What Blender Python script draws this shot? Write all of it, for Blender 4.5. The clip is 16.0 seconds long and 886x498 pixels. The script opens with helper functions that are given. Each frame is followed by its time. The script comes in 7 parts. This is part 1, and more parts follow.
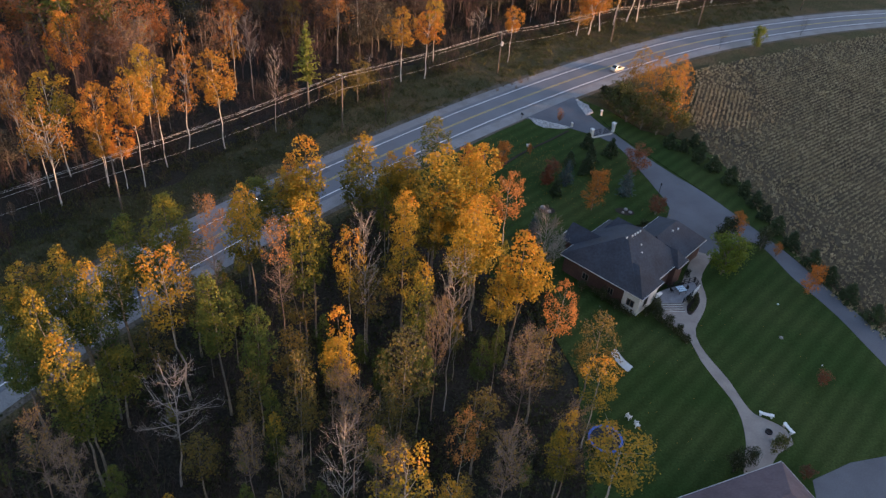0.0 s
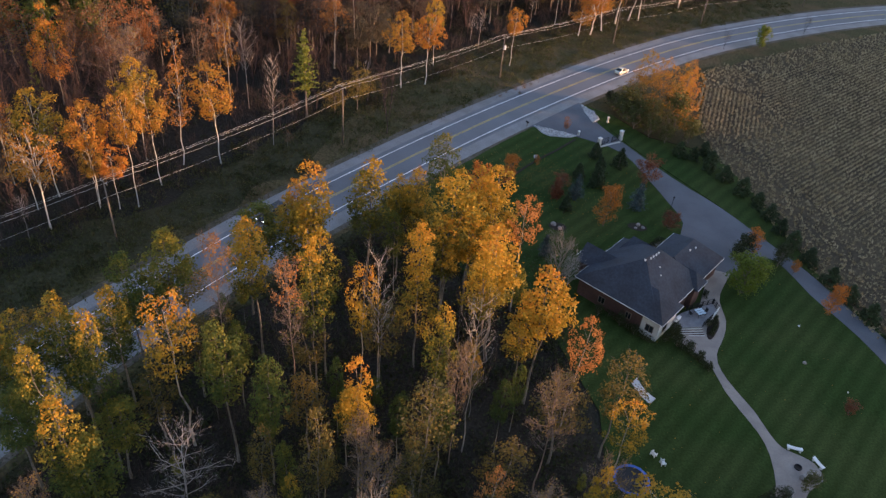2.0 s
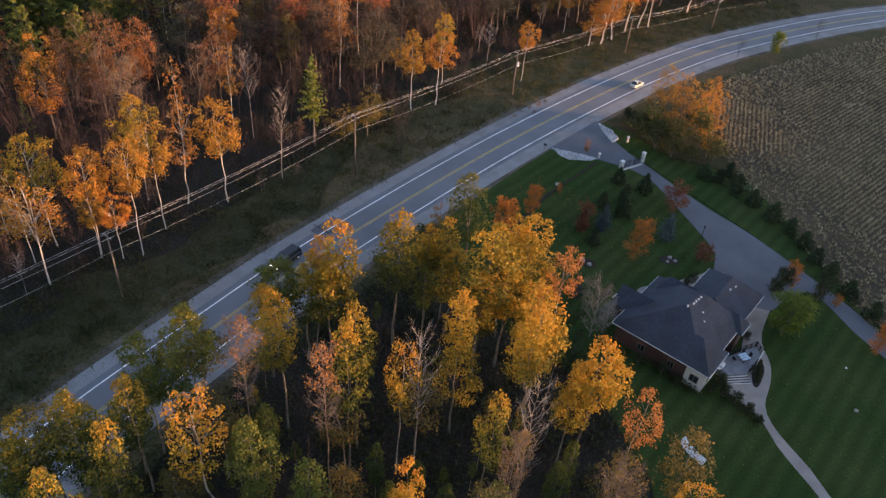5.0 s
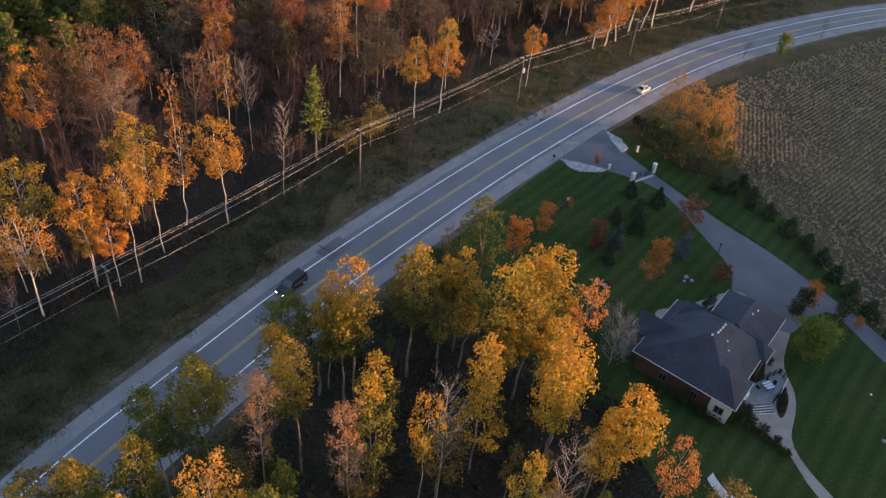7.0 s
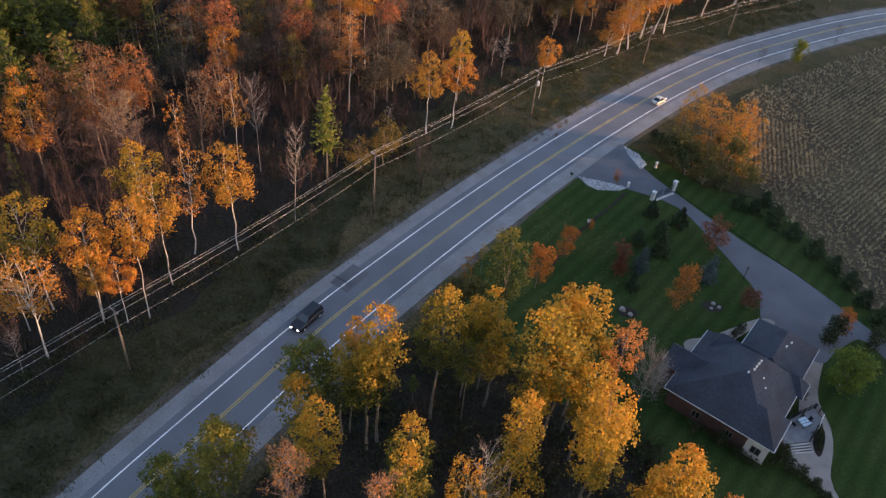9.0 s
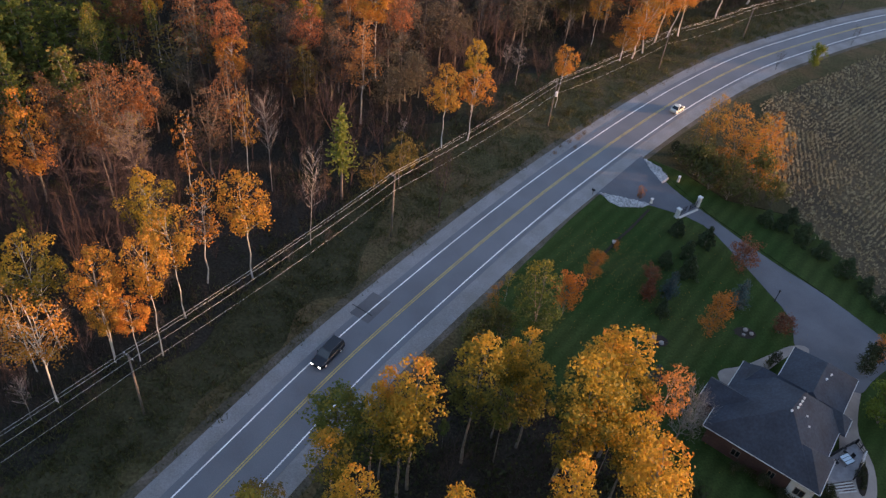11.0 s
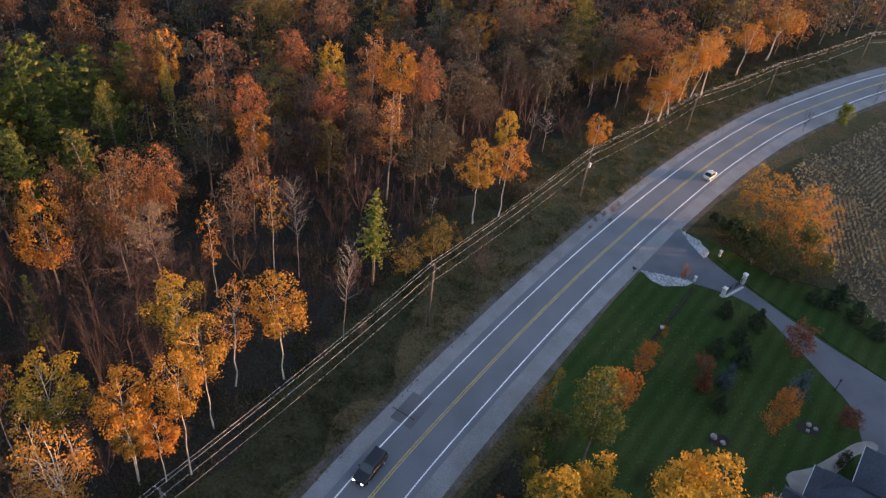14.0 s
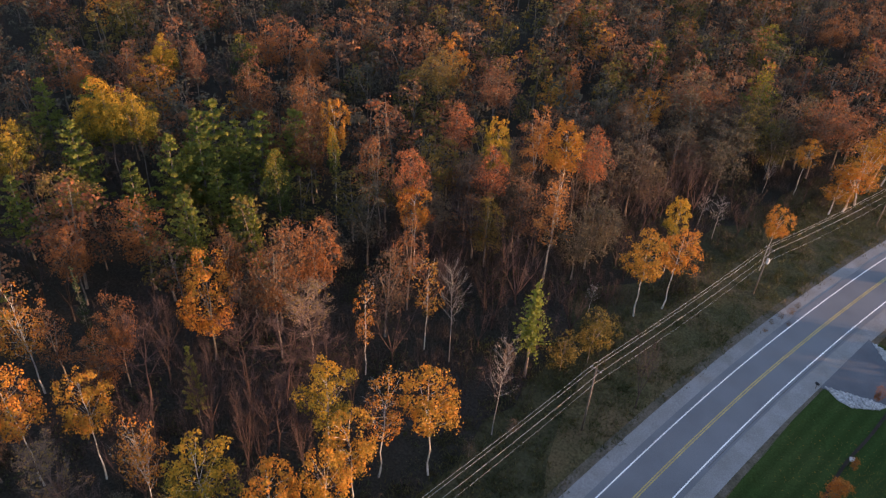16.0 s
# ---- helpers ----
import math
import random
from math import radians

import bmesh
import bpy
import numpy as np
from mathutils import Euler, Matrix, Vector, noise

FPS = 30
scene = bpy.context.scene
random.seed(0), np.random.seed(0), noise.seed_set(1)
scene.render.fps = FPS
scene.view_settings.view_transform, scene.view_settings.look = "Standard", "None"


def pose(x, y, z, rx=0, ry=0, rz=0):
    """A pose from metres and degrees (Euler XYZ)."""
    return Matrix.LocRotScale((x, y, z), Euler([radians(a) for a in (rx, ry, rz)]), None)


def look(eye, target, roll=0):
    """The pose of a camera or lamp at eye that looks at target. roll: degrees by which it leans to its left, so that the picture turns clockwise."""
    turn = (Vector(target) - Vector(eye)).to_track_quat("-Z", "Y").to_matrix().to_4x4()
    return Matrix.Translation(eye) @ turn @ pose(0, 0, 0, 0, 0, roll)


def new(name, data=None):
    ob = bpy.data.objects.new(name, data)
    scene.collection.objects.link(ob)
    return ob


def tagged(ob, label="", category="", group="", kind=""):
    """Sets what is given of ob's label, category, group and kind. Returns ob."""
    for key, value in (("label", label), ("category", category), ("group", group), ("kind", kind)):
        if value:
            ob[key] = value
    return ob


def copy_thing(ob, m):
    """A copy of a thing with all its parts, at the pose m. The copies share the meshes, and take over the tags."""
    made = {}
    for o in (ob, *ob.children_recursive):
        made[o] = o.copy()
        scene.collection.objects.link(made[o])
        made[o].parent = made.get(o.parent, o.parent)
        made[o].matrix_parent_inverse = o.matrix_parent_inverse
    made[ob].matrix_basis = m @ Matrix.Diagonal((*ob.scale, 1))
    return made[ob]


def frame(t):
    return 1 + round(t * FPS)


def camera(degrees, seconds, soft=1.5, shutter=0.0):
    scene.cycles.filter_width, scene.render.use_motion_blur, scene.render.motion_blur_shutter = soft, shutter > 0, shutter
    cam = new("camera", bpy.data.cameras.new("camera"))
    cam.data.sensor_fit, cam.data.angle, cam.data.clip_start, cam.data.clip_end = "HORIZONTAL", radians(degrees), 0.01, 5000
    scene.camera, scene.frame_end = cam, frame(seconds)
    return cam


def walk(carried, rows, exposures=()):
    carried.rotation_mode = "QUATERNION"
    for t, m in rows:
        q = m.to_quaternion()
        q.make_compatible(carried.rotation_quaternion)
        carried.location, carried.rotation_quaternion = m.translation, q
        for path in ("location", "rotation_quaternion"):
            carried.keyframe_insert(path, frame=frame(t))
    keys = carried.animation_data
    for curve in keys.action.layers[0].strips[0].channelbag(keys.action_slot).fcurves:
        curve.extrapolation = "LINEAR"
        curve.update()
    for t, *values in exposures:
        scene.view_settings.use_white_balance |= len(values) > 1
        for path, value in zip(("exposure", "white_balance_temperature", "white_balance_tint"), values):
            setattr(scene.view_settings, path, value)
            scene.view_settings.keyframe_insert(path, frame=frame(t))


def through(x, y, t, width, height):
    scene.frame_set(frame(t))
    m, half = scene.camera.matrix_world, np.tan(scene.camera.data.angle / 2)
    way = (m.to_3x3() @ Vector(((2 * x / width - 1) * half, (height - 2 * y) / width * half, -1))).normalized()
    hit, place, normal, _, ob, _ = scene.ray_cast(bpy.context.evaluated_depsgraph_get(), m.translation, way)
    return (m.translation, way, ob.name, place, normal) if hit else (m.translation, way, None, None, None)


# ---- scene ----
cam = camera(60.4, 16.0, 1.4)
PATH = [
    (0, (2.30, -122.25, 76.31), (-0.70, -42.39, 16.19), 5.27),
    (0.5, (1.00, -120.39, 76.60), (-1.12, -40.71, 16.21), 5.68),
    (1, (0.05, -118.61, 76.89), (-1.81, -39.32, 15.99), 5.79),
    (1.5, (-1.19, -116.76, 77.29), (-2.56, -37.79, 15.95), 5.92),
    (2, (-2.38, -114.90, 77.55), (-3.24, -36.04, 16.08), 5.80),
    (2.5, (-3.50, -113.09, 77.89), (-3.87, -34.37, 16.22), 6.01),
    (3, (-4.66, -111.36, 78.32), (-4.92, -32.54, 16.77), 5.81),
    (3.5, (-5.84, -109.48, 78.61), (-5.31, -30.51, 17.28), 5.59),
    (4, (-7.10, -107.67, 78.93), (-6.23, -28.82, 17.42), 5.60),
    (6.5, (-13.27, -98.37, 80.58), (-10.48, -21.73, 16.40), 6.13),
    (7, (-14.33, -96.61, 80.85), (-10.83, -19.95, 16.73), 6.47),
    (7.5, (-15.51, -94.77, 81.00), (-11.69, -18.26, 16.72), 6.60),
    (8, (-16.61, -92.98, 81.34), (-12.30, -16.64, 16.90), 6.61),
    (8.5, (-17.76, -91.16, 81.50), (-13.06, -14.91, 16.97), 6.89),
    (9, (-18.87, -89.27, 81.80), (-14.24, -13.36, 16.88), 6.77),
    (11.5, (-25.34, -79.52, 83.05), (-19.03, -5.10, 16.56), 7.29),
    (12, (-26.51, -77.64, 83.34), (-20.13, -3.39, 16.65), 7.20),
    (12.5, (-27.88, -75.71, 83.45), (-21.32, -1.28, 17.00), 7.23),
    (13, (-28.97, -73.79, 83.89), (-20.62, 1.02, 18.06), 7.42),
    (13.5, (-30.53, -71.93, 83.92), (-20.30, 4.51, 20.26), 7.08),
    (14, (-31.91, -70.16, 83.83), (-24.80, 7.30, 20.99), 7.11),
    (14.5, (-33.29, -68.04, 84.13), (-29.41, 11.13, 23.17), 5.71),
    (15, (-34.55, -66.12, 84.35), (-34.97, 14.21, 24.79), 4.84),
    (15.5, (-35.72, -64.19, 84.42), (-41.18, 16.22, 25.21), 4.04),
    (16, (-37.01, -62.13, 84.74), (-47.42, 17.80, 25.56), 3.86),
]
walk(cam, [(t, look(eye, target, roll)) for t, eye, target, roll in PATH])

# ---- world and sun ----
SUN_FROM = Vector((1.0, 0.05, 0.0)).normalized()
SUN_EL = radians(1.8)
# Height of the unseen treeline added to block the sun.
SUN_BLOCK_H = 29.0
world = bpy.data.worlds.new("world")
scene.world = world
world.use_nodes = True
wn = world.node_tree.nodes
sky = wn.new("ShaderNodeTexSky")
sky.sky_type = "NISHITA"
sky.sun_disc = False
sky.sun_elevation = SUN_EL
sky.sun_rotation = math.atan2(SUN_FROM.x, SUN_FROM.y)
sky.ozone_density = 1.6
sky.dust_density = 0.4
world.node_tree.links.new(sky.outputs[0], wn["Background"].inputs[0])
wn["Background"].inputs[1].default_value = 0.63
sun = new("sun", bpy.data.lights.new("sun", "SUN"))
sun.data.energy = 7.2
sun.data.angle = radians(0.6)
sun.data.color = (1.0, 0.60, 0.29)
sun_way = Vector((SUN_FROM.x * math.cos(SUN_EL), SUN_FROM.y * math.cos(SUN_EL), math.sin(SUN_EL)))
sun.matrix_world = look((150, -150, 120), Vector((150, -150, 120)) - sun_way)
scene.view_settings.exposure = 0.95
scene.view_settings.use_white_balance = True
scene.view_settings.white_balance_temperature = 6400
scene.view_settings.white_balance_tint = 26


# ---- ground level ----
def gz(x, y):
    """Height of the gently sloping ground."""
    x = 260 * math.tanh(x / 260)
    return -0.0419 * x - 0.0007 * max(-300, min(300, y))


# ---- materials ----
def mat(name, base, rough=0.8, metal=0.0, var=0.25, scale=1.0, fine=12.0, bump=0.0, second=None, mix_scale=0.3,
        mix_lo=0.4, mix_hi=0.65, island=0.0, obj=0.0, spec=0.3, coords="Object"):
    """A noise-varied surface: grain, broad stains toward a second colour, bump, and variation per piece or per object."""
    m = bpy.data.materials.new(name)
    m.use_nodes = True
    nt = m.node_tree
    N, L = nt.nodes, nt.links
    b = N["Principled BSDF"]
    b.inputs["Roughness"].default_value = rough
    b.inputs["Metallic"].default_value = metal
    b.inputs["Specular IOR Level"].default_value = spec
    tc = N.new("ShaderNodeTexCoord")
    n1 = N.new("ShaderNodeTexNoise")
    n1.inputs["Scale"].default_value = fine
    n1.inputs["Detail"].default_value = 4
    n2 = N.new("ShaderNodeTexNoise")
    n2.inputs["Scale"].default_value = mix_scale
    n2.inputs["Detail"].default_value = 5
    for n in (n1, n2):
        L.new(tc.outputs[coords], n.inputs["Vector"])
    rampn = N.new("ShaderNodeMapRange")
    rampn.inputs["From Min"].default_value = mix_lo
    rampn.inputs["From Max"].default_value = mix_hi
    L.new(n2.outputs["Fac"], rampn.inputs["Value"])
    mixc = N.new("ShaderNodeMix")
    mixc.data_type = "RGBA"
    mixc.inputs[6].default_value = (*base, 1)
    mixc.inputs[7].default_value = (*(second or [c * 0.75 for c in base]), 1)
    L.new(rampn.outputs[0], mixc.inputs[0])
    last = mixc.outputs[2]
    hsv = N.new("ShaderNodeHueSaturation")
    L.new(last, hsv.inputs["Color"])
    mr = N.new("ShaderNodeMapRange")
    mr.inputs["From Min"].default_value = 0.25
    mr.inputs["From Max"].default_value = 0.75
    mr.inputs["To Min"].default_value = 1 - var
    mr.inputs["To Max"].default_value = 1 + var
    L.new(n1.outputs["Fac"], mr.inputs["Value"])
    val = mr.outputs[0]
    if island or obj:
        info = N.new("ShaderNodeNewGeometry") if island else N.new("ShaderNodeObjectInfo")
        out = info.outputs["Random Per Island"] if island else info.outputs["Random"]
        mi = N.new("ShaderNodeMapRange")
        mi.inputs["To Min"].default_value = 1 - (island or obj)
        mi.inputs["To Max"].default_value = 1 + (island or obj)
        L.new(out, mi.inputs["Value"])
        mul = N.new("ShaderNodeMath")
        mul.operation = "MULTIPLY"
        L.new(val, mul.inputs[0])
        L.new(mi.outputs[0], mul.inputs[1])
        val = mul.outputs[0]
    L.new(val, hsv.inputs["Value"])
    L.new(hsv.outputs[0], b.inputs["Base Color"])
    if bump:
        bp = N.new("ShaderNodeBump")
        bp.inputs["Strength"].default_value = bump
        bp.inputs["Distance"].default_value = 0.05
        L.new(n1.outputs["Fac"], bp.inputs["Height"])
        L.new(bp.outputs[0], b.inputs["Normal"])
    return m


def leaf_mat(name, colours, through=0.35, tree_shift=0.5, tone=0.78, turn=0.0, turn_at=15.0):
    """Leaves: a ramp of colours picked leaf by leaf and tree by tree, with light coming through. turn: shifts the ramp
    with height, greener below and golden above, partly real turning and partly the sunlit tops put into the colour.
    """
    m = bpy.data.materials.new(name)
    m.use_nodes = True
    nt = m.node_tree
    N, L = nt.nodes, nt.links
    b = N["Principled BSDF"]
    b.inputs["Roughness"].default_value = 0.6
    b.inputs["Specular IOR Level"].default_value = 0.2
    geo = N.new("ShaderNodeNewGeometry")
    info = N.new("ShaderNodeObjectInfo")
    tc = N.new("ShaderNodeTexCoord")
    nz = N.new("ShaderNodeTexNoise")
    nz.inputs["Scale"].default_value = 0.45
    nz.inputs["Detail"].default_value = 3
    L.new(tc.outputs["Object"], nz.inputs["Vector"])
    a = N.new("ShaderNodeMath")
    a.operation = "MULTIPLY_ADD"
    a.inputs[1].default_value = 0.420
    L.new(geo.outputs["Random Per Island"], a.inputs[0])
    c = N.new("ShaderNodeMath")
    c.operation = "MULTIPLY_ADD"
    c.inputs[1].default_value = tree_shift
    L.new(info.outputs["Random"], c.inputs[0])
    d = N.new("ShaderNodeMath")
    d.operation = "MULTIPLY_ADD"
    d.inputs[1].default_value = 1.1
    d.inputs[2].default_value = -0.15 - tree_shift / 2 - 0.20
    L.new(nz.outputs["Fac"], d.inputs[0])
    L.new(d.outputs[0], c.inputs[2])
    L.new(c.outputs[0], a.inputs[2])
    ramp = N.new("ShaderNodeValToRGB")
    els = ramp.color_ramp.elements
    while len(els) < len(colours):
        els.new(0.5)
    for n, col in enumerate(colours):
        els[n].position = n / (len(colours) - 1)
        els[n].color = (*[v * tone for v in col], 1)
    pick = a.outputs[0]
    # Height shift: leaves turning from the top, plus sunlit crown tops in colour.
    if turn:
        parts = N.new("ShaderNodeSeparateXYZ")
        L.new(tc.outputs["Object"], parts.inputs[0])
        up = N.new("ShaderNodeMapRange")
        up.inputs["From Min"].default_value = turn_at - 4
        up.inputs["From Max"].default_value = turn_at + 4
        up.inputs["To Min"].default_value = -turn
        up.inputs["To Max"].default_value = turn
        L.new(parts.outputs[2], up.inputs["Value"])
        both = N.new("ShaderNodeMath")
        L.new(a.outputs[0], both.inputs[0])
        L.new(up.outputs[0], both.inputs[1])
        pick = both.outputs[0]
    L.new(pick, ramp.inputs[0])
    L.new(ramp.outputs[0], b.inputs["Base Color"])
    tr = N.new("ShaderNodeBsdfTranslucent")
    L.new(ramp.outputs[0], tr.inputs["Color"])
    mx = N.new("ShaderNodeMixShader")
    mx.inputs[0].default_value = through
    L.new(b.outputs[0], mx.inputs[1])
    L.new(tr.outputs[0], mx.inputs[2])
    L.new(mx.outputs[0], N["Material Output"].inputs[0])
    return m


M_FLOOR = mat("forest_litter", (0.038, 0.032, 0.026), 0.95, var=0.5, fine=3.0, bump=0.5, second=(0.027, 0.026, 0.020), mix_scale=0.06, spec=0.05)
M_VERGE = mat("rough_grass", (0.070, 0.063, 0.031), 0.95, var=0.5, fine=2.5, bump=0.6, second=(0.112, 0.080, 0.044), mix_scale=0.12, spec=0.05)
M_LAWN = mat("mown_lawn", (0.026, 0.048, 0.013), 0.9, var=0.35, fine=4.0, bump=0.2, second=(0.041, 0.058, 0.018), mix_scale=0.07, spec=0.04)
def mown(m, width, depth):
    """Mowing stripes: broad bands of lighter and darker grass along the lawn."""
    N, L = m.node_tree.nodes, m.node_tree.links
    b = N["Principled BSDF"]
    src = b.inputs["Base Color"].links[0].from_socket
    tc = N.new("ShaderNodeTexCoord")
    w = N.new("ShaderNodeTexWave")
    w.bands_direction = "X"
    w.inputs["Scale"].default_value = 0.314 / width
    w.inputs["Distortion"].default_value = 0.6
    w.inputs["Detail Scale"].default_value = 0.2
    turn = N.new("ShaderNodeVectorRotate")
    turn.rotation_type = "Z_AXIS"
    turn.inputs["Angle"].default_value = radians(38)
    L.new(tc.outputs["Object"], turn.inputs["Vector"])
    L.new(turn.outputs[0], w.inputs["Vector"])
    mr = N.new("ShaderNodeMapRange")
    mr.inputs["To Min"].default_value = 1 - depth
    mr.inputs["To Max"].default_value = 1 + depth
    L.new(w.outputs["Fac"], mr.inputs["Value"])
    h = N.new("ShaderNodeHueSaturation")
    L.new(src, h.inputs["Color"])
    L.new(mr.outputs[0], h.inputs["Value"])
    L.new(h.outputs[0], b.inputs["Base Color"])


mown(M_LAWN, 2.4, 0.13)
M_FIELD = mat("field_soil", (0.100, 0.076, 0.047), 0.95, var=0.5, fine=2.0, bump=0.5, second=(0.066, 0.052, 0.036), mix_scale=0.08, spec=0.05)
M_ASPHALT = mat("worn_asphalt", (0.158, 0.166, 0.186), 0.75, var=0.12, fine=9.0, bump=0.05, second=(0.130, 0.136, 0.152), mix_scale=0.12)
M_GRAVEL = mat("gravel", (0.250, 0.250, 0.258), 0.9, var=0.2, fine=5.0, bump=0.3, second=(0.200, 0.196, 0.194), mix_scale=0.2, spec=0.1)
M_DIRT = mat("dirt_edge", (0.135, 0.115, 0.095), 0.95, var=0.4, fine=3.0, bump=0.4, second=(0.085, 0.075, 0.055), mix_scale=0.3, mix_lo=0.35, mix_hi=0.6, spec=0.05)
M_DRIVE = mat("drive_asphalt", (0.116, 0.121, 0.140), 0.8, var=0.12, fine=6.0, second=(0.090, 0.094, 0.110), mix_scale=0.15)
M_WHITE_LINE = mat("white_paint_line", (0.93, 0.93, 0.93), 0.5, var=0.08, fine=3.0)
M_YELLOW_LINE = mat("yellow_paint_line", (0.46, 0.36, 0.13), 0.6, var=0.25, fine=3.0)
M_PATH = mat("path_concrete", (0.285, 0.25, 0.225), 0.85, var=0.10, fine=5.0, second=(0.23, 0.20, 0.185), mix_scale=0.5)
M_ROOF = mat("roof_shingle", (0.050, 0.059, 0.079), 0.85, var=0.22, fine=3.0, second=(0.039, 0.044, 0.057), mix_scale=0.25, spec=0.2)
M_BRICK = mat("brick", (0.085, 0.048, 0.042), 0.85, var=0.2, fine=4.0)
M_STUCCO = mat("pale_stucco", (0.55, 0.54, 0.52), 0.85, var=0.08, fine=4.0)
M_TRIM = mat("white_trim", (0.70, 0.70, 0.70), 0.5, var=0.05)
M_BARK_PALE = mat("pale_bark", (0.34, 0.30, 0.26), 0.85, var=0.3, fine=3.0, second=(0.17, 0.14, 0.12), mix_scale=1.2, mix_lo=0.5, mix_hi=0.7)
M_BARK_WHITE = mat("white_bark", (0.50, 0.47, 0.43), 0.85, var=0.3, fine=3.0, second=(0.24, 0.20, 0.17), mix_scale=1.2, mix_lo=0.5, mix_hi=0.7)
M_SCRUB = mat("scrubby_ground", (0.056, 0.052, 0.028), 0.95, var=0.5, fine=2.5, bump=0.6, second=(0.042, 0.041, 0.022), mix_scale=0.1, spec=0.05)
M_BARK_GREY = mat("grey_bark", (0.19, 0.155, 0.13), 0.9, var=0.3, fine=3.0)
M_TWIG = mat("bare_twigs", (0.062, 0.048, 0.044), 0.9, var=0.25, fine=1.0, obj=0.4, spec=0.1)
M_LEAF_GOLD = leaf_mat("gold_leaves", [(0.13, 0.13, 0.028), (0.28, 0.215, 0.032), (0.46, 0.295, 0.034), (0.54, 0.305, 0.038), (0.56, 0.25, 0.038)], 0.48, tree_shift=0.4, tone=0.85, turn=0.3)
M_LEAF_GREEN = leaf_mat("green_gold_leaves", [(0.06, 0.10, 0.026), (0.10, 0.135, 0.032), (0.17, 0.175, 0.034), (0.32, 0.25, 0.034)], 0.45, tone=0.82)
M_LEAF_RUST = leaf_mat("rust_leaves", [(0.070, 0.064, 0.046), (0.13, 0.092, 0.060), (0.23, 0.125, 0.068), (0.33, 0.145, 0.065)], tree_shift=0.8, tone=0.85)
M_LEAF_TURNING = leaf_mat("turning_leaves", [(0.055, 0.085, 0.022), (0.10, 0.125, 0.027), (0.21, 0.19, 0.032), (0.40, 0.28, 0.035), (0.54, 0.29, 0.035)], 0.48, tree_shift=0.3, tone=0.76, turn=0.34)
M_LEAF_OLIVE_GOLD = leaf_mat("olive_gold_leaves", [(0.07, 0.075, 0.028), (0.14, 0.12, 0.034), (0.24, 0.165, 0.04), (0.34, 0.21, 0.04)], 0.45, tone=0.82)
M_LEAF_PEACH = leaf_mat("peach_leaves", [(0.24, 0.13, 0.05), (0.42, 0.19, 0.06), (0.52, 0.23, 0.065), (0.56, 0.26, 0.06)], 0.42, tree_shift=0.3, tone=0.84)
M_LEAF_FLAME = leaf_mat("flame_leaves", [(0.09, 0.06, 0.042), (0.19, 0.09, 0.05), (0.36, 0.125, 0.05), (0.54, 0.17, 0.05)], 0.42, tree_shift=0.5, tone=1.05)
M_LEAF_STRAW = leaf_mat("straw_leaves", [(0.14, 0.11, 0.05), (0.30, 0.20, 0.06), (0.44, 0.27, 0.07)], tone=0.72)
M_NEEDLE_PINE = leaf_mat("soft_pine_needles", [(0.09, 0.125, 0.03), (0.18, 0.205, 0.042), (0.33, 0.31, 0.058)], 0.45, tone=0.82)
M_TWIG_RED = mat("reddish_twigs", (0.078, 0.053, 0.050), 0.9, var=0.25, fine=1.0, obj=0.3, spec=0.1)
# Poplar bark with the shade inside the grove put into a duller colour.
M_BARK_DULL = mat("dull_bark", (0.165, 0.145, 0.125), 0.9, var=0.3, fine=3.0, second=(0.09, 0.08, 0.07), mix_scale=1.2, mix_lo=0.45, mix_hi=0.7)
M_NEEDLE = leaf_mat("needles", [(0.02, 0.035, 0.015), (0.035, 0.055, 0.02), (0.06, 0.08, 0.02)], 0.15)
M_LEAF_AMBER = leaf_mat("amber_leaves", [(0.24, 0.175, 0.03), (0.43, 0.225, 0.032), (0.52, 0.205, 0.033), (0.52, 0.16, 0.034)], tone=0.82)
M_LEAF_ORANGE = leaf_mat("orange_leaves", [(0.30, 0.13, 0.03), (0.46, 0.16, 0.03), (0.54, 0.17, 0.03), (0.56, 0.22, 0.03)], tone=1.0)
M_LEAF_RED = leaf_mat("red_leaves", [(0.10, 0.042, 0.03), (0.20, 0.07, 0.035), (0.32, 0.11, 0.04)], tone=1.0)
M_LEAF_GREENER = leaf_mat("yellow_green_leaves", [(0.07, 0.11, 0.015), (0.14, 0.17, 0.02), (0.24, 0.22, 0.03)], tone=1.0)
M_LEAF_MIXED = leaf_mat("mixed_leaves", [(0.07, 0.085, 0.025), (0.15, 0.125, 0.03), (0.32, 0.165, 0.035), (0.48, 0.19, 0.035), (0.54, 0.26, 0.03)], 0.45, tree_shift=0.3, turn=0.25, turn_at=6.5)
M_LEAF_MAPLE = leaf_mat("maple_leaves", [(0.14, 0.083, 0.045), (0.26, 0.122, 0.054), (0.42, 0.165, 0.055), (0.54, 0.19, 0.05)], 0.4, tone=0.72)
M_LEAF_OAK = leaf_mat("dull_brown_leaves", [(0.052, 0.053, 0.038), (0.088, 0.078, 0.054), (0.13, 0.100, 0.064), (0.20, 0.130, 0.068)], tone=0.95)
M_NEEDLE_BRIGHT = leaf_mat("pine_needles", [(0.10, 0.13, 0.025), (0.20, 0.22, 0.04), (0.32, 0.31, 0.05)], 0.4, tone=1.0)
M_NEEDLE_DARK = leaf_mat("cedar_needles", [(0.018, 0.032, 0.013), (0.032, 0.050, 0.018), (0.050, 0.068, 0.024)], 0.1, tone=1.0)
M_LEAF_OLIVE = leaf_mat("olive_leaves", [(0.055, 0.068, 0.022), (0.095, 0.098, 0.030), (0.18, 0.14, 0.04)], 0.35, tone=1.0)
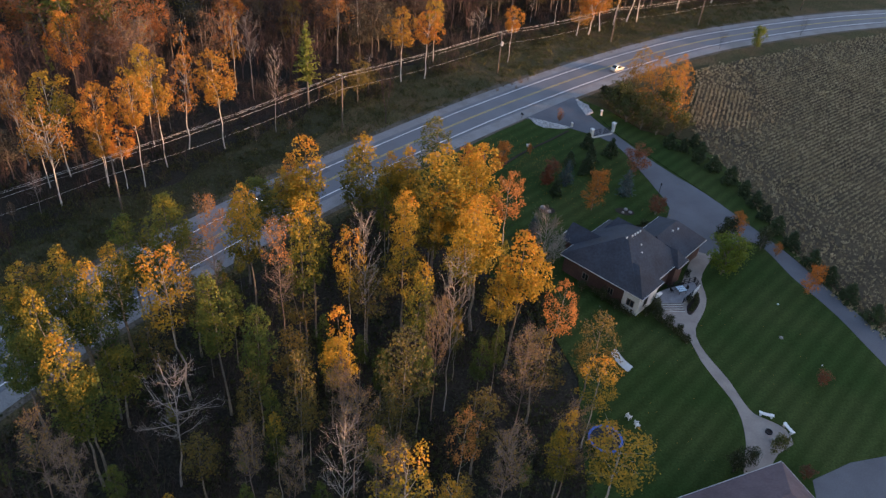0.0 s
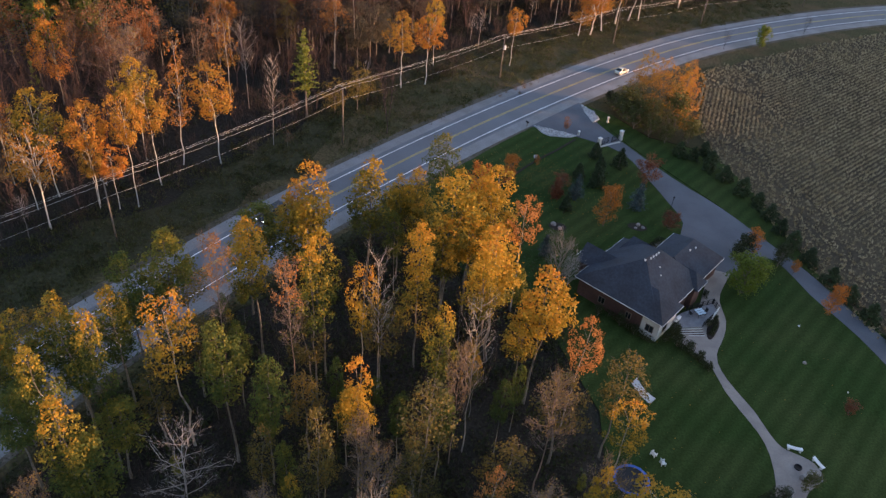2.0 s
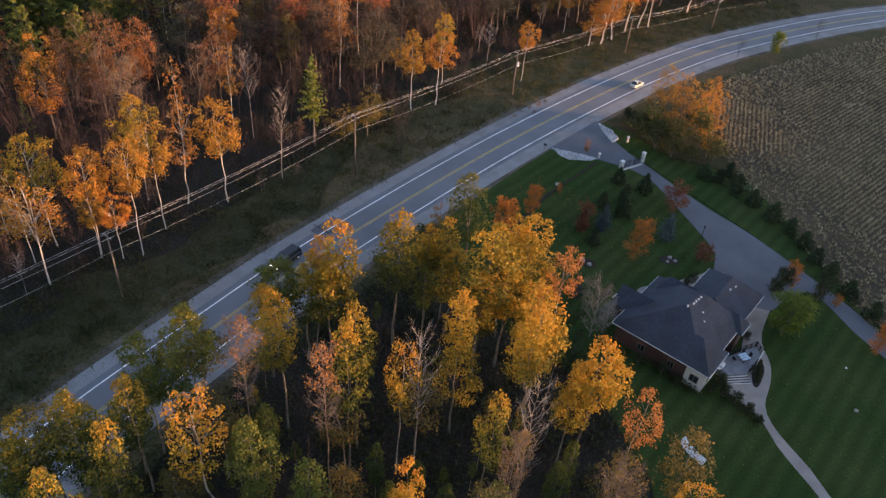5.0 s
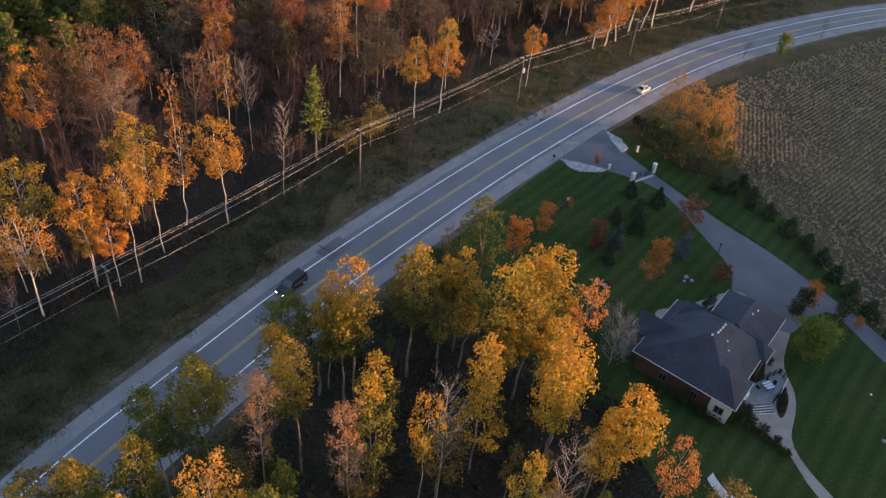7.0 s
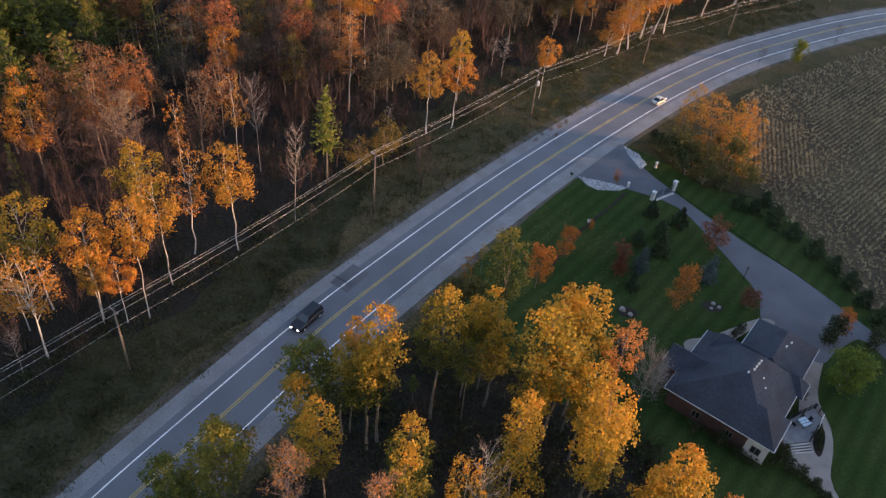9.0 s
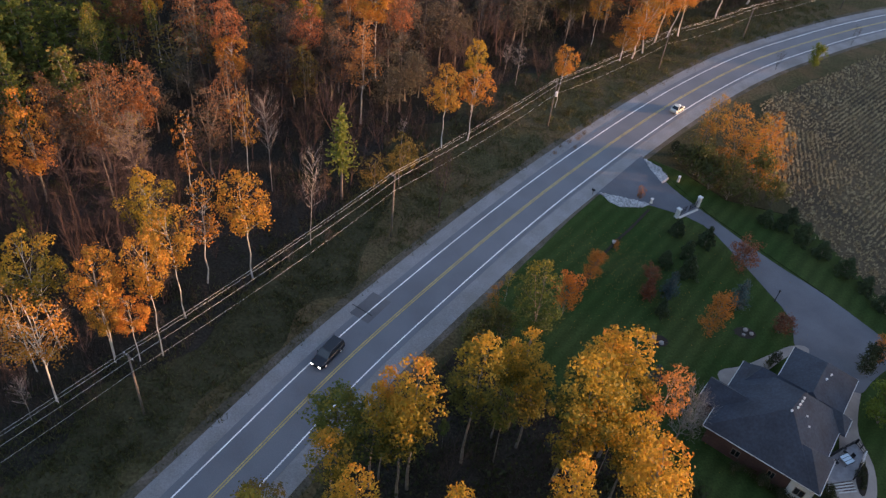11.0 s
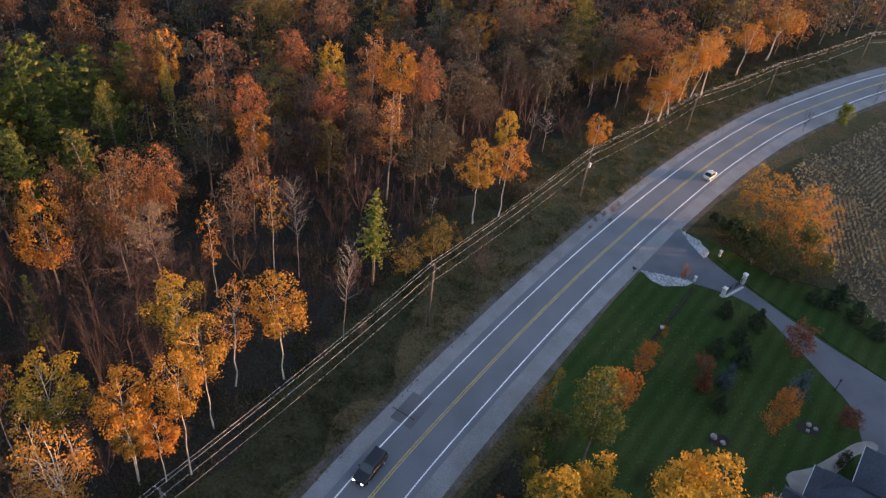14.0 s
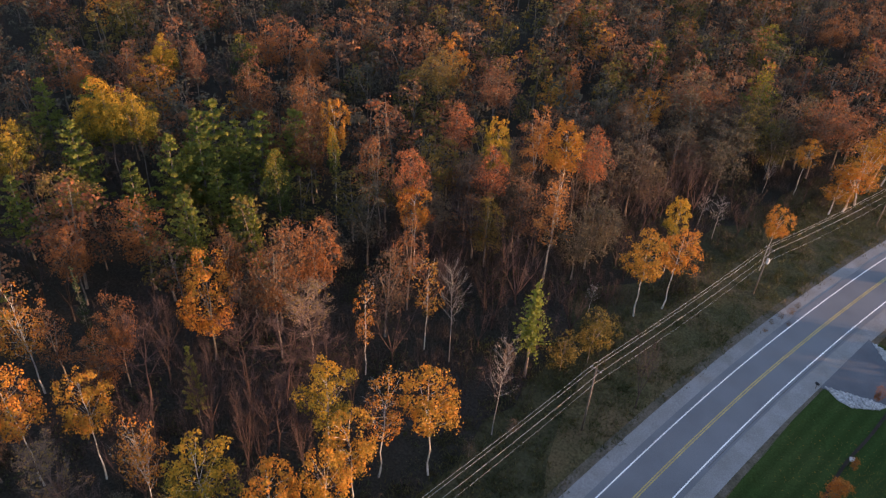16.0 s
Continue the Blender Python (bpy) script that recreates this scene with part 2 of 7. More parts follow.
M_NEEDLE_BLUE = leaf_mat("blue_needles", [(0.03, 0.055, 0.055), (0.06, 0.09, 0.09), (0.10, 0.14, 0.14)], 0.1, tone=1.0)
M_BRUSH = leaf_mat("brush_leaves", [(0.022, 0.030, 0.012), (0.040, 0.048, 0.016), (0.070, 0.045, 0.020)], 0.2, tone=1.0)
M_GRASS = leaf_mat("grass_blades", [(0.040, 0.052, 0.017), (0.075, 0.077, 0.026), (0.14, 0.11, 0.045)], 0.2, tone=1.0)
M_STALK = leaf_mat("dry_stalks", [(0.16, 0.125, 0.075), (0.42, 0.34, 0.21), (0.72, 0.60, 0.41)], 0.2, tone=1.0)
M_TWIG_PINK = mat("pinkish_twigs", (0.200, 0.150, 0.126), 0.9, var=0.2, fine=1.0, obj=0.2, spec=0.1)
M_TWIG_GREY = mat("grey_twigs", (0.29, 0.255, 0.235), 0.9, var=0.25, fine=1.0, obj=0.2, spec=0.1)
M_PATIO = mat("patio_stone", (0.235, 0.235, 0.25), 0.85, var=0.12, fine=3.0, second=(0.18, 0.18, 0.195), mix_scale=0.8)
M_DARK_METAL = mat("dark_metal", (0.025, 0.025, 0.028), 0.5, metal=0.4, var=0.1)
M_BLUE_GLASS = mat("blue_glass_top", (0.45, 0.58, 0.68), 0.15, var=0.05, spec=0.5)
M_BLUE_PAD = mat("blue_vinyl", (0.05, 0.14, 0.50), 0.45, var=0.1)
M_WHITE_CLOTH = mat("white_cloth", (0.82, 0.83, 0.86), 0.8, var=0.08, fine=2.0)
M_PANE = mat("window_glass", (0.02, 0.025, 0.03), 0.06, var=0.05, spec=0.6)
M_ROOF_WARM = mat("mauve_shingle", (0.135, 0.105, 0.12), 0.85, var=0.15, fine=3.0, second=(0.11, 0.085, 0.098), mix_scale=0.4, spec=0.1)
M_RIPRAP = mat("riprap_stone", (0.42, 0.42, 0.43), 0.9, var=0.3, fine=3.0, island=0.3)
M_BOULDER = mat("boulder_stone", (0.30, 0.27, 0.25), 0.9, var=0.25, fine=2.0, bump=0.4)
M_MULCH = mat("dark_mulch", (0.030, 0.022, 0.018), 0.95, var=0.4, fine=5.0, bump=0.4)
M_CAR_GLASS = mat("car_glass", (0.015, 0.017, 0.02), 0.05, var=0.02, spec=0.7)
M_CAR_CREAM = mat("cream_car_paint", (0.62, 0.60, 0.52), 0.25, var=0.03, spec=0.6)
M_CAR_BLACK = mat("black_car_paint", (0.012, 0.013, 0.018), 0.22, var=0.03, spec=0.6)
M_TYRE = mat("tyre_rubber", (0.015, 0.015, 0.015), 0.85, var=0.1)
M_TAIL = mat("red_lens", (0.30, 0.01, 0.01), 0.3, var=0.05)
M_PATCH = mat("fresh_asphalt", (0.125, 0.126, 0.135), 0.8, var=0.12, fine=6.0)
M_HEADLIGHT = mat("headlight", (0.8, 0.8, 0.75), 0.2, var=0.02)
M_HEADLIGHT.node_tree.nodes["Principled BSDF"].inputs["Emission Color"].default_value = (1.0, 0.95, 0.8, 1)
M_HEADLIGHT.node_tree.nodes["Principled BSDF"].inputs["Emission Strength"].default_value = 3.0
M_POLE = mat("pole_wood", (0.17, 0.14, 0.12), 0.9, var=0.25, fine=5.0)
M_WIRE = mat("wire_metal", (0.60, 0.58, 0.55), 0.45, metal=0.0, var=0.05)
M_CREAM_STONE = mat("pale_stone", (0.50, 0.49, 0.47), 0.85, var=0.15, fine=5.0)


# ---- mesh helpers ----
class Mesh:
    """Collects vertices and faces for one mesh."""

    def __init__(self):
        self.v, self.f, self.anchors = [], [], []

    def add(self, verts, faces):
        n = len(self.v)
        self.v += [tuple(p) for p in verts]
        self.f += [tuple(i + n for i in face) for face in faces]

    def tube(self, p0, p1, r0, r1, sides=5, caps=False):
        a, b = Vector(p0), Vector(p1)
        d = (b - a).normalized()
        s = d.orthogonal().normalized()
        t = d.cross(s)
        ring = [(math.cos(2 * math.pi * k / sides), math.sin(2 * math.pi * k / sides)) for k in range(sides)]
        vs = [a + (s * c + t * e) * r0 for c, e in ring] + [b + (s * c + t * e) * r1 for c, e in ring]
        fs = [(k, (k + 1) % sides, sides + (k + 1) % sides, sides + k) for k in range(sides)]
        if caps:
            fs += [tuple(range(sides))[::-1], tuple(range(sides, 2 * sides))]
        self.add(vs, fs)

    def limb(self, p0, p1, r0, r1, sides=4):
        """A tube grown onto the wood: a sliver of bark ties its foot to the nearest older ring."""
        n = len(self.v)
        self.tube(p0, p1, r0, r1, sides)
        if self.anchors:
            x, y, z = p0
            near = min(self.anchors, key=lambda i: (self.v[i][0] - x) ** 2 + (self.v[i][1] - y) ** 2 + (self.v[i][2] - z) ** 2)
            self.f.append((near, n, n + 1))
        self.anchors += [n + sides, n + sides + 1]

    def box(self, x0, y0, z0, x1, y1, z1, m=None):
        vs = [Vector((x, y, z)) for z in (z0, z1) for y in (y0, y1) for x in (x0, x1)]
        if m:
            vs = [m @ p for p in vs]
        self.add(vs, [(0, 2, 3, 1), (4, 5, 7, 6), (0, 1, 5, 4), (2, 6, 7, 3), (0, 4, 6, 2), (1, 3, 7, 5)])

    def leaf(self, p, size, rng, out=None, plain=False):
        """One folded leaf clump: two triangles on a bent diamond (or a plain three-cornered one), turned to face out of the crown."""
        a = Vector((rng.gauss(0, 1), rng.gauss(0, 1), rng.gauss(0, 1))).normalized()
        if out:
            a = (a * 0.9 + out).normalized()
        b = a.orthogonal().normalized()
        b.rotate(Matrix.Rotation(rng.uniform(0, 6.28), 3, a))
        c = a.cross(b)
        p = Vector(p)
        if plain:
            self.add([p - b * size * 0.6, p + b * size * 0.5 + c * size * 0.5, p + b * size * 0.5 - c * size * 0.5], [(0, 1, 2)])
            return
        self.add([p - b * size * 0.5, p + c * size * 0.42 + a * size * 0.1, p + b * size * 0.5, p - c * size * 0.42 + a * size * 0.1],
                 [(0, 1, 2), (0, 2, 3)])

    def mesh(self, name, material, smooth=False):
        me = bpy.data.meshes.new(name)
        me.from_pydata(self.v, [], self.f)
        me.materials.append(material)
        if smooth:
            me.polygons.foreach_set("use_smooth", [True] * len(me.polygons))
        me.update()
        return me


def part(name, mb, material, parent, label="", smooth=False):
    me = mb if isinstance(mb, bpy.types.Mesh) else mb.mesh(name, material, smooth)
    ob = new(name, me)
    ob.parent = parent
    if label:
        tagged(ob, label)
    return ob


def thing(name, m, label, category, group="", kind=""):
    ob = new(name)
    ob.empty_display_size = 0.3
    ob.matrix_basis = m
    return tagged(ob, label, category, group, kind)


def solid(name, mb, material, label, category, kind="structure", smooth=False):
    ob = new(name, mb.mesh(name, material, smooth))
    return tagged(ob, label, category, "", kind)


def slab(pts, top, thick=0.25):
    """A flat sheet with a side, following the ground, from a plan outline."""
    mb = Mesh()
    n = len(pts)
    vs = [(x, y, gz(x, y) + top) for x, y in pts] + [(x, y, gz(x, y) + top - thick) for x, y in pts]
    mb.add(vs, [tuple(range(n))] + [(k, n + k, n + (k + 1) % n, (k + 1) % n) for k in range(n)])
    return mb


def spline(pts, step=2.0):
    """A smooth line through plan points (Catmull-Rom), as dense points."""
    out = []
    P = [Vector(p) for p in pts]
    P = [2 * P[0] - P[1]] + P + [2 * P[-1] - P[-2]]
    for i in range(1, len(P) - 2):
        a, b, c, d = P[i - 1 : i + 3]
        n = max(2, int((c - b).length / step))
        for k in range(n):
            t = k / n
            out.append(0.5 * (2 * b + (c - a) * t + (2 * a - 5 * b + 4 * c - d) * t * t + (3 * b - a - 3 * c + d) * t ** 3))
    out.append(P[-2])
    return out


def strip(line, off0, off1, top, thick=0.2, i0=0, i1=None):
    """A ribbon between two offsets (to the right) along a line, following the ground."""
    mb = Mesh()
    pts = line[i0:i1]
    vs = []
    for k, p in enumerate(pts):
        d = (pts[min(k + 1, len(pts) - 1)] - pts[max(k - 1, 0)]).normalized()
        r = Vector((d.y, -d.x))
        for o, dz in ((off0, -thick), (off0, 0), (off1, 0), (off1, -thick)):
            q = p + r * o
            vs.append((q.x, q.y, gz(q.x, q.y) + top + dz))
    fs = []
    for k in range(len(pts) - 1):
        a, b = 4 * k, 4 * k + 4
        for j in range(3):
            fs.append((a + j, b + j, b + j + 1, a + j + 1))
    mb.add(vs, fs)
    return mb


# ---- ground ----
def axis(lo, hi, step, far):
    mid = [lo + step * k for k in range(int((hi - lo) / step) + 1)]
    return [-far, -far / 2, -far / 4, lo - 200, lo - 60] + mid + [hi + 60, hi + 200, far / 4, far / 2, far]


gxs, gys = axis(-240, 200, 4, 3000), axis(-180, 320, 4, 3000)
gm = Mesh()
for yy in gys:
    for xx in gxs:
        gm.v.append((xx, yy, gz(xx, yy) - 0.09 + 0.05 * noise.noise(Vector((xx * 0.08, yy * 0.08, 0)))))
for j in range(len(gys) - 1):
    for i in range(len(gxs) - 1):
        a = j * len(gxs) + i
        gm.f.append((a, a + 1, a + 1 + len(gxs), a + len(gxs)))
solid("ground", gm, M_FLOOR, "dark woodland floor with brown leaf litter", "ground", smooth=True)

# ---- road ----
ROAD = spline([(-130, -240), (-90, -140), (-72, -98), (-62, -75), (-54.3, -57), (-49.1, -45.9), (-39.6, -29.8), (-29.9, -14.0), (-18, 3), (-6, 19.3),
               (6.2, 34.9), (23.4, 55.4), (40.9, 74.7), (60.7, 93.8), (80, 109), (105, 126.5), (134, 143.5), (170, 160), (230, 180), (300, 195), (420, 215)])
verge, scrub = Mesh(), Mesh()
for k, p in enumerate(ROAD):
    d = (ROAD[min(k + 1, len(ROAD) - 1)] - ROAD[max(k - 1, 0)]).normalized()
    r = Vector((d.y, -d.x))
    north = min(1, max(0, (p.y + 5) / 30))
    wob = noise.noise(Vector((p.x * 0.11, p.y * 0.11, 4)))
    wob2 = noise.noise(Vector((p.x * 0.13, p.y * 0.13, 9)))
    for o, dz in ((-19 - 11 * north + 5 * wob2, -0.3), (-18.5 - 11 * north + 5 * wob2, 0), (11 + 5 * north + 2 * wob2, 0), (11.2 + 5 * north + 2 * wob2, -0.3)):
        q = p + r * o
        scrub.v.append((q.x, q.y, gz(q.x, q.y) + 0.012 + dz))
    for o, dz in ((-11 - 11 * north + 4.5 * wob, -0.3), (-10.8 - 11 * north + 4.5 * wob, 0), (9 + 5 * north + 1.5 * wob, 0), (9.2 + 5 * north + 1.5 * wob, -0.3)):
        q = p + r * o
        verge.v.append((q.x, q.y, gz(q.x, q.y) + 0.03 + dz))
    if k:
        verge.f += [(4 * k - 4 + n, 4 * k + n, 4 * k + n + 1, 4 * k - 3 + n) for n in range(3)]
        scrub.f += [(4 * k - 4 + n, 4 * k + n, 4 * k + n + 1, 4 * k - 3 + n) for n in range(3)]
solid("verge", verge, M_VERGE, "rough grass verge beside the road", "grass")
solid("scrub", scrub, M_SCRUB, "scrubby brown and green ground behind the verge", "scrub")
solid("dirt_edge", strip(ROAD, -8.0, 8.0, 0.05, 0.3), M_DIRT, "brown dirt edge of the road shoulder", "shoulder")
solid("shoulder", strip(ROAD, -6.7, 7.0, 0.07, 0.3), M_GRAVEL, "grey gravel road shoulder", "shoulder")
solid("road", strip(ROAD, -4.5, 4.3, 0.11, 0.3), M_ASPHALT, "worn grey asphalt two-lane road", "road")
solid("edge_line_west", strip(ROAD, -3.51, -3.33, 0.116, 0.004), M_WHITE_LINE, "solid white painted edge line", "road marking")
solid("edge_line_east", strip(ROAD, 3.33, 3.51, 0.116, 0.004), M_WHITE_LINE, "solid white painted edge line", "road marking")
solid("centre_line_west", strip(ROAD, -0.24, -0.07, 0.116, 0.004), M_YELLOW_LINE, "faded yellow centre line", "road marking")
solid("centre_line_east", strip(ROAD, 0.07, 0.24, 0.116, 0.004), M_YELLOW_LINE, "faded yellow centre line", "road marking")

# ---- lot ----
LOT = [(13, 31.5), (6, 22.5), (-3, 10), (-9, 1), (-10, -14), (4, -24), (14, -32), (20, -46), (20, -70), (80, -80), (75, -38), (70.5, -27.2), (60.5, -8), (48.4, 9.5), (33, 28.6), (24.2, 44.9)]
solid("lawn", slab(LOT, 0.05), M_LAWN, "mown green lawn in soft stripes", "lawn")
DRIVE = spline([(12.0, 31.0), (22.1, 29.2), (31.1, 25.1), (35.5, 15.7), (38.1, 8.8), (40.0, 2.2), (38, -6), (44, -12), (48.5, -9), (52.5, -6.0), (55.5, -5.8), (58.8, -14.1), (63.8, -23.3), (67.9, -34.0), (75, -50),
                (79, -47), (74, -34), (70.5, -27.2), (63.6, -14.5), (60.5, -8.0), (56.0, -1.2), (48.4, 9.5), (43.5, 14.6), (38.5, 20.5), (32.6, 28.6), (27.4, 36.1), (23.5, 45.5)], 3)
solid("driveway", slab(DRIVE, 0.09), M_DRIVE, "grey asphalt driveway with a wide turning area", "driveway")
PATHWAY = spline([(45.8, -11.4), (43.6, -15.4), (42.2, -19.0), (42.2, -23.9), (41.0, -27.7), (39.0, -31.9), (39.0, -35.2), (40.3, -38.6), (42.1, -42.2), (43.3, -46.0), (44.4, -48.0), (46.2, -48.8), (48.2, -50.0), (48.5, -52.5), (46, -54.5), (44.2, -58), (43.8, -64),
                  (40.0, -64), (40.8, -57.3), (41.9, -53.9), (42.3, -49.5), (41.7, -46.1), (40.0, -42.3), (38.6, -38.9), (37.7, -34.9), (36.2, -32.6), (34.0, -30.3), (34.5, -28.5), (37.2, -24), (38.8, -20.2), (40.6, -15.4), (42.6, -10.8)], 1.5)
solid("garden_path", slab(PATHWAY, 0.10), M_PATH, "winding beige concrete garden path", "path")
STRIP = [(24.2, 45.3), (33.0, 29.0), (48.4, 9.9), (60.5, -7.6), (71, -27.0), (79, -44), (84, -50), (74, -34), (66.5, -20.1), (62.7, -10.0), (60.3, 0.2), (57.3, 15.4), (53.5, 25.8), (49.0, 31.0), (38.0, 33.5), (31.0, 41.5)]
ROUGH = [(24.0, 45.6), (31.2, 41.6), (38.2, 33.7), (49.2, 31.2), (53.5, 26.0), (51.2, 36.7), (52.6, 47.1), (58.6, 73.3), (62.7, 79.4), (45, 66)]
solid("rough_corner", slab(ROUGH, 0.04), M_SCRUB, "rough dull grass at the field corner", "grass")
solid("grass_strip", slab(STRIP, 0.045), M_LAWN, "green grass strip between the driveway and the field", "grass")
FIELD = [(57.4, 73), (51.4, 47.0), (50.0, 36.6), (52.3, 25.0), (56.1, 14.8), (59.1, -0.5), (61.5, -10.4), (65.3, -20.3), (74.5, -36.5), (120, -100), (320, -100), (320, 170), (230, 168), (170, 148), (129.3, 127.4), (94.5, 103.2), (79.7, 91.3), (62.8, 79.1)]
solid("field", slab(FIELD, 0.022), M_FIELD, "harvested corn field in curving rows", "field")


# ---- trees ----
def limb_tree(rng, height, crown_from, spread, limbs, trunk_r, lean=0.03, rise=(0.35, 0.95), sides=6):
    """A tapered trunk with forked limbs. Returns the wood and points along the limbs, each with its limb's direction."""
    wood, tips = Mesh(), []
    pts = trunk(wood, rng, height, trunk_r, lean, sides)
    segs = len(pts) - 1
    for n in range(limbs):
        f = min(crown_from + (1 - crown_from) * (n + rng.random()) / limbs, 0.985)
        k = min(int(f * segs), segs - 1)
        base = pts[k].lerp(pts[k + 1], f * segs - k)
        yaw = n * 2.4 + rng.uniform(-0.5, 0.5)
        g = (f - crown_from) / (1 - crown_from)
        prof = math.sin(math.pi * min(1, 0.24 + 0.68 * g)) ** 0.6
        ln = spread * prof * rng.uniform(0.55, 1.2)
        d = Vector((math.cos(yaw), math.sin(yaw), rng.uniform(*rise))).normalized()
        mid = base + d * ln * 0.55
        end = mid + (d + Vector((rng.gauss(0, 0.22), rng.gauss(0, 0.22), 0.35))).normalized() * ln * 0.5
        r = max(0.035, trunk_r * (1 - 0.85 * f) * 0.5)
        wood.limb(base, mid, r, r * 0.65, 4)
        wood.limb(mid, end, r * 0.65, 0.015, 3)
        fork = mid + (d + Vector((rng.gauss(0, 0.7), rng.gauss(0, 0.7), rng.gauss(0.3, 0.3)))).normalized() * ln * 0.42
        wood.limb(base.lerp(mid, 0.7), fork, r * 0.5, 0.015, 3)
        for s in (0.45, 0.8, 1.0):
            tips.append((mid.lerp(end, (s - 0.45) / 0.55), d))
        tips.append((fork, d))
        if rng.random() < 0.5:
            tips.append((base.lerp(mid, 0.7), d))
    return wood, tips


def trunk(wood, rng, height, r, lean=0.03, sides=6, segs=7):
    """A slightly bent, tapered trunk; returns its points from the foot to the tip."""
    top = Vector((rng.gauss(0, lean), rng.gauss(0, lean), 1)) * height
    pts = [Vector((0, 0, -0.3))]
    for k in range(1, segs + 1):
        pts.append(top * (k / segs) + Vector((rng.gauss(0, 1), rng.gauss(0, 1), 0)) * height * 0.0055)
    at = len(wood.v)
    for k, p in enumerate(pts):
        rad = r * (1 - 0.9 * k / segs) * (1.25 if k == 0 else 1.0)
        wood.v += [(p.x + rad * math.cos(6.2832 * j / sides), p.y + rad * math.sin(6.2832 * j / sides), p.z) for j in range(sides)]
    wood.f += [(at + k * sides + j, at + k * sides + (j + 1) % sides, at + (k + 1) * sides + (j + 1) % sides, at + (k + 1) * sides + j) for k in range(segs) for j in range(sides)]
    wood.anchors = list(range(at, len(wood.v)))
    return pts


def twig_slivers(wood, rng, tips, per, length, width=0.05):
    """Fine twigs: slender three-cornered shoots fanning out from the limbs."""
    for p, d in tips:
        for _ in range(per):
            e = (d * 0.8 + Vector((rng.gauss(0, 0.55), rng.gauss(0, 0.55), rng.gauss(0.35, 0.4)))).normalized() * length * rng.uniform(0.5, 1.3)
            a = p + Vector((rng.gauss(0, 0.2), rng.gauss(0, 0.2), rng.gauss(0, 0.2)))
            side = e.orthogonal().normalized()
            side.rotate(Matrix.Rotation(rng.uniform(0, 6.28), 3, e.normalized()))
            wood.add([a - side * width * 0.5, a + side * width * 0.5, a + e], [(0, 1, 2)])
            side2 = side.cross(e).normalized()
            b = a + e * 0.45
            wood.add([b - side * width * 0.3, b + side * width * 0.3, b + e * 0.3 + side2 * length * 0.35], [(0, 1, 2)])


def unit(a):
    return a / np.maximum(np.linalg.norm(a, axis=-1, keepdims=True), 1e-9)


def leaf_fans(mb, place, facing, size):
    """Adds one folded diamond leaf per row: at place, turned to face along facing."""
    n = len(place)
    side = unit(np.cross(facing, unit(np.random.normal(size=(n, 3)))))
    over = np.cross(facing, side)
    s = size[:, None]
    corners = np.stack([place - side * s * 0.5, place + over * s * 0.42 + facing * s * 0.1, place + side * s * 0.5, place - over * s * 0.42 + facing * s * 0.1], 1)
    at = len(mb.v)
    mb.v += [tuple(p) for p in corners.reshape(-1, 3).tolist()]
    for k in range(at, at + 4 * n, 4):
        mb.f += [(k, k + 1, k + 2), (k, k + 2, k + 3)]


def leaf_clumps(clumps, per, size, seed, squash=1.15, stray=0.12, wild=0.7):
    """Foliage in rounded clumps (centre, radius, outward way): leaves over the outer and upper face of each, and some strays."""
    np.random.seed(seed)
    mb = Mesh()
    for c, rad, way in clumps:
        n = max(6, int(per * (rad / 0.8) ** 2 * np.random.uniform(0.7, 1.2)))
        d = unit(np.random.normal(size=(n, 3)) + np.array(way) * 0.75 + np.array([0, 0, 0.35]))
        r = rad * np.random.uniform(0.55, 1.08, (n, 1))
        r[np.random.random(n) < stray] *= 1.45
        place = np.array(c) + d * r * np.array([1, 1, squash])
        facing = unit(d + wild * unit(np.random.normal(size=(n, 3))))
        leaf_fans(mb, place, facing, size * np.random.uniform(0.6, 1.25, n))
    return mb


def profile(g, form):
    """Crown radius, 0 to 1, at g of the way up the crown."""
    if form == "egg":
        return min(1.0, (g + 0.05) / 0.38) ** 0.6 * max(0.0, 1 - g) ** 0.5 * 1.12
    if form == "round":
        return max(0.0, 1 - (2 * g - 1) ** 2) ** 0.5 * 0.95 + 0.1
    if form == "cone":
        return max(0.0, 1 - g) ** 0.75
    if form == "column":
        return (0.75 + 0.25 * math.sin(g * 9)) * max(0.0, 1 - g ** 3) ** 0.5
    return (0.4 + 0.6 * g) * max(0.0, 1 - g ** 5) ** 0.5


VARIANTS = {}


def variants(kind, count, build):
    VARIANTS[kind] = [build(random.Random(f"{kind}{n}")) for n in range(count)]


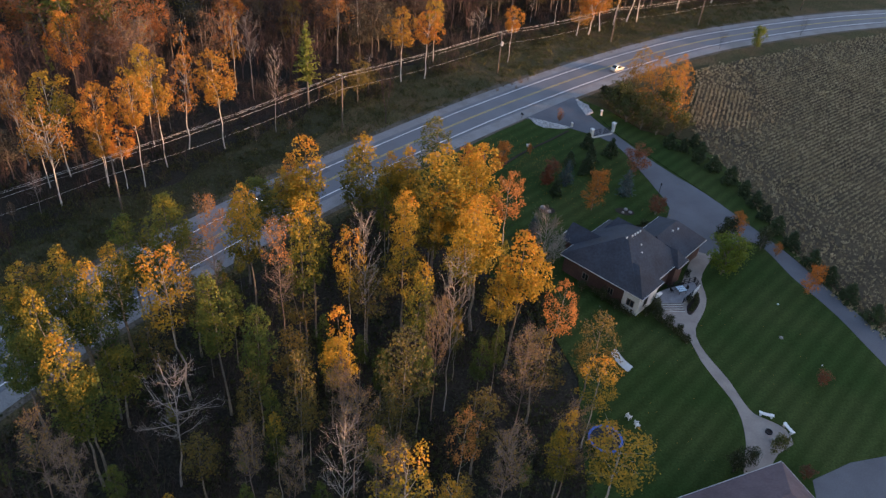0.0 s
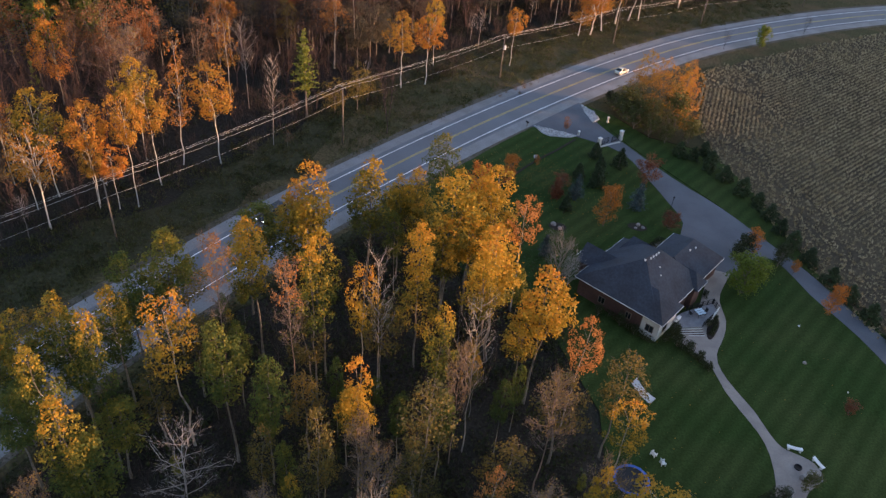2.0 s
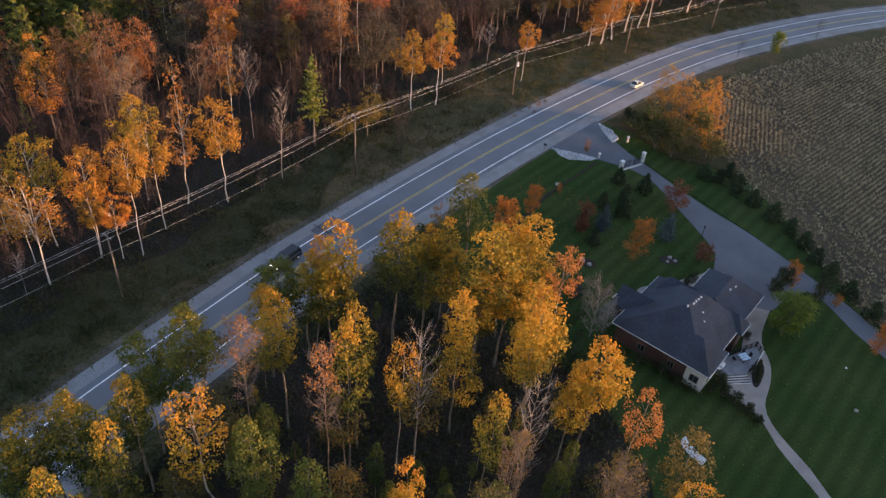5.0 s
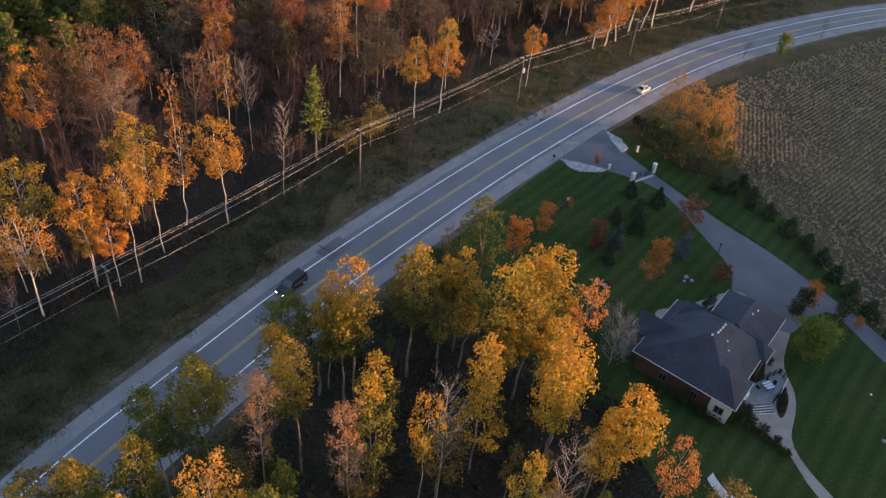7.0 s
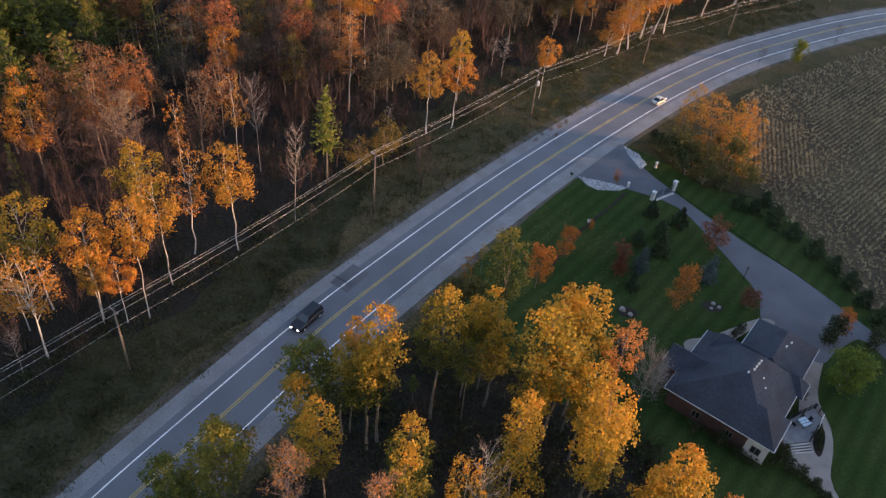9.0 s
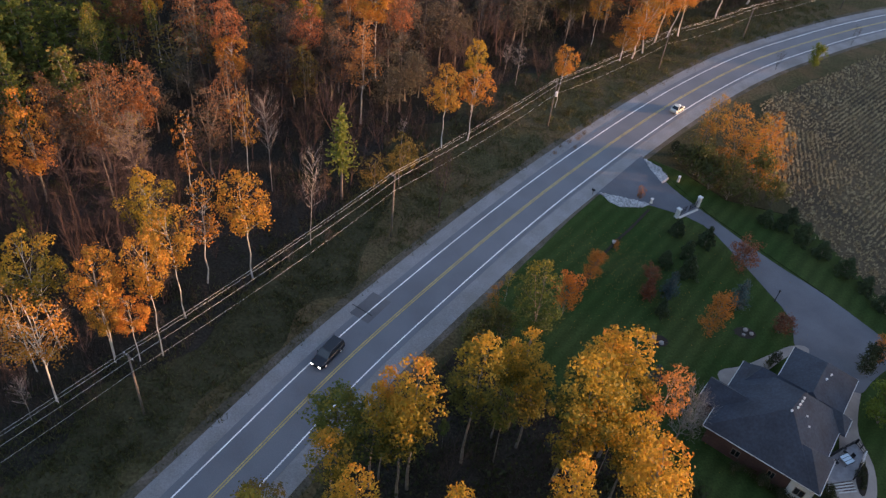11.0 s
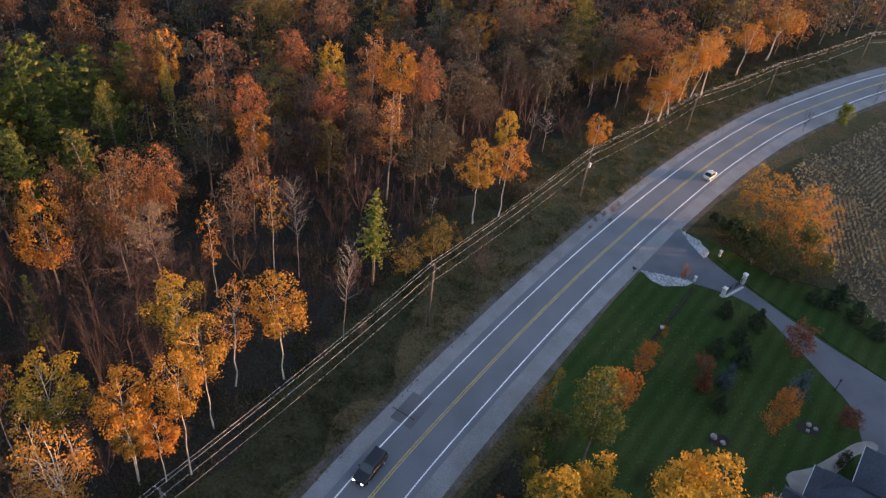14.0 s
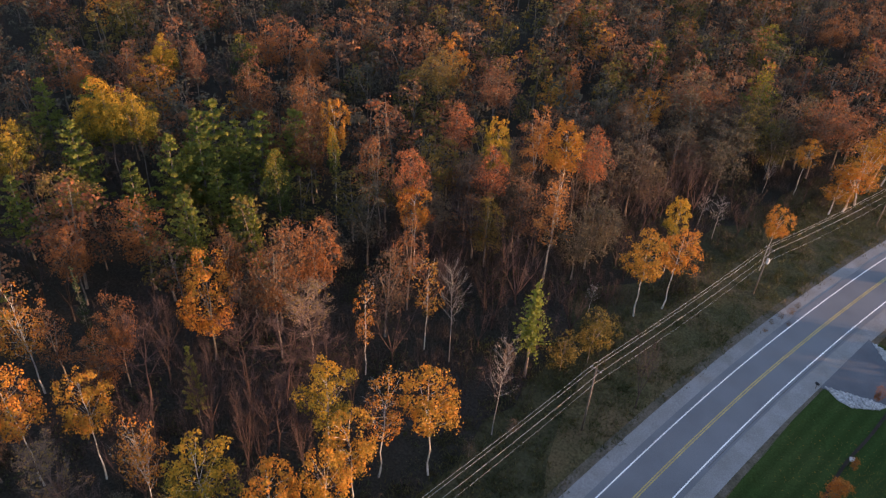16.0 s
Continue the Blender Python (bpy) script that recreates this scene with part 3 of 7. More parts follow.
def crowned(leaf, wood_mat, height=20.0, radius=2.6, crown=0.42, clumps=58, per=44, size=0.27, form="egg", trunk_r=0.14, lean=0.02, puff=0.30, twigs=0, stray=0.12, gap=0.12, squash=1.0, leaders=1, wild=0.7, limbs=0.35):
    """A leafy tree: a trunk (or forked leaders), a limb to every clump of foliage, clumps with gaps between them."""
    def build(rng):
        wood = Mesh()
        pts = trunk(wood, rng, height * 0.95, trunk_r, lean)
        base_f = crown * rng.uniform(0.88, 1.12)
        heads = [(0.0, 0.0, 1.0)] + [(rng.uniform(0.3, 0.55) * radius * math.cos(a), rng.uniform(0.3, 0.55) * radius * math.sin(a), rng.uniform(0.78, 0.95))
                                      for a in (rng.uniform(0, 6.28) + k * 2.4 for k in range(leaders - 1))]
        for hx, hy, ht in heads[1:]:
            p = pts[3]
            wood.limb(p, (p.x + hx, p.y + hy, height * ht * 0.9), trunk_r * 0.5, 0.03, 5)
        made, tips = [], []
        for n in range(clumps):
            if rng.random() < gap:
                continue
            g = (n + rng.random()) / clumps
            hx, hy, ht = heads[n % len(heads)]
            R = radius * profile(g, form) * (1.05 if leaders == 1 else 0.85)
            yaw = n * 2.4 + rng.uniform(-0.6, 0.6)
            out = R * rng.uniform(0.35, 1.0)
            top = base_f + (ht - base_f) * g
            f = min(top, 0.99)
            k = min(int(f * 7), 6)
            axis_p = pts[k].lerp(pts[k + 1], f * 7 - k)
            c = Vector((axis_p.x + hx * min(1, g + 0.3) + out * math.cos(yaw), axis_p.y + hy * min(1, g + 0.3) + out * math.sin(yaw), top * height))
            rad = radius * puff * rng.uniform(0.7, 1.25) * (1 - 0.45 * g ** 2)
            root = pts[max(1, k - 1)].lerp(pts[k], 0.5)
            root.z = max(root.z, c.z - out * rng.uniform(0.8, 1.6))
            if rng.random() < limbs:
                wood.limb((axis_p.x, axis_p.y, min(root.z, c.z)), c, max(0.025, trunk_r * 0.28 * (1 - f * 0.6)), 0.012, 3)
            way = Vector((math.cos(yaw), math.sin(yaw), 0.2 + g * 0.7)).normalized()
            made.append((c[:], rad, way[:]))
            tips.append((c, way))
        for hx, hy, ht in heads:
            made.append(((pts[7].x * ht + hx, pts[7].y * ht + hy, height * ht - radius * puff * 0.8), radius * puff * 0.75, (0, 0, 1)))
        if twigs:
            twig_slivers(wood, rng, tips, twigs, 1.1, 0.035)
        return height, wood, wood_mat, leaf_clumps(made, per, size, rng.randrange(1 << 30), squash, stray, wild), leaf, radius
    return build


def bare(wood_mat, height=14.0, spread=3.6, crown=0.28, limbs=22, twigs=10, r=0.14, rise=(0.5, 1.4), length=1.1, width=0.05, leaf=None, leaf_from=0.6, per=10):
    """A leafless tree of forked limbs and twigs; with leaf, the top still carries thin leaves."""
    def build(rng):
        wood, tips = limb_tree(rng, height, crown, spread, limbs, r, 0.04, rise)
        twig_slivers(wood, rng, tips, twigs, length, width)
        lv = None
        if leaf:
            lv = leaf_clumps([(p[:], 0.6, d[:]) for p, d in tips if p.z > height * leaf_from], per, 0.24, rng.randrange(1 << 30), 1.1, 0.35, 1.0)
        return height, wood, wood_mat, lv, leaf, spread * 0.95
    return build


def vase(wood_mat, height=14.0, spread=2.6, stems=6, side=8, twigs=4, width=0.045, leaf=None):
    """A leafless upright tree: several stems rising steeply from a low fork, each feathered with ascending twigs."""
    def build(rng):
        wood, tips = Mesh(), []
        fork = height * rng.uniform(0.1, 0.24)
        foot = Vector((0, 0, -0.3))
        knee = Vector((rng.gauss(0, 0.15), rng.gauss(0, 0.15), fork))
        wood.limb(foot, knee, 0.15, 0.12, 6)
        for s in range(stems):
            yaw = s * 6.283 / stems + rng.uniform(-0.4, 0.4)
            reach = spread * rng.uniform(0.3, 1.0)
            end = Vector((math.cos(yaw) * reach, math.sin(yaw) * reach, height * rng.uniform(0.78, 1.0)))
            mid = knee.lerp(end, 0.5) + Vector((math.cos(yaw), math.sin(yaw), 0)) * reach * 0.18
            wood.limb(knee, mid, 0.07, 0.045, 4)
            wood.limb(mid, end, 0.045, 0.012, 3)
            for n in range(side):
                f = 0.32 + 0.68 * (n + rng.random()) / side
                p = knee.lerp(mid, f * 2) if f < 0.5 else mid.lerp(end, f * 2 - 1)
                a = rng.uniform(0, 6.283)
                d = Vector((math.cos(a) * 0.5 + math.cos(yaw) * 0.25, math.sin(a) * 0.5 + math.sin(yaw) * 0.25, rng.uniform(0.6, 1.3))).normalized()
                q = p + d * height * rng.uniform(0.09, 0.2) * (1.25 - 0.5 * f)
                wood.limb(p, q, 0.03, 0.01, 3)
                tips += [(p.lerp(q, 0.5), d), (q, d)]
        twig_slivers(wood, rng, tips, twigs, height * 0.085, width)
        lv = leaf_clumps([(p[:], 0.5, d[:]) for p, d in tips if rng.random() < 0.3], 9, 0.22, rng.randrange(1 << 30), 1.1, 0.4, 1.0) if leaf else None
        return height, wood, wood_mat, lv, leaf, spread * 0.85
    return build


def conifer(height=15.0, spread=2.5, droop=0.2, step=0.034, size=0.4, per=5.0, needle=None, low=0.07):
    def build(rng):
        wood, mb = Mesh(), Mesh()
        wood.tube((0, 0, -0.3), (0, 0, height), 0.17, 0.02, 6)
        z = height * low
        while z < height * 0.99:
            f = (z / height - low) / (1 - low)
            ln0 = spread * (1 - f) ** 0.85 + 0.1
            for k in range(6):
                yaw = rng.uniform(0, 6.28)
                ln = ln0 * rng.uniform(0.6, 1.2)
                d = Vector((math.cos(yaw), math.sin(yaw), -droop + 0.55 * f))
                base = Vector((0, 0, z + rng.uniform(-0.2, 0.2)))
                wood.tube(base, base + d * ln * 0.8, 0.03, 0.008, 3)
                cnt = max(2, int(ln * per))
                for q in range(cnt):
                    s = (q + rng.random()) / cnt
                    mb.leaf(base + d * ln * s + Vector((rng.gauss(0, 0.15), rng.gauss(0, 0.15), rng.gauss(0, 0.05))), size * (1.2 - 0.55 * s), rng)
            z += height * step * rng.uniform(0.8, 1.2)
        return height, wood, M_BARK_GREY, mb, needle or M_NEEDLE, spread
    return build


def plumed(needle, height=18.0, spread=3.4, whorls=11, per=50, size=0.3):
    """A pine: a cone of up-swept branches in tiers, each clothed in flat plumes of needles with gaps between the tiers."""
    def build(rng):
        wood, made = Mesh(), []
        wood.tube((0, 0, -0.3), (0, 0, height * 0.97), 0.18, 0.02, 6)
        for w in range(whorls):
            f = 0.26 + 0.7 * w / (whorls - 1)
            ln0 = spread * (1 - (f - 0.26) / 0.74) ** 0.8 + 0.3
            for k in range(7 if f < 0.75 else 5):
                yaw = k * (6.283 / (7 if f < 0.75 else 5)) + w * 0.7 + rng.uniform(-0.35, 0.35)
                ln = ln0 * rng.uniform(0.65, 1.15)
                d = Vector((math.cos(yaw), math.sin(yaw), rng.uniform(0.15, 0.45) + 0.3 * f))
                base = Vector((0, 0, f * height + rng.uniform(-0.3, 0.3)))
                wood.tube(base, base + d * ln * 0.9, 0.04, 0.012, 3)
                for s in (0.35, 0.62, 0.85, 1.0):
                    made.append(((base + d * ln * s)[:], (0.34 + 0.10 * ln) * (1.15 - 0.45 * s), (d.x * 0.7, d.y * 0.7, 0.8)))
        made += [((0, 0, height * (0.94 + 0.02 * k)), 0.42 - 0.08 * k, (0, 0, 1)) for k in range(4)]
        return height, wood, M_BARK_DULL, leaf_clumps(made, per, size, rng.randrange(1 << 30), 0.55, 0.12, 0.6), needle, spread
    return build


def bush(leaf, height=3.0, spread=1.6, limbs=16, per=12, size=0.26, blur=0.3):
    def build(rng):
        wood, tips = limb_tree(rng, height, 0.06, spread, limbs, 0.06, 0.05, (0.7, 1.8))
        made = [((p + d * 0.1)[:], blur * 1.35, d[:]) for p, d in tips if rng.random() > 0.1]
        return height, wood, M_BARK_GREY, leaf_clumps(made, per * 2.2, size, rng.randrange(1 << 30), 1.0, 0.2, 0.8), leaf, spread
    return build


variants("gold", 9, crowned(M_LEAF_GOLD, M_BARK_DULL, crown=0.54, leaders=2, clumps=96, per=70, size=0.26, puff=0.27, limbs=0.2, gap=0.16, stray=0.18))
variants("column", 2, crowned(M_LEAF_GOLD, M_BARK_DULL, crown=0.36, form="column", clumps=100, per=64, size=0.26, puff=0.3, stray=0.18, limbs=0.2))
variants("turning", 7, crowned(M_LEAF_TURNING, M_BARK_DULL, crown=0.52, radius=2.2, clumps=80, per=62, size=0.25, puff=0.31, gap=0.18, stray=0.2, limbs=0.2))
variants("green", 5, crowned(M_LEAF_GREEN, M_BARK_DULL, crown=0.52, radius=2.4, clumps=80, per=80, size=0.25, puff=0.32, gap=0.16, stray=0.2, limbs=0.2))
variants("sparse", 6, crowned(M_LEAF_GOLD, M_BARK_PALE, crown=0.58, clumps=64, per=46, puff=0.32, stray=0.3, twigs=1, gap=0.15, form="round"))
variants("olive_sparse", 5, crowned(M_LEAF_OLIVE_GOLD, M_BARK_DULL, crown=0.5, clumps=58, per=40, puff=0.32, stray=0.35, twigs=2, gap=0.15))
variants("orange_poplar", 4, crowned(M_LEAF_PEACH, M_BARK_PALE, crown=0.58, clumps=44, per=52, puff=0.32, stray=0.3, form="round"))
variants("edge_amber", 6, crowned(M_LEAF_AMBER, M_BARK_WHITE, height=18, trunk_r=0.115, radius=3.2, crown=0.56, clumps=64, per=66, size=0.28, form="round", puff=0.29, stray=0.22, gap=0.16, lean=0.035))
variants("edge_gold", 5, crowned(M_LEAF_GOLD, M_BARK_WHITE, height=18, trunk_r=0.115, radius=3.2, crown=0.54, clumps=64, per=70, size=0.28, form="round", puff=0.29, stray=0.2, gap=0.14, lean=0.03))
variants("edge_sparse", 4, crowned(M_LEAF_AMBER, M_BARK_WHITE, height=18, trunk_r=0.115, radius=2.4, crown=0.42, clumps=52, per=34, form="round", puff=0.32, stray=0.35, twigs=2, gap=0.2, lean=0.04))
variants("branchy_amber", 2, crowned(M_LEAF_AMBER, M_BARK_WHITE, height=18, radius=4.2, crown=0.5, clumps=84, per=26, form="round", puff=0.24, stray=0.4, twigs=2, leaders=3, limbs=0.6))
variants("birch", 4, crowned(M_LEAF_AMBER, M_BARK_WHITE, height=17, radius=3.6, crown=0.5, clumps=64, per=46, form="egg", puff=0.26, stray=0.35, lean=0.05, twigs=1, leaders=4))
variants("birch_tall", 2, crowned(M_LEAF_PEACH, M_BARK_PALE, height=22, radius=2.7, crown=0.42, clumps=84, per=44, form="column", puff=0.28, stray=0.4, twigs=1, leaders=3))
variants("bare", 6, vase(M_TWIG, stems=5, side=8, twigs=4, width=0.03, spread=3.9))
variants("vase", 6, vase(M_TWIG_RED, stems=5, side=10, twigs=5, width=0.026, spread=3.7))
variants("branchy_bare", 3, bare(M_TWIG_RED, height=15, spread=5.0, crown=0.3, limbs=18, twigs=6, rise=(0.5, 1.1), length=1.5, width=0.035))
variants("pale_bare", 5, bare(M_TWIG_GREY, height=18, spread=3.6, crown=0.42, limbs=24, twigs=4, r=0.1, rise=(0.5, 1.2), length=1.1, width=0.024))
variants("pink_bare", 4, bare(M_TWIG_PINK, height=18, spread=3.4, crown=0.42, limbs=28, twigs=10, rise=(0.5, 1.3), width=0.036, leaf=M_LEAF_STRAW, leaf_from=0.55, per=5))
variants("pink_sparse", 2, bare(M_TWIG_PINK, height=22, spread=2.4, crown=0.5, limbs=28, twigs=6, rise=(0.7, 1.5), width=0.035, leaf=M_LEAF_PEACH, leaf_from=0.78, per=16))
variants("maple", 5, crowned(M_LEAF_MAPLE, M_BARK_GREY, height=17, radius=4.6, crown=0.42, clumps=96, per=40, size=0.25, form="fan", puff=0.22, stray=0.35, twigs=2, leaders=4, gap=0.1))
variants("maple_up", 3, crowned(M_LEAF_MAPLE, M_BARK_GREY, height=18, radius=3.2, crown=0.36, clumps=70, per=32, size=0.25, form="egg", puff=0.26, stray=0.4, twigs=3, leaders=3))
variants("red_maple", 4, crowned(M_LEAF_FLAME, M_BARK_GREY, height=19, radius=4.0, crown=0.5, clumps=80, per=42, size=0.26, form="egg", puff=0.25, stray=0.35, twigs=2, leaders=3))
variants("olive_maple", 3, crowned(M_LEAF_OLIVE_GOLD, M_BARK_GREY, height=17, radius=4.2, crown=0.3, clumps=80, per=36, size=0.26, form="egg", puff=0.24, stray=0.35, twigs=2, leaders=3))
variants("turning_maple", 2, crowned(M_LEAF_TURNING, M_BARK_GREY, height=17, radius=3.2, crown=0.36, clumps=62, per=50, form="egg", puff=0.3, stray=0.3, twigs=1, leaders=2))
variants("pale_maple", 2, crowned(M_LEAF_STRAW, M_BARK_GREY, height=17, radius=5.0, crown=0.5, clumps=90, per=36, size=0.27, form="fan", puff=0.22, stray=0.35, twigs=2, leaders=4))
variants("oak", 4, crowned(M_LEAF_OAK, M_BARK_GREY, height=15, radius=4.6, crown=0.34, clumps=70, per=30, size=0.27, form="egg", puff=0.25, stray=0.4, twigs=2, leaders=3))
variants("rust", 5, crowned(M_LEAF_RUST, M_BARK_GREY, height=15, radius=4.0, crown=0.3, clumps=66, per=28, size=0.25, form="egg", puff=0.26, stray=0.4, twigs=3, leaders=3))
variants("broad_gold", 3, crowned(M_LEAF_GOLD, M_BARK_GREY, height=18, radius=4.8, crown=0.58, clumps=100, per=64, form="round", puff=0.24, leaders=4, wild=0.5))
variants("bush_gold", 3, crowned(M_LEAF_OLIVE_GOLD, M_BARK_GREY, height=9, radius=2.8, crown=0.3, clumps=56, per=46, form="round", puff=0.27, trunk_r=0.09, stray=0.3, leaders=3))
variants("low_amber", 2, crowned(M_LEAF_AMBER, M_BARK_DULL, height=16, radius=4.0, crown=0.32, clumps=90, per=56, size=0.27, form="round", puff=0.23, stray=0.2, leaders=3))
variants("spruce", 2, conifer(height=18, spread=2.2))
variants("fir", 1, conifer(height=15, spread=2.3, droop=0.1, step=0.03, size=0.4, per=8.0, needle=M_NEEDLE_BRIGHT, low=0.36))
variants("pine", 5, plumed(M_NEEDLE_PINE, whorls=9, per=70, spread=3.0, size=0.32))

KEPT = {}


def tree(name, kind, n, x, y, height, wide=1.0, yaw=None, label="", group="", category="tree", radius=None):
    """A tree with its trunk and crown, standing on the ground; alike trees share their meshes. radius sets the crown's half width in metres."""
    n = n % len(VARIANTS[kind])
    h0, wood, wm, leaves, lm, r0 = VARIANTS[kind][n]
    if (kind, n) not in KEPT:
        KEPT[kind, n] = (wood.mesh("trunk", wm), leaves.mesh("crown", lm) if leaves else None)
    wood_me, leaf_me = KEPT[kind, n]
    s = height / h0
    across = radius / r0 if radius else s * wide
    yaw = (n * 77 + x * 13 + y * 7) % 360 if yaw is None else yaw
    m = pose(x, y, gz(x, y) - 0.05, 0, 0, yaw) @ Matrix.Diagonal((across, across, s, 1))
    root = thing(name, m, label, category, group)
    part("trunk", wood_me, None, root)
    if leaf_me:
        part("crown", leaf_me, None, root)
    return root


LABELS = {
    "gold": "tall poplar with golden yellow autumn leaves and pale trunk",
    "column": "tall narrow poplar clothed in golden yellow leaves",
    "turning": "slender poplar, golden at the top and still green below",
    "green": "slender poplar with leaves still half green, half yellow",
    "sparse": "half-bare poplar with thin orange-gold leaves and pale limbs",
    "olive_sparse": "half-bare tree with thin olive and gold leaves",
    "orange_poplar": "small-crowned poplar with peach-orange leaves and pale trunk",
    "edge_amber": "round-crowned poplar with orange leaves and slender white trunk",
    "edge_gold": "round-crowned poplar with yellow leaves and white trunk",
    "edge_sparse": "thin white-stemmed poplar with only a few orange leaves",
    "branchy_amber": "spreading tree with white branches among thin orange leaves",
    "birch": "many-stemmed white birch with thin orange leaves",
    "birch_tall": "tall white-stemmed birch with thin peach-coloured leaves",
    "bare": "leafless brown woodland tree with steep feathery twigs",
    "vase": "leafless reddish-brown tree with steeply rising stems",
    "branchy_bare": "leafless tree with wide dark branches and reddish twigs",
    "pale_bare": "leafless tree with spreading pale grey branches",
    "pink_bare": "nearly leafless tree with pinkish grey twigs and a few tan leaves",
    "pink_sparse": "tall pinkish leafless tree with orange leaves at its tip",
    "oak": "broad woodland tree with dull brown and olive leaves",
    "broad_gold": "broad spreading maple with golden yellow leaves",
    "low_amber": "rounded woodland tree with dense orange-gold leaves",
    "bush_gold": "low bushy tree with olive and dull gold leaves",
    "maple": "broad maple with thin glowing orange-red leaves",
    "maple_up": "upright maple with thin rust-orange leaves",
    "red_maple": "maple with flame-red autumn leaves in the woods",
    "olive_maple": "woodland maple with thin olive and ochre leaves",
    "turning_maple": "woodland maple turning from green to gold",
    "pale_maple": "broad maple with straw-coloured leaves on spreading limbs",
    "rust": "broad maple with rust-red autumn leaves",
    "spruce": "dark green conical spruce tree",
    "fir": "sunlit yellow-green conical spruce at the forest edge",
    "pine": "yellow-green pine with tiers of plumed branches",
}
LABELS_NAME = {"sparse": "poplar_tree", "olive_sparse": "poplar_tree", "column": "poplar_tree", "turning": "poplar_tree", "green": "poplar_tree", "gold": "poplar_tree", "orange_poplar": "poplar_tree",
               "edge_amber": "poplar_tree", "edge_gold": "poplar_tree", "edge_sparse": "poplar_tree", "branchy_amber": "poplar_tree", "birch": "birch_tree", "birch_tall": "birch_tree",
               "bare": "bare_tree", "vase": "bare_tree", "branchy_bare": "bare_tree", "pale_bare": "bare_tree", "pink_bare": "bare_tree", "pink_sparse": "bare_tree",
               "rust": "maple_tree", "maple": "maple_tree", "maple_up": "maple_tree", "red_maple": "maple_tree", "olive_maple": "maple_tree", "turning_maple": "maple_tree", "pale_maple": "maple_tree",
               "oak": "oak_tree", "broad_gold": "maple_tree", "low_amber": "maple_tree", "bush_gold": "bushy_tree", "spruce": "spruce_tree", "fir": "spruce_tree", "pine": "pine_tree"}


def plant(kind, rows, group, wide=1.0):
    """Rows of x, y, height and, where known, the crown's half width."""
    for n, (x, y, h, *r) in enumerate(rows):
        tree(LABELS_NAME[kind], kind, n, x, y, h, wide * (0.92 + 0.16 * ((n * 7) % 5) / 4), None, LABELS[kind], group, radius=r[0] if r else None)


GROVE, EDGE = "trees of the grove", "trees along the forest edge"
plant("turning", [(-34.8, -73.6, 22.5, 2.5), (-38.5, -69.7, 24.5, 2.2), (-36.8, -64.4, 24.4, 2.2), (-41.7, -60.0, 21.9, 2.9), (-45.7, -61.4, 20.3, 2.7), (-38.8, -55.3, 19.5, 2.2), (-17.2, -51.2, 26.2, 2.4), (-16.9, -46.4, 24.6, 2.4), (-2.6, -56.8, 24.5, 2.0), (-43.6, -57.7, 17.9, 2.7), (-47.3, -62.9, 17.3, 2.6), (-25.4, -32.9, 16.9, 3.2), (-29.3, -36.7, 15.9, 2.8), (-22.0, -33.9, 18.7, 2.9), (-72.0, 51.0, 20.5, 1.3)], GROVE)
plant("green", [(-35.2, -47.6, 21.9, 3.1), (-39.3, -50.2, 19.8, 2.6), (-24.3, -61.3, 22.0, 2.8), (-19.6, -63.7, 21.1, 2.2), (-34.5, -72.9, 17.3, 3.2), (-43.8, -68.3, 15.7, 2.8), (-47.5, -62.6, 14.7, 2.6), (-44.5, -64.6, 13.7, 2.6), (-42.4, -58.8, 13.8, 2.5), (-40.1, -53.5, 14.0, 2.8), (-39.7, -47.5, 11.7, 2.6), (-28.9, -31.2, 15.1, 3.8), (-35.4, -65.3, 13.2, 2.9)], GROVE)
plant("pink_sparse", [(-28.4, -51.2, 24.8, 2.1), (-18.9, -54.6, 24.6, 2.1)], GROVE)
plant("sparse", [(-29.9, -59.9, 23.9, 2.9), (-11.8, -49.6, 22.2, 1.8), (-0.5, -80.4, 22.5, 2.6), (19.7, -58.2, 15.7, 2.2), (20.3, -69.9, 17.5, 3.4), (3.4, -78.4, 16.9, 1.9)], GROVE)
plant("gold", [(-25.7, -44.8, 23.4, 2.9), (-20.8, -32.6, 24.7, 3.8), (-14.2, -28.3, 23.4, 3.9), (-8.0, -22.9, 19.4, 2.7), (-3.0, -30.3, 25.0, 4.6), (3.4, -26.3, 22.8, 4.2), (4.4, -39.5, 23.0, 4.3), (2.3, -43.6, 25.1, 3.0), (9.6, -46.4, 23.9, 3.6), (7.9, -46.2, 19.8, 2.9), (-9.8, -63.9, 22.9, 2.3), (15.1, -69.8, 18.7, 2.2), (-10.3, -24.4, 19.1, 2.3), (0.4, -24.6, 21.7, 3.8), (-24.3, -31.6, 20.1, 2.4), (-2.8, -33.7, 18.8, 3.2), (-7.1, -25.5, 16.5, 3.5), (0.3, -30.4, 19.3, 3.8), (3.6, -32.8, 19.3, 3.6)], GROVE)
plant("column", [(-5.6, -42.6, 24.5, 2.9)], GROVE)
plant("orange_poplar", [(7.8, -28.6, 20.6, 2.3), (14.6, -49.3, 18.8, 2.0), (4.3, -71.0, 18.6, 1.6)], GROVE)
plant("pale_bare", [(-9.7, -49.2, 23.2, 2.4), (1.8, -55.6, 24.5, 2.9), (-6.7, -79.3, 22.2, 2.8), (-26.6, -72.2, 17.3, 4.3), (-37.7, 8.8, 17.2, 2.3), (-45.8, 21.4, 17.7, 2.8)], GROVE)
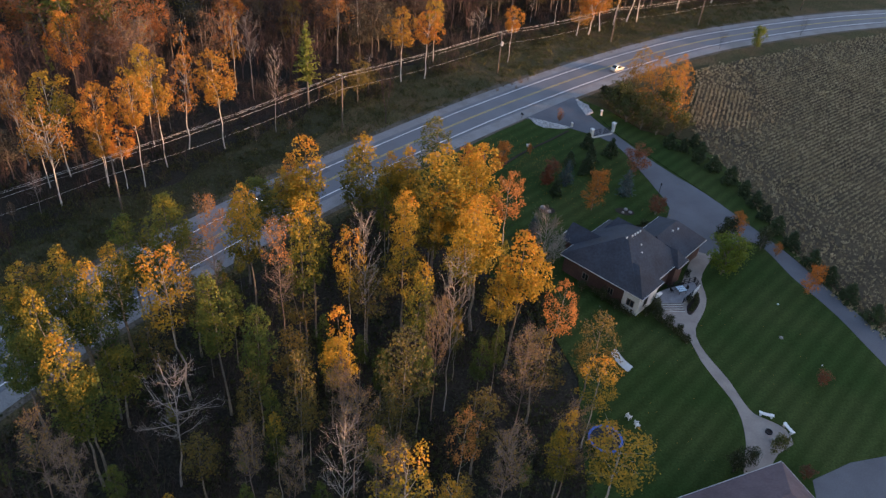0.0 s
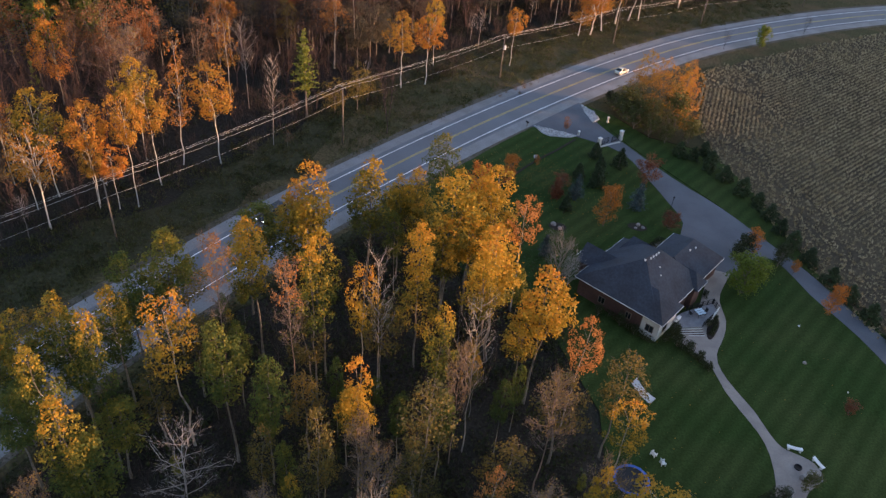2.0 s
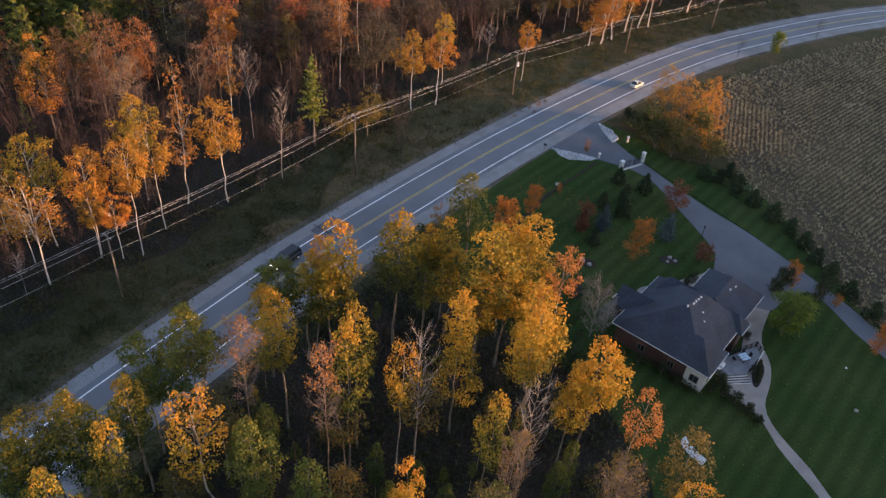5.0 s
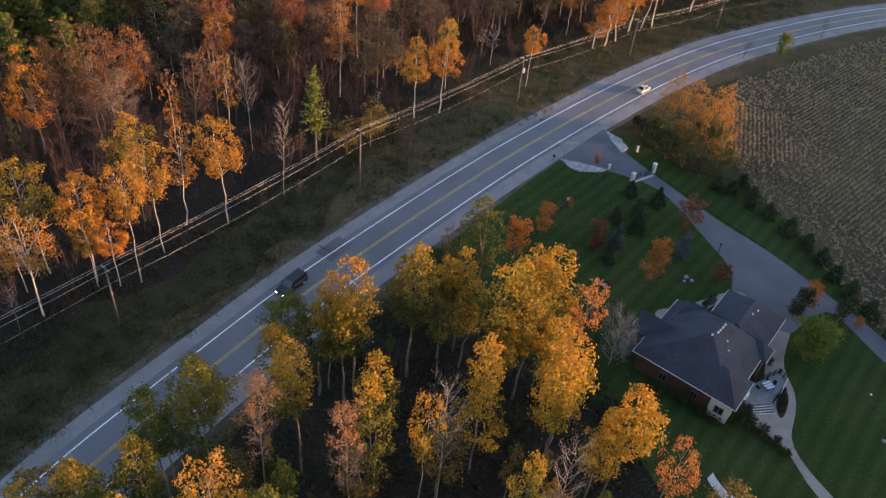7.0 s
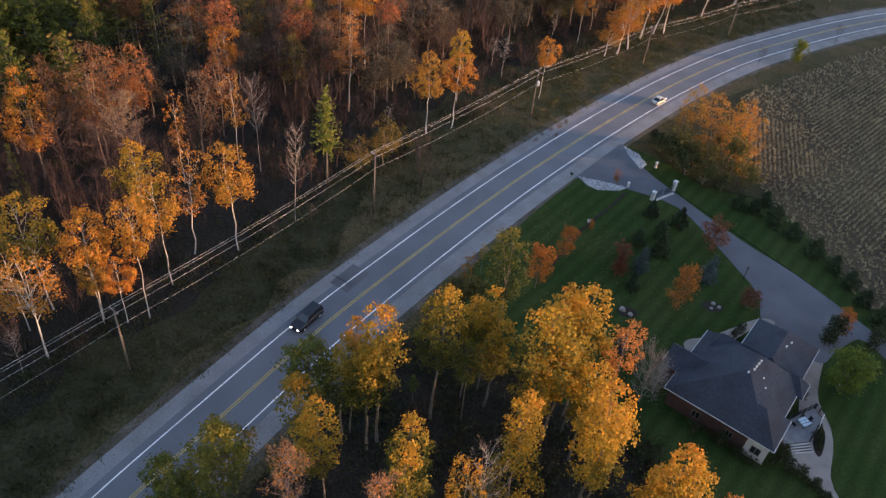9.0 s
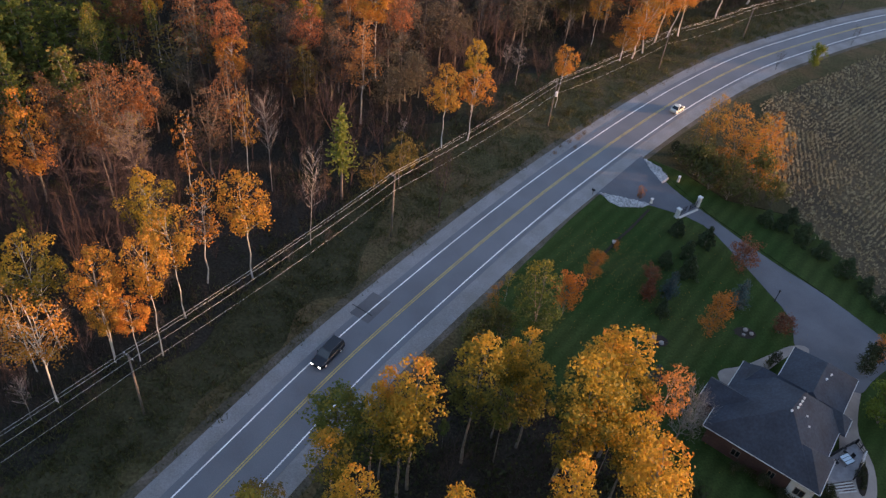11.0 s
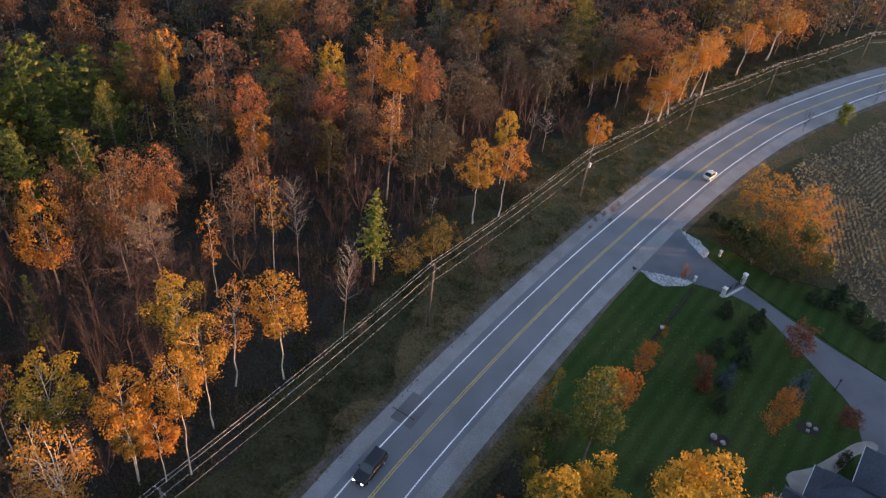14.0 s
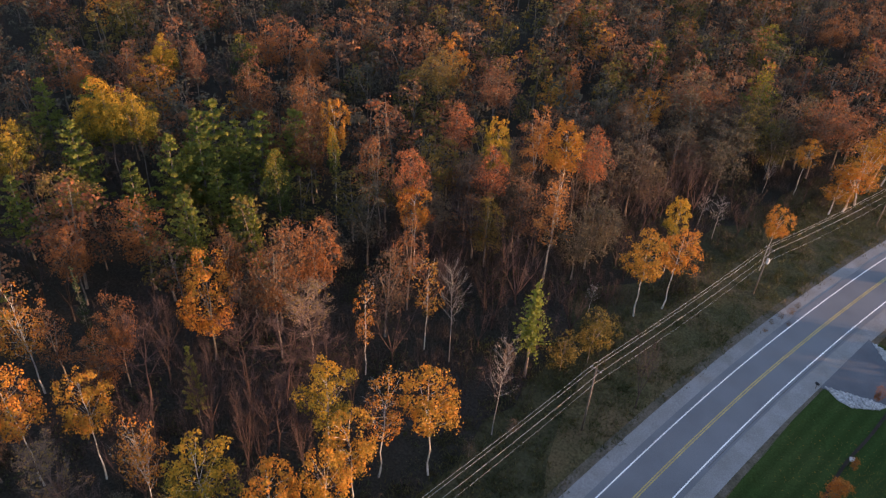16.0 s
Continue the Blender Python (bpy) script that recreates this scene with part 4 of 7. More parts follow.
plant("pink_bare", [(0.3, -57.5, 20.1, 2.0), (10.5, -60.7, 18.9, 2.9), (9.2, -72.7, 18.0, 2.7), (-8.8, -67.0, 17.0, 2.1), (-38.1, -77.5, 15.1, 2.4), (-33.5, -80.0, 14.3, 2.2), (-17.3, -74.4, 14.5, 2.1), (-12.4, -75.6, 13.7, 1.9), (-7.3, -70.4, 16.0, 2.6), (15.7, -69.2, 17.1, 2.7), (-2.5, -76.7, 17.3, 2.7)], GROVE)
plant("olive_sparse", [(-2.9, -66.3, 23.1, 3.0), (-12.9, -70.4, 21.8, 1.9), (19.2, -53.5, 18.1, 2.9), (12.5, -55.9, 15.8, 3.3), (-17.6, -51.7, 15.7, 2.7), (-9.8, -47.6, 14.8, 3.5), (-37.2, -40.4, 10.8, 3.2), (-31.1, -52.5, 13.3, 2.9), (-32.6, -61.0, 13.2, 2.7), (-22.9, -73.9, 12.7, 2.4), (-46.9, -58.3, 17.3, 3.3), (-3.2, -68.1, 15.1, 2.6), (-16.4, -59.5, 14.7, 2.7), (5.9, -64.7, 14.8, 3.0)], GROVE)
plant("turning_maple", [(-4.4, -10.1, 18.3, 3.9), (13.3, 115.0, 20.0, 5.1), (-79.3, 42.1, 19.6, 3.3), (-103.9, 89.3, 17.9, 4.5), (21.5, 150.6, 18.1, 6.4), (-11.1, 131.6, 15.7, 4.5), (-82.3, 49.7, 14.8, 3.1)], EDGE)
plant("edge_amber", [(-45.1, 0.2, 19.1, 3.3), (-52.6, -8.8, 19.5, 2.9), (-53.8, -15.8, 20.5, 2.5), (-59.6, -17.0, 18.7, 3.0), (-59.3, -17.7, 12.0, 2.0), (-56.4, -17.0, 12.0, 2.1), (-17.0, 40.2, 16.7, 3.4), (-12.0, 43.6, 16.2, 3.2), (7.3, 60.4, 14.2, 2.2), (-31.2, 63.5, 21.9, 4.1), (-74.2, 58.3, 21.7, 2.6), (-84.0, -9.9, 17.9, 2.9), (-90.6, -12.5, 19.9, 3.0), (19.8, 92.0, 13.4, 2.6)], EDGE)
plant("edge_sparse", [(-51.3, -1.7, 18.8, 2.5), (-68.2, -20.1, 15.4, 1.8), (-50.0, 23.0, 17.7, 1.9), (-57.4, 15.4, 17.2, 1.4)], EDGE)
plant("edge_gold", [(-57.8, -1.9, 19.2, 3.1), (-66.7, -16.0, 18.8, 3.4), (-11.0, 54.3, 16.1, 2.1), (-44.7, 61.0, 22.1, 2.7)], EDGE)
plant("branchy_amber", [(-64.0, -24.6, 18.2, 4.1), (-98.9, 0.9, 18.8, 3.3), (-74.8, -14.5, 19.0, 2.5)], EDGE)
plant("birch", [(41.8, 103.2, 19.5, 4.9), (37.5, 99.0, 18.9, 5.5), (45.0, 104.5, 16.8, 4.6), (29.5, 88.2, 12.4, 5.3), (33.0, 92.0, 15.2, 4.7), (26.0, 86.0, 8.1, 4.0), (72.6, 132.9, 17.0, 6.8), (59.4, 119.8, 15.9, 5.0)], EDGE)
plant("fir", [(-34.1, 21.3, 18.6, 3.3)], EDGE)
plant("bush_gold", [(-24.7, 26.8, 11.1, 2.8), (-28.8, 23.9, 8.3, 2.8), (-23.2, 31.9, 7.0, 2.8)], EDGE)
plant("maple_up", [(-54.5, 31.3, 19.2, 3.4), (-72.3, 26.1, 17.7, 4.3), (-63.8, 49.8, 23.7, 4.2), (-46.1, 48.5, 13.3, 4.4), (-95.9, 2.3, 16.1, 2.6), (-9.7, 150.0, 19.6, 6.7)], EDGE)
plant("maple", [(-67.3, 24.2, 19.3, 4.6), (-70.2, 15.6, 23.6, 5.1), (-78.4, 56.8, 20.6, 4.5), (-82.4, 69.4, 22.2, 5.0), (-94.8, 25.2, 17.4, 6.1), (-103.0, 18.8, 15.5, 4.8), (-80.8, 22.6, 16.9, 3.8), (-102.2, 98.8, 18.3, 6.7), (-97.0, 74.8, 18.4, 5.6), (-92.4, 97.5, 17.6, 5.6), (-88.5, 4.9, 16.4, 3.4), (-86.8, 59.8, 16.9, 3.9), (-133.3, 72.0, 17.0, 4.8), (-19.2, 94.8, 15.7, 4.5), (-30.8, 106.5, 16.5, 3.0), (43.4, 172.3, 18.5, 7.6)], EDGE)
plant("low_amber", [(-79.4, 12.8, 19.9, 4.5), (-116.7, 74.5, 17.3, 5.0), (-59.5, 107.8, 18.4, 4.4)], EDGE)
plant("red_maple", [(-53.3, 71.9, 18.5, 4.4), (-44.4, 56.3, 18.6, 4.1), (-26.2, 62.3, 22.9, 3.2), (24.4, 100.9, 21.4, 6.4), (-3.7, 103.5, 21.4, 6.8), (-47.7, 89.0, 22.4, 4.9), (-58.2, 46.2, 21.6, 3.7), (-123.1, 75.1, 17.4, 3.9), (-111.6, 81.2, 18.5, 3.2)], EDGE)
plant("olive_maple", [(-43.7, 46.4, 15.4, 4.0), (14.4, 97.1, 14.6, 5.1), (7.4, 97.8, 19.2, 5.9), (-55.7, 60.1, 17.8, 5.8)], EDGE)
plant("birch_tall", [(-32.9, 45.2, 23.3, 3.5), (-37.9, 67.7, 22.9, 3.4)], EDGE)
plant("oak", [(-4.9, 96.5, 22.3, 7.4)], EDGE)
plant("pine", [(-89.5, 50.1, 19.2, 3.2), (-93.8, 44.6, 23.1, 4.0), (-86.0, 24.5, 19.5, 1.5), (-78.0, 27.7, 19.2, 1.6), (-112.8, 38.4, 20.8, 4.4), (-100.5, 33.5, 18.2, 3.3), (-121.1, 57.9, 18.8, 4.4), (-128.2, 53.9, 19.0, 3.8), (-76.0, 0.3, 15.1, 1.4), (-87.0, 42.9, 12.7, 3.3), (-96.9, 44.8, 15.1, 3.3), (-89.4, 40.5, 15.0, 2.5), (-96.2, 47.3, 15.1, 4.2)], EDGE)
plant("spruce", [(-92.2, 4.4, 20.9, 1.6)], EDGE)
plant("broad_gold", [(-114.2, 50.8, 22.2, 6.0), (-107.7, 49.7, 21.2, 4.8), (-123.0, 35.7, 19.4, 4.7), (-120.3, 84.3, 17.5, 3.5)], EDGE)
plant("pale_maple", [(-110.1, 29.5, 17.1, 5.8), (-60.1, 95.5, 19.6, 7.2)], EDGE)
plant("vase", [(-78.2, -8.3, 14.9, 3.0), (-83.9, 7.4, 15.9, 2.4), (-72.1, -4.1, 18.4, 2.3), (-67.4, -3.6, 17.1, 1.8), (-65.4, -5.2, 14.3, 1.6), (-60.6, -3.2, 13.4, 1.8), (-74.9, 0.6, 14.0, 2.4), (-72.5, -6.4, 14.4, 2.3), (-66.5, -6.2, 16.8, 2.2), (-59.8, -4.9, 14.2, 1.9), (-86.5, -15.4, 16.2, 2.7), (-74.0, -1.1, 15.4, 3.4), (-17.4, 19.2, 13.4, 2.2), (-27.8, 31.9, 10.8, 2.6), (-57.0, 6.2, 14.0, 1.9), (-18.6, 49.6, 12.8, 2.9), (-33.2, 32.8, 11.3, 2.3)], EDGE)
plant("branchy_bare", [(-73.3, 9.2, 16.0, 3.8), (-70.5, 4.3, 16.8, 4.7), (-83.5, 0.9, 14.9, 5.7), (-63.4, 2.0, 18.2, 2.1)], EDGE)

# ---- utility line ----
POLES = [(-84.0, -66.0, 12.3), (-53.5, -25.2, 11.3), (-25.2, 12.8, 12.5), (5.0, 52.6, 10.5), (35.5, 84.5, 9.6), (64.4, 109.5, 8.8), (104.0, 139.0, 9.5), (150.0, 165.0, 9.5)]
for n, (x, y, h) in enumerate(POLES):
    a, b = POLES[max(n - 1, 0)], POLES[min(n + 1, len(POLES) - 1)]
    yaw = math.degrees(math.atan2(b[1] - a[1], b[0] - a[0])) - 90
    root = thing("utility_pole", pose(x, y, gz(x, y), 0, 0, yaw), "weathered wooden utility pole with a crossarm beside the road", "utility pole", "utility poles")
    mb = Mesh()
    mb.tube((0, 0, -0.5), (0, 0, h), 0.17, 0.11, 8, True)
    part("pole", mb, M_POLE, root, smooth=True)
    mb = Mesh()
    mb.box(-0.9, -0.06, h - 0.45, 0.9, 0.06, h - 0.31)
    part("crossarm", mb, M_POLE, root)
    for ox in (-0.75, -0.3, 0.75):
        mb = Mesh()
        mb.tube((ox, 0, h - 0.31), (ox, 0, h - 0.12), 0.05, 0.04, 6, True)
        part("insulator", mb, M_TRIM, root, "pale ceramic insulator")
    if n == 3:
        mb = Mesh()
        for q in range(5):
            z0, r0, r1 = ((7.2, 0.22, 0.27), (7.3, 0.27, 0.27), (8.0, 0.27, 0.25), (8.1, 0.25, 0.15), (8.15, 0.1, 0.1))[q]
            z1 = (7.3, 8.0, 8.1, 8.15, 8.3)[q]
            mb.tube((0.38, 0, z0), (0.38, 0, z1), r0, r1, 10, q in (0, 4))
        part("transformer", mb, M_TRIM, root, "pale grey cylindrical transformer", True)
for lane, dz, sag, rad in ((-0.75, -0.12, 0.5, 0.015), (-0.3, -0.12, 0.5, 0.015), (0.75, -0.12, 0.55, 0.015), (0.16, -2.9, 0.8, 0.012)):
    mb = Mesh()
    tops = []
    for n, (x, y, h) in enumerate(POLES):
        a, b = POLES[max(n - 1, 0)], POLES[min(n + 1, len(POLES) - 1)]
        d = Vector((b[0] - a[0], b[1] - a[1], 0)).normalized()
        tops.append(Vector((x, y, gz(x, y) + h + dz)) + Vector((d.y, -d.x, 0)) * lane)
    for p, q in zip(tops, tops[1:]):
        last = p
        for k in range(1, 13):
            t = k / 12
            nxt = p.lerp(q, t) - Vector((0, 0, sag * 4 * t * (1 - t)))
            mb.tube(last, nxt, rad, rad, 4)
            last = nxt
    ob = new("power_line", mb.mesh("power_line", M_WIRE))
    tagged(ob, "thin metal overhead wire strung from pole to pole", "wire", "overhead wires")


# ---- house ----
def hip_roof(u0, v0, u1, v1, ze, a, b, zr, drop=0.22):
    """A hipped roof over a rectangle, ridge from a to b, with a fascia edge."""
    mb = Mesh()
    c = [(u0, v0), (u1, v0), (u1, v1), (u0, v1)]
    vs = [(u, v, ze) for u, v in c] + [(u, v, ze - drop) for u, v in c] + [(*a, zr), (*b, zr)]
    along_v = abs(b[1] - a[1]) > abs(b[0] - a[0])
    if along_v:
        faces = [(0, 1, 8), (1, 2, 9, 8), (2, 3, 9), (3, 0, 8, 9)]
    else:
        faces = [(0, 1, 9, 8), (1, 2, 9), (2, 3, 8, 9), (3, 0, 8)]
    mb.add(vs, faces + [(0, 4, 5, 1), (1, 5, 6, 2), (2, 6, 7, 3), (3, 7, 4, 0), (7, 6, 5, 4)])
    return mb


def gutter(root, p, q, z, r=0.05):
    mb = Mesh()
    mb.tube((*p, z), (*q, z), r, r, 6, True)
    part("gutter", mb, M_TRIM, root, "white metal gutter")


def window_unit(root, x, y, z, w, h, normal_yaw, frame_mat=None):
    """A framed window set on a wall: frame, sash bar and two panes."""
    m = Matrix.Translation((x, y, z)) @ Matrix.Rotation(radians(normal_yaw), 4, "Z")
    fr = Mesh()
    t = 0.09
    fr.box(-w / 2, -0.06, -h / 2, w / 2, 0.03, -h / 2 + t, m)
    fr.box(-w / 2, -0.06, h / 2 - t, w / 2, 0.03, h / 2, m)
    fr.box(-w / 2, -0.06, -h / 2 + t, -w / 2 + t, 0.03, h / 2 - t, m)
    fr.box(w / 2 - t, -0.06, -h / 2 + t, w / 2, 0.03, h / 2 - t, m)
    fr.box(-0.04, -0.05, -h / 2 + t, 0.04, 0.03, h / 2 - t, m)
    win = part("window", fr, frame_mat or M_POLE, root, "brown-framed window")
    for s in (-1, 1):
        g = Mesh()
        g.box(min(s * 0.045, s * (w / 2 - t)), -0.02, -h / 2 + t, max(s * 0.045, s * (w / 2 - t)), 0.0, h / 2 - t, m)
        part("pane", g, M_PANE, win, "dark glass pane")


HOUSE_YAW = -37.8
house = thing("house", pose(17.6, -22.1, -1.25, 0, 0, HOUSE_YAW), "brick bungalow with grey shingled hip roofs and pale stucco corner", "house")
EV, GV = 4.0, 3.1
mb = Mesh()
mb.box(0.6, 0.6, -0.9, 14.0, 14.1, EV - 0.2)
part("wall", mb, M_BRICK, house, "red-brown brick wall")
mb = Mesh()
mb.box(12.1, 0.48, -0.9, 15.0, 6.2, EV - 0.2)
part("wall", mb, M_STUCCO, house, "pale cream stucco corner wall")
mb = Mesh()
mb.box(5.4, 14.1, -1.0, 13.7, 23.2, GV - 0.2)
part("wall", mb, M_BRICK, house, "brick garage wall")
mb = Mesh()
mb.box(-1.7, 4.2, -0.8, 0.6, 8.2, EV - 0.2)
part("wall", mb, M_BRICK, house, "brick bay wall")
mb = Mesh()
mb.box(14.0, 11.6, -0.9, 14.9, 14.3, EV - 0.3)
part("wall", mb, M_BRICK, house, "brick bay wall")
part("roof", hip_roof(0, 0, 14.6, 14.7, EV, (8.05, 5.6), (8.4, 9.3), 9.3), M_ROOF, house, "dark grey shingled main hip roof")
part("roof", hip_roof(7.5, 0.01, 15.5, 6.6, EV - 0.02, (8.2, 3.3), (12.2, 3.3), 6.95), M_ROOF, house)
part("roof", hip_roof(4.85, 12.0, 14.2, 23.8, GV, (9.5, 13.5), (9.5, 20.4), 6.2), M_ROOF, house, "grey shingled garage hip roof")
part("roof", hip_roof(0.9, 9.4, 9.5, 14.8, EV + 0.02, (2.6, 12.1), (8.8, 12.1), 7.1), M_ROOF, house)
part("roof", hip_roof(10.0, 11.4, 15.4, 14.75, EV - 0.05, (10.6, 13.05), (13.7, 13.05), 5.9), M_ROOF, house)
mb = Mesh()
mb.add([(-2.3, 3.7, EV), (-2.3, 8.7, EV), (-2.3, 6.2, EV + 2.2), (4.0, 3.7, EV), (4.0, 8.7, EV), (4.0, 6.2, EV + 2.2),
        (-2.3, 3.7, EV - 0.2), (-2.3, 8.7, EV - 0.2), (4.0, 3.7, EV - 0.2), (4.0, 8.7, EV - 0.2)],
       [(0, 2, 5, 3), (1, 4, 5, 2), (0, 1, 2), (3, 5, 4), (0, 3, 8, 6), (1, 7, 9, 4), (0, 6, 7, 1), (6, 8, 9, 7)])
part("roof", mb, M_ROOF, house, "small shingled gable roof")
for p, q, z in (((0, -0.05), (15.5, -0.05), EV - 0.08), ((15.55, 0), (15.55, 6.6), EV - 0.1), ((14.65, 6.6), (14.65, 11.4), EV - 0.08), ((-0.05, 0), (-0.05, 3.7), EV - 0.08),
                ((0.9, 14.85), (15.4, 14.85), EV - 0.06), ((15.45, 11.4), (15.45, 14.75), EV - 0.12), ((14.25, 14.9), (14.25, 23.8), GV - 0.08), ((4.85, 23.85), (14.2, 23.85), GV - 0.08),
                ((4.8, 14.9), (4.8, 23.8), GV - 0.08), ((-2.35, 3.7), (-2.35, 6.2), EV + 0.9), ((-0.05, 8.7), (-0.05, 14.7), EV - 0.08)):
    gutter(house, p, q, z)


def slope_z(u, v):
    return EV + 5.3 * (14.6 - u) / 6.3 if u > 8.4 else EV + 5.3 * u / 8.2


for u, v, z in ((8.1, 5.3, 9.1), (8.55, 6.2, 9.25), (8.6, 6.9, 9.25), (8.65, 7.6, 9.25), (8.7, 8.3, 9.25), (10.0, 7.0, slope_z(10.0, 7)), (10.8, 6.2, slope_z(10.8, 6)), (10.3, 17.6, 5.8), (10.6, 19.0, 5.7), (0.8, 5.9, 5.6)):
    mb = Mesh()
    mb.tube((u, v, z - 0.15), (u, v, z + 0.1), 0.11, 0.11, 8, True)
    mb.tube((u, v, z + 0.1), (u, v, z + 0.17), 0.17, 0.1, 8, True)
    part("roof_vent", mb, M_TRIM, house, "white roof vent cap")
for u, v, w, h, yaw in ((13.55, 0.46, 1.35, 1.3, 0), (9.8, 0.58, 1.0, 1.3, 0), (5.0, 0.58, 1.2, 1.3, 0)):
    window_unit(house, u, v, 1.9, w, h, yaw)
window_unit(house, 15.02, 2.6, 1.9, 1.2, 1.5, 90)
window_unit(house, 14.02, 8.6, 1.6, 1.6, 2.1, 90)

# ---- patio ----
DZ = 0.85
DECK = [(35.3, -23.9), (40.3, -21.0), (40.9, -22.8), (37.5, -26.9), (34.0, -27.6), (32.3, -26.2)]
deck = thing("patio", pose(0, 0, 0), "raised grey stone patio with dark railings and broad steps", "patio")
dg = gz(37, -25)
mb = Mesh()
n = len(DECK)
mb.add([(x, y, dg + DZ) for x, y in DECK] + [(x, y, dg - 0.3) for x, y in DECK], [tuple(range(n))[::-1], *[(k, (k + 1) % n, n + (k + 1) % n, n + k) for k in range(n)]])
part("platform", mb, M_PATIO, deck)
for k in range(5):
    s0, s1 = k * 0.32, (k + 1) * 0.32 + 0.06
    z = dg + DZ - 0.17 * (k + 1)
    sx = 0.16 * k
    a, b = Vector((33.9 - sx * 0.5, -27.55)), Vector((37.5 + sx * 0.5, -26.85))
    dirv = Vector((b.y - a.y, -(b.x - a.x))).normalized()
    c = [a + dirv * (s1 - 0.20), b + dirv * (s1 - 0.20), b + dirv * s1, a + dirv * s1]
    mb = Mesh()
    mb.add([(p.x, p.y, z) for p in c] + [(p.x, p.y, z - 0.06) for p in c], [(0, 3, 2, 1), (4, 5, 6, 7), (0, 1, 5, 4), (1, 2, 6, 5), (2, 3, 7, 6), (3, 0, 4, 7)])
    part("tread", mb, M_CREAM_STONE, deck, "pale stone tread")
    # Dark top left bare behind each narrow tread, shade between steps put into colour.
    mb = Mesh()
    c = [a + dirv * (s0 - 0.08), b + dirv * (s0 - 0.08), b + dirv * (s1 - 0.05), a + dirv * (s1 - 0.05)]
    mb.add([(p.x, p.y, z - 0.03) for p in c] + [(p.x, p.y, dg - 0.3) for p in c], [(0, 3, 2, 1), (0, 1, 5, 4), (1, 2, 6, 5), (2, 3, 7, 6), (3, 0, 4, 7)])
    part("riser", mb, M_BRICK, deck, "brown brick riser, dark for the shade between steps")


def railing(root, a, b, z, h=1.0, material=None, posts=5):
    a, b = Vector(a), Vector(b)
    for k in range(posts + 1):
        p = a.lerp(b, k / posts)
        mb = Mesh()
        mb.box(p.x - 0.06, p.y - 0.06, z, p.x + 0.06, p.y + 0.06, z + h + 0.05)
        part("post", mb, material, root)
    for zz in (0.12, 0.5, h - 0.05):
        mb = Mesh()
        mb.tube((a.x, a.y, z + zz), (b.x, b.y, z + zz), 0.05, 0.05, 4, True)
        part("rail", mb, material, root)


railing(deck, (35.6, -23.6), (40.3, -21.1), dg + DZ, 1.0, M_DARK_METAL)
railing(deck, (40.4, -21.2), (40.85, -22.8), dg + DZ, 1.0, M_DARK_METAL, 2)
railing(deck, (40.8, -22.9), (39.5, -24.8), dg + DZ, 0.9, M_TRIM, 3)
railing(deck, (39.4, -24.8), (37.6, -26.9), dg + DZ, 1.0, M_DARK_METAL, 3)

table = thing("patio_table", pose(37.6, -24.2, dg + DZ, 0, 0, 25) @ Matrix.Diagonal((0.8, 0.75, 1, 1)), "patio dining table with a pale blue glass top", "table")
for k in (-1, 0, 1):
    mb = Mesh()
    mb.box(-0.9, k * 0.62 - 0.27, 0.71, 0.9, k * 0.62 + 0.27, 0.74)
    part("tabletop", mb, M_BLUE_GLASS, table, "pale blue glass panel")
mb = Mesh()
for yy in (-0.95, -0.31, 0.31, 0.95):
    mb.box(-0.95, yy - 0.04, 0.68, 0.95, yy + 0.04, 0.75)
part("frame", mb, M_DARK_METAL, table)
for sx in (-0.8, 0.8):
    for sy in (-0.8, 0.8):
        mb = Mesh()
        mb.tube((sx, sy, 0), (sx, sy, 0.68), 0.04, 0.04, 6, True)
        part("leg", mb, M_DARK_METAL, table)


def patio_chair(m):
    root = thing("patio_chair", m, "dark metal patio chair beside the glass table", "chair", "chairs round the patio table")
    mb = Mesh()
    mb.box(-0.25, -0.25, 0.42, 0.25, 0.25, 0.47)
    part("seat", mb, M_DARK_METAL, root)
    mb = Mesh()
    mb.box(-0.25, 0.22, 0.5, 0.25, 0.27, 0.95)
    part("backrest", mb, M_DARK_METAL, root)
    for sx in (-0.22, 0.22):
        for sy in (-0.22, 0.22):
            mb = Mesh()
            mb.tube((sx, sy, 0), (sx, sy, 0.42), 0.02, 0.02, 5)
            part("leg", mb, M_DARK_METAL, root)
    return root


chair = patio_chair(pose(36.1, -24.6, dg + DZ, 0, 0, 115))
copy_thing(chair, pose(38.6, -23.6, dg + DZ, 0, 0, -65))
copy_thing(chair, pose(38.0, -23.0, dg + DZ, 0, 0, 25))

grill = thing("barbecue_grill", pose(33.6, -26.6, dg + DZ, 0, 0, HOUSE_YAW + 90), "black barbecue grill with a white side shelf", "grill")
mb = Mesh()
mb.box(-0.4, -0.3, 0.1, 0.4, 0.3, 0.8)
part("cabinet", mb, M_DARK_METAL, grill)
mb = Mesh()
mb.tube((-0.45, 0, 0.86), (0.45, 0, 0.86), 0.32, 0.32, 10, True)
part("lid", mb, M_TRIM, grill, "white rounded lid")
for s in (-1, 1):
    mb = Mesh()
    mb.box(min(s * 0.46, s * 0.95), -0.25, 0.78, max(s * 0.46, s * 0.95), 0.25, 0.82)
    part("shelf", mb, M_TRIM, grill)

# planted bed between the patio railing and the path, and the low hedge along the path
BED = [(40.9, -22.6), (41.0, -24.6), (40.2, -26.6), (38.9, -28.6), (38.3, -28.4), (38.6, -26.4), (39.8, -24.6)]
solid("garden_bed", slab(spline(BED + BED[:1], 0.5)[:-1], 0.125), M_MULCH, "planted dark bed beside the patio railing", "garden bed")


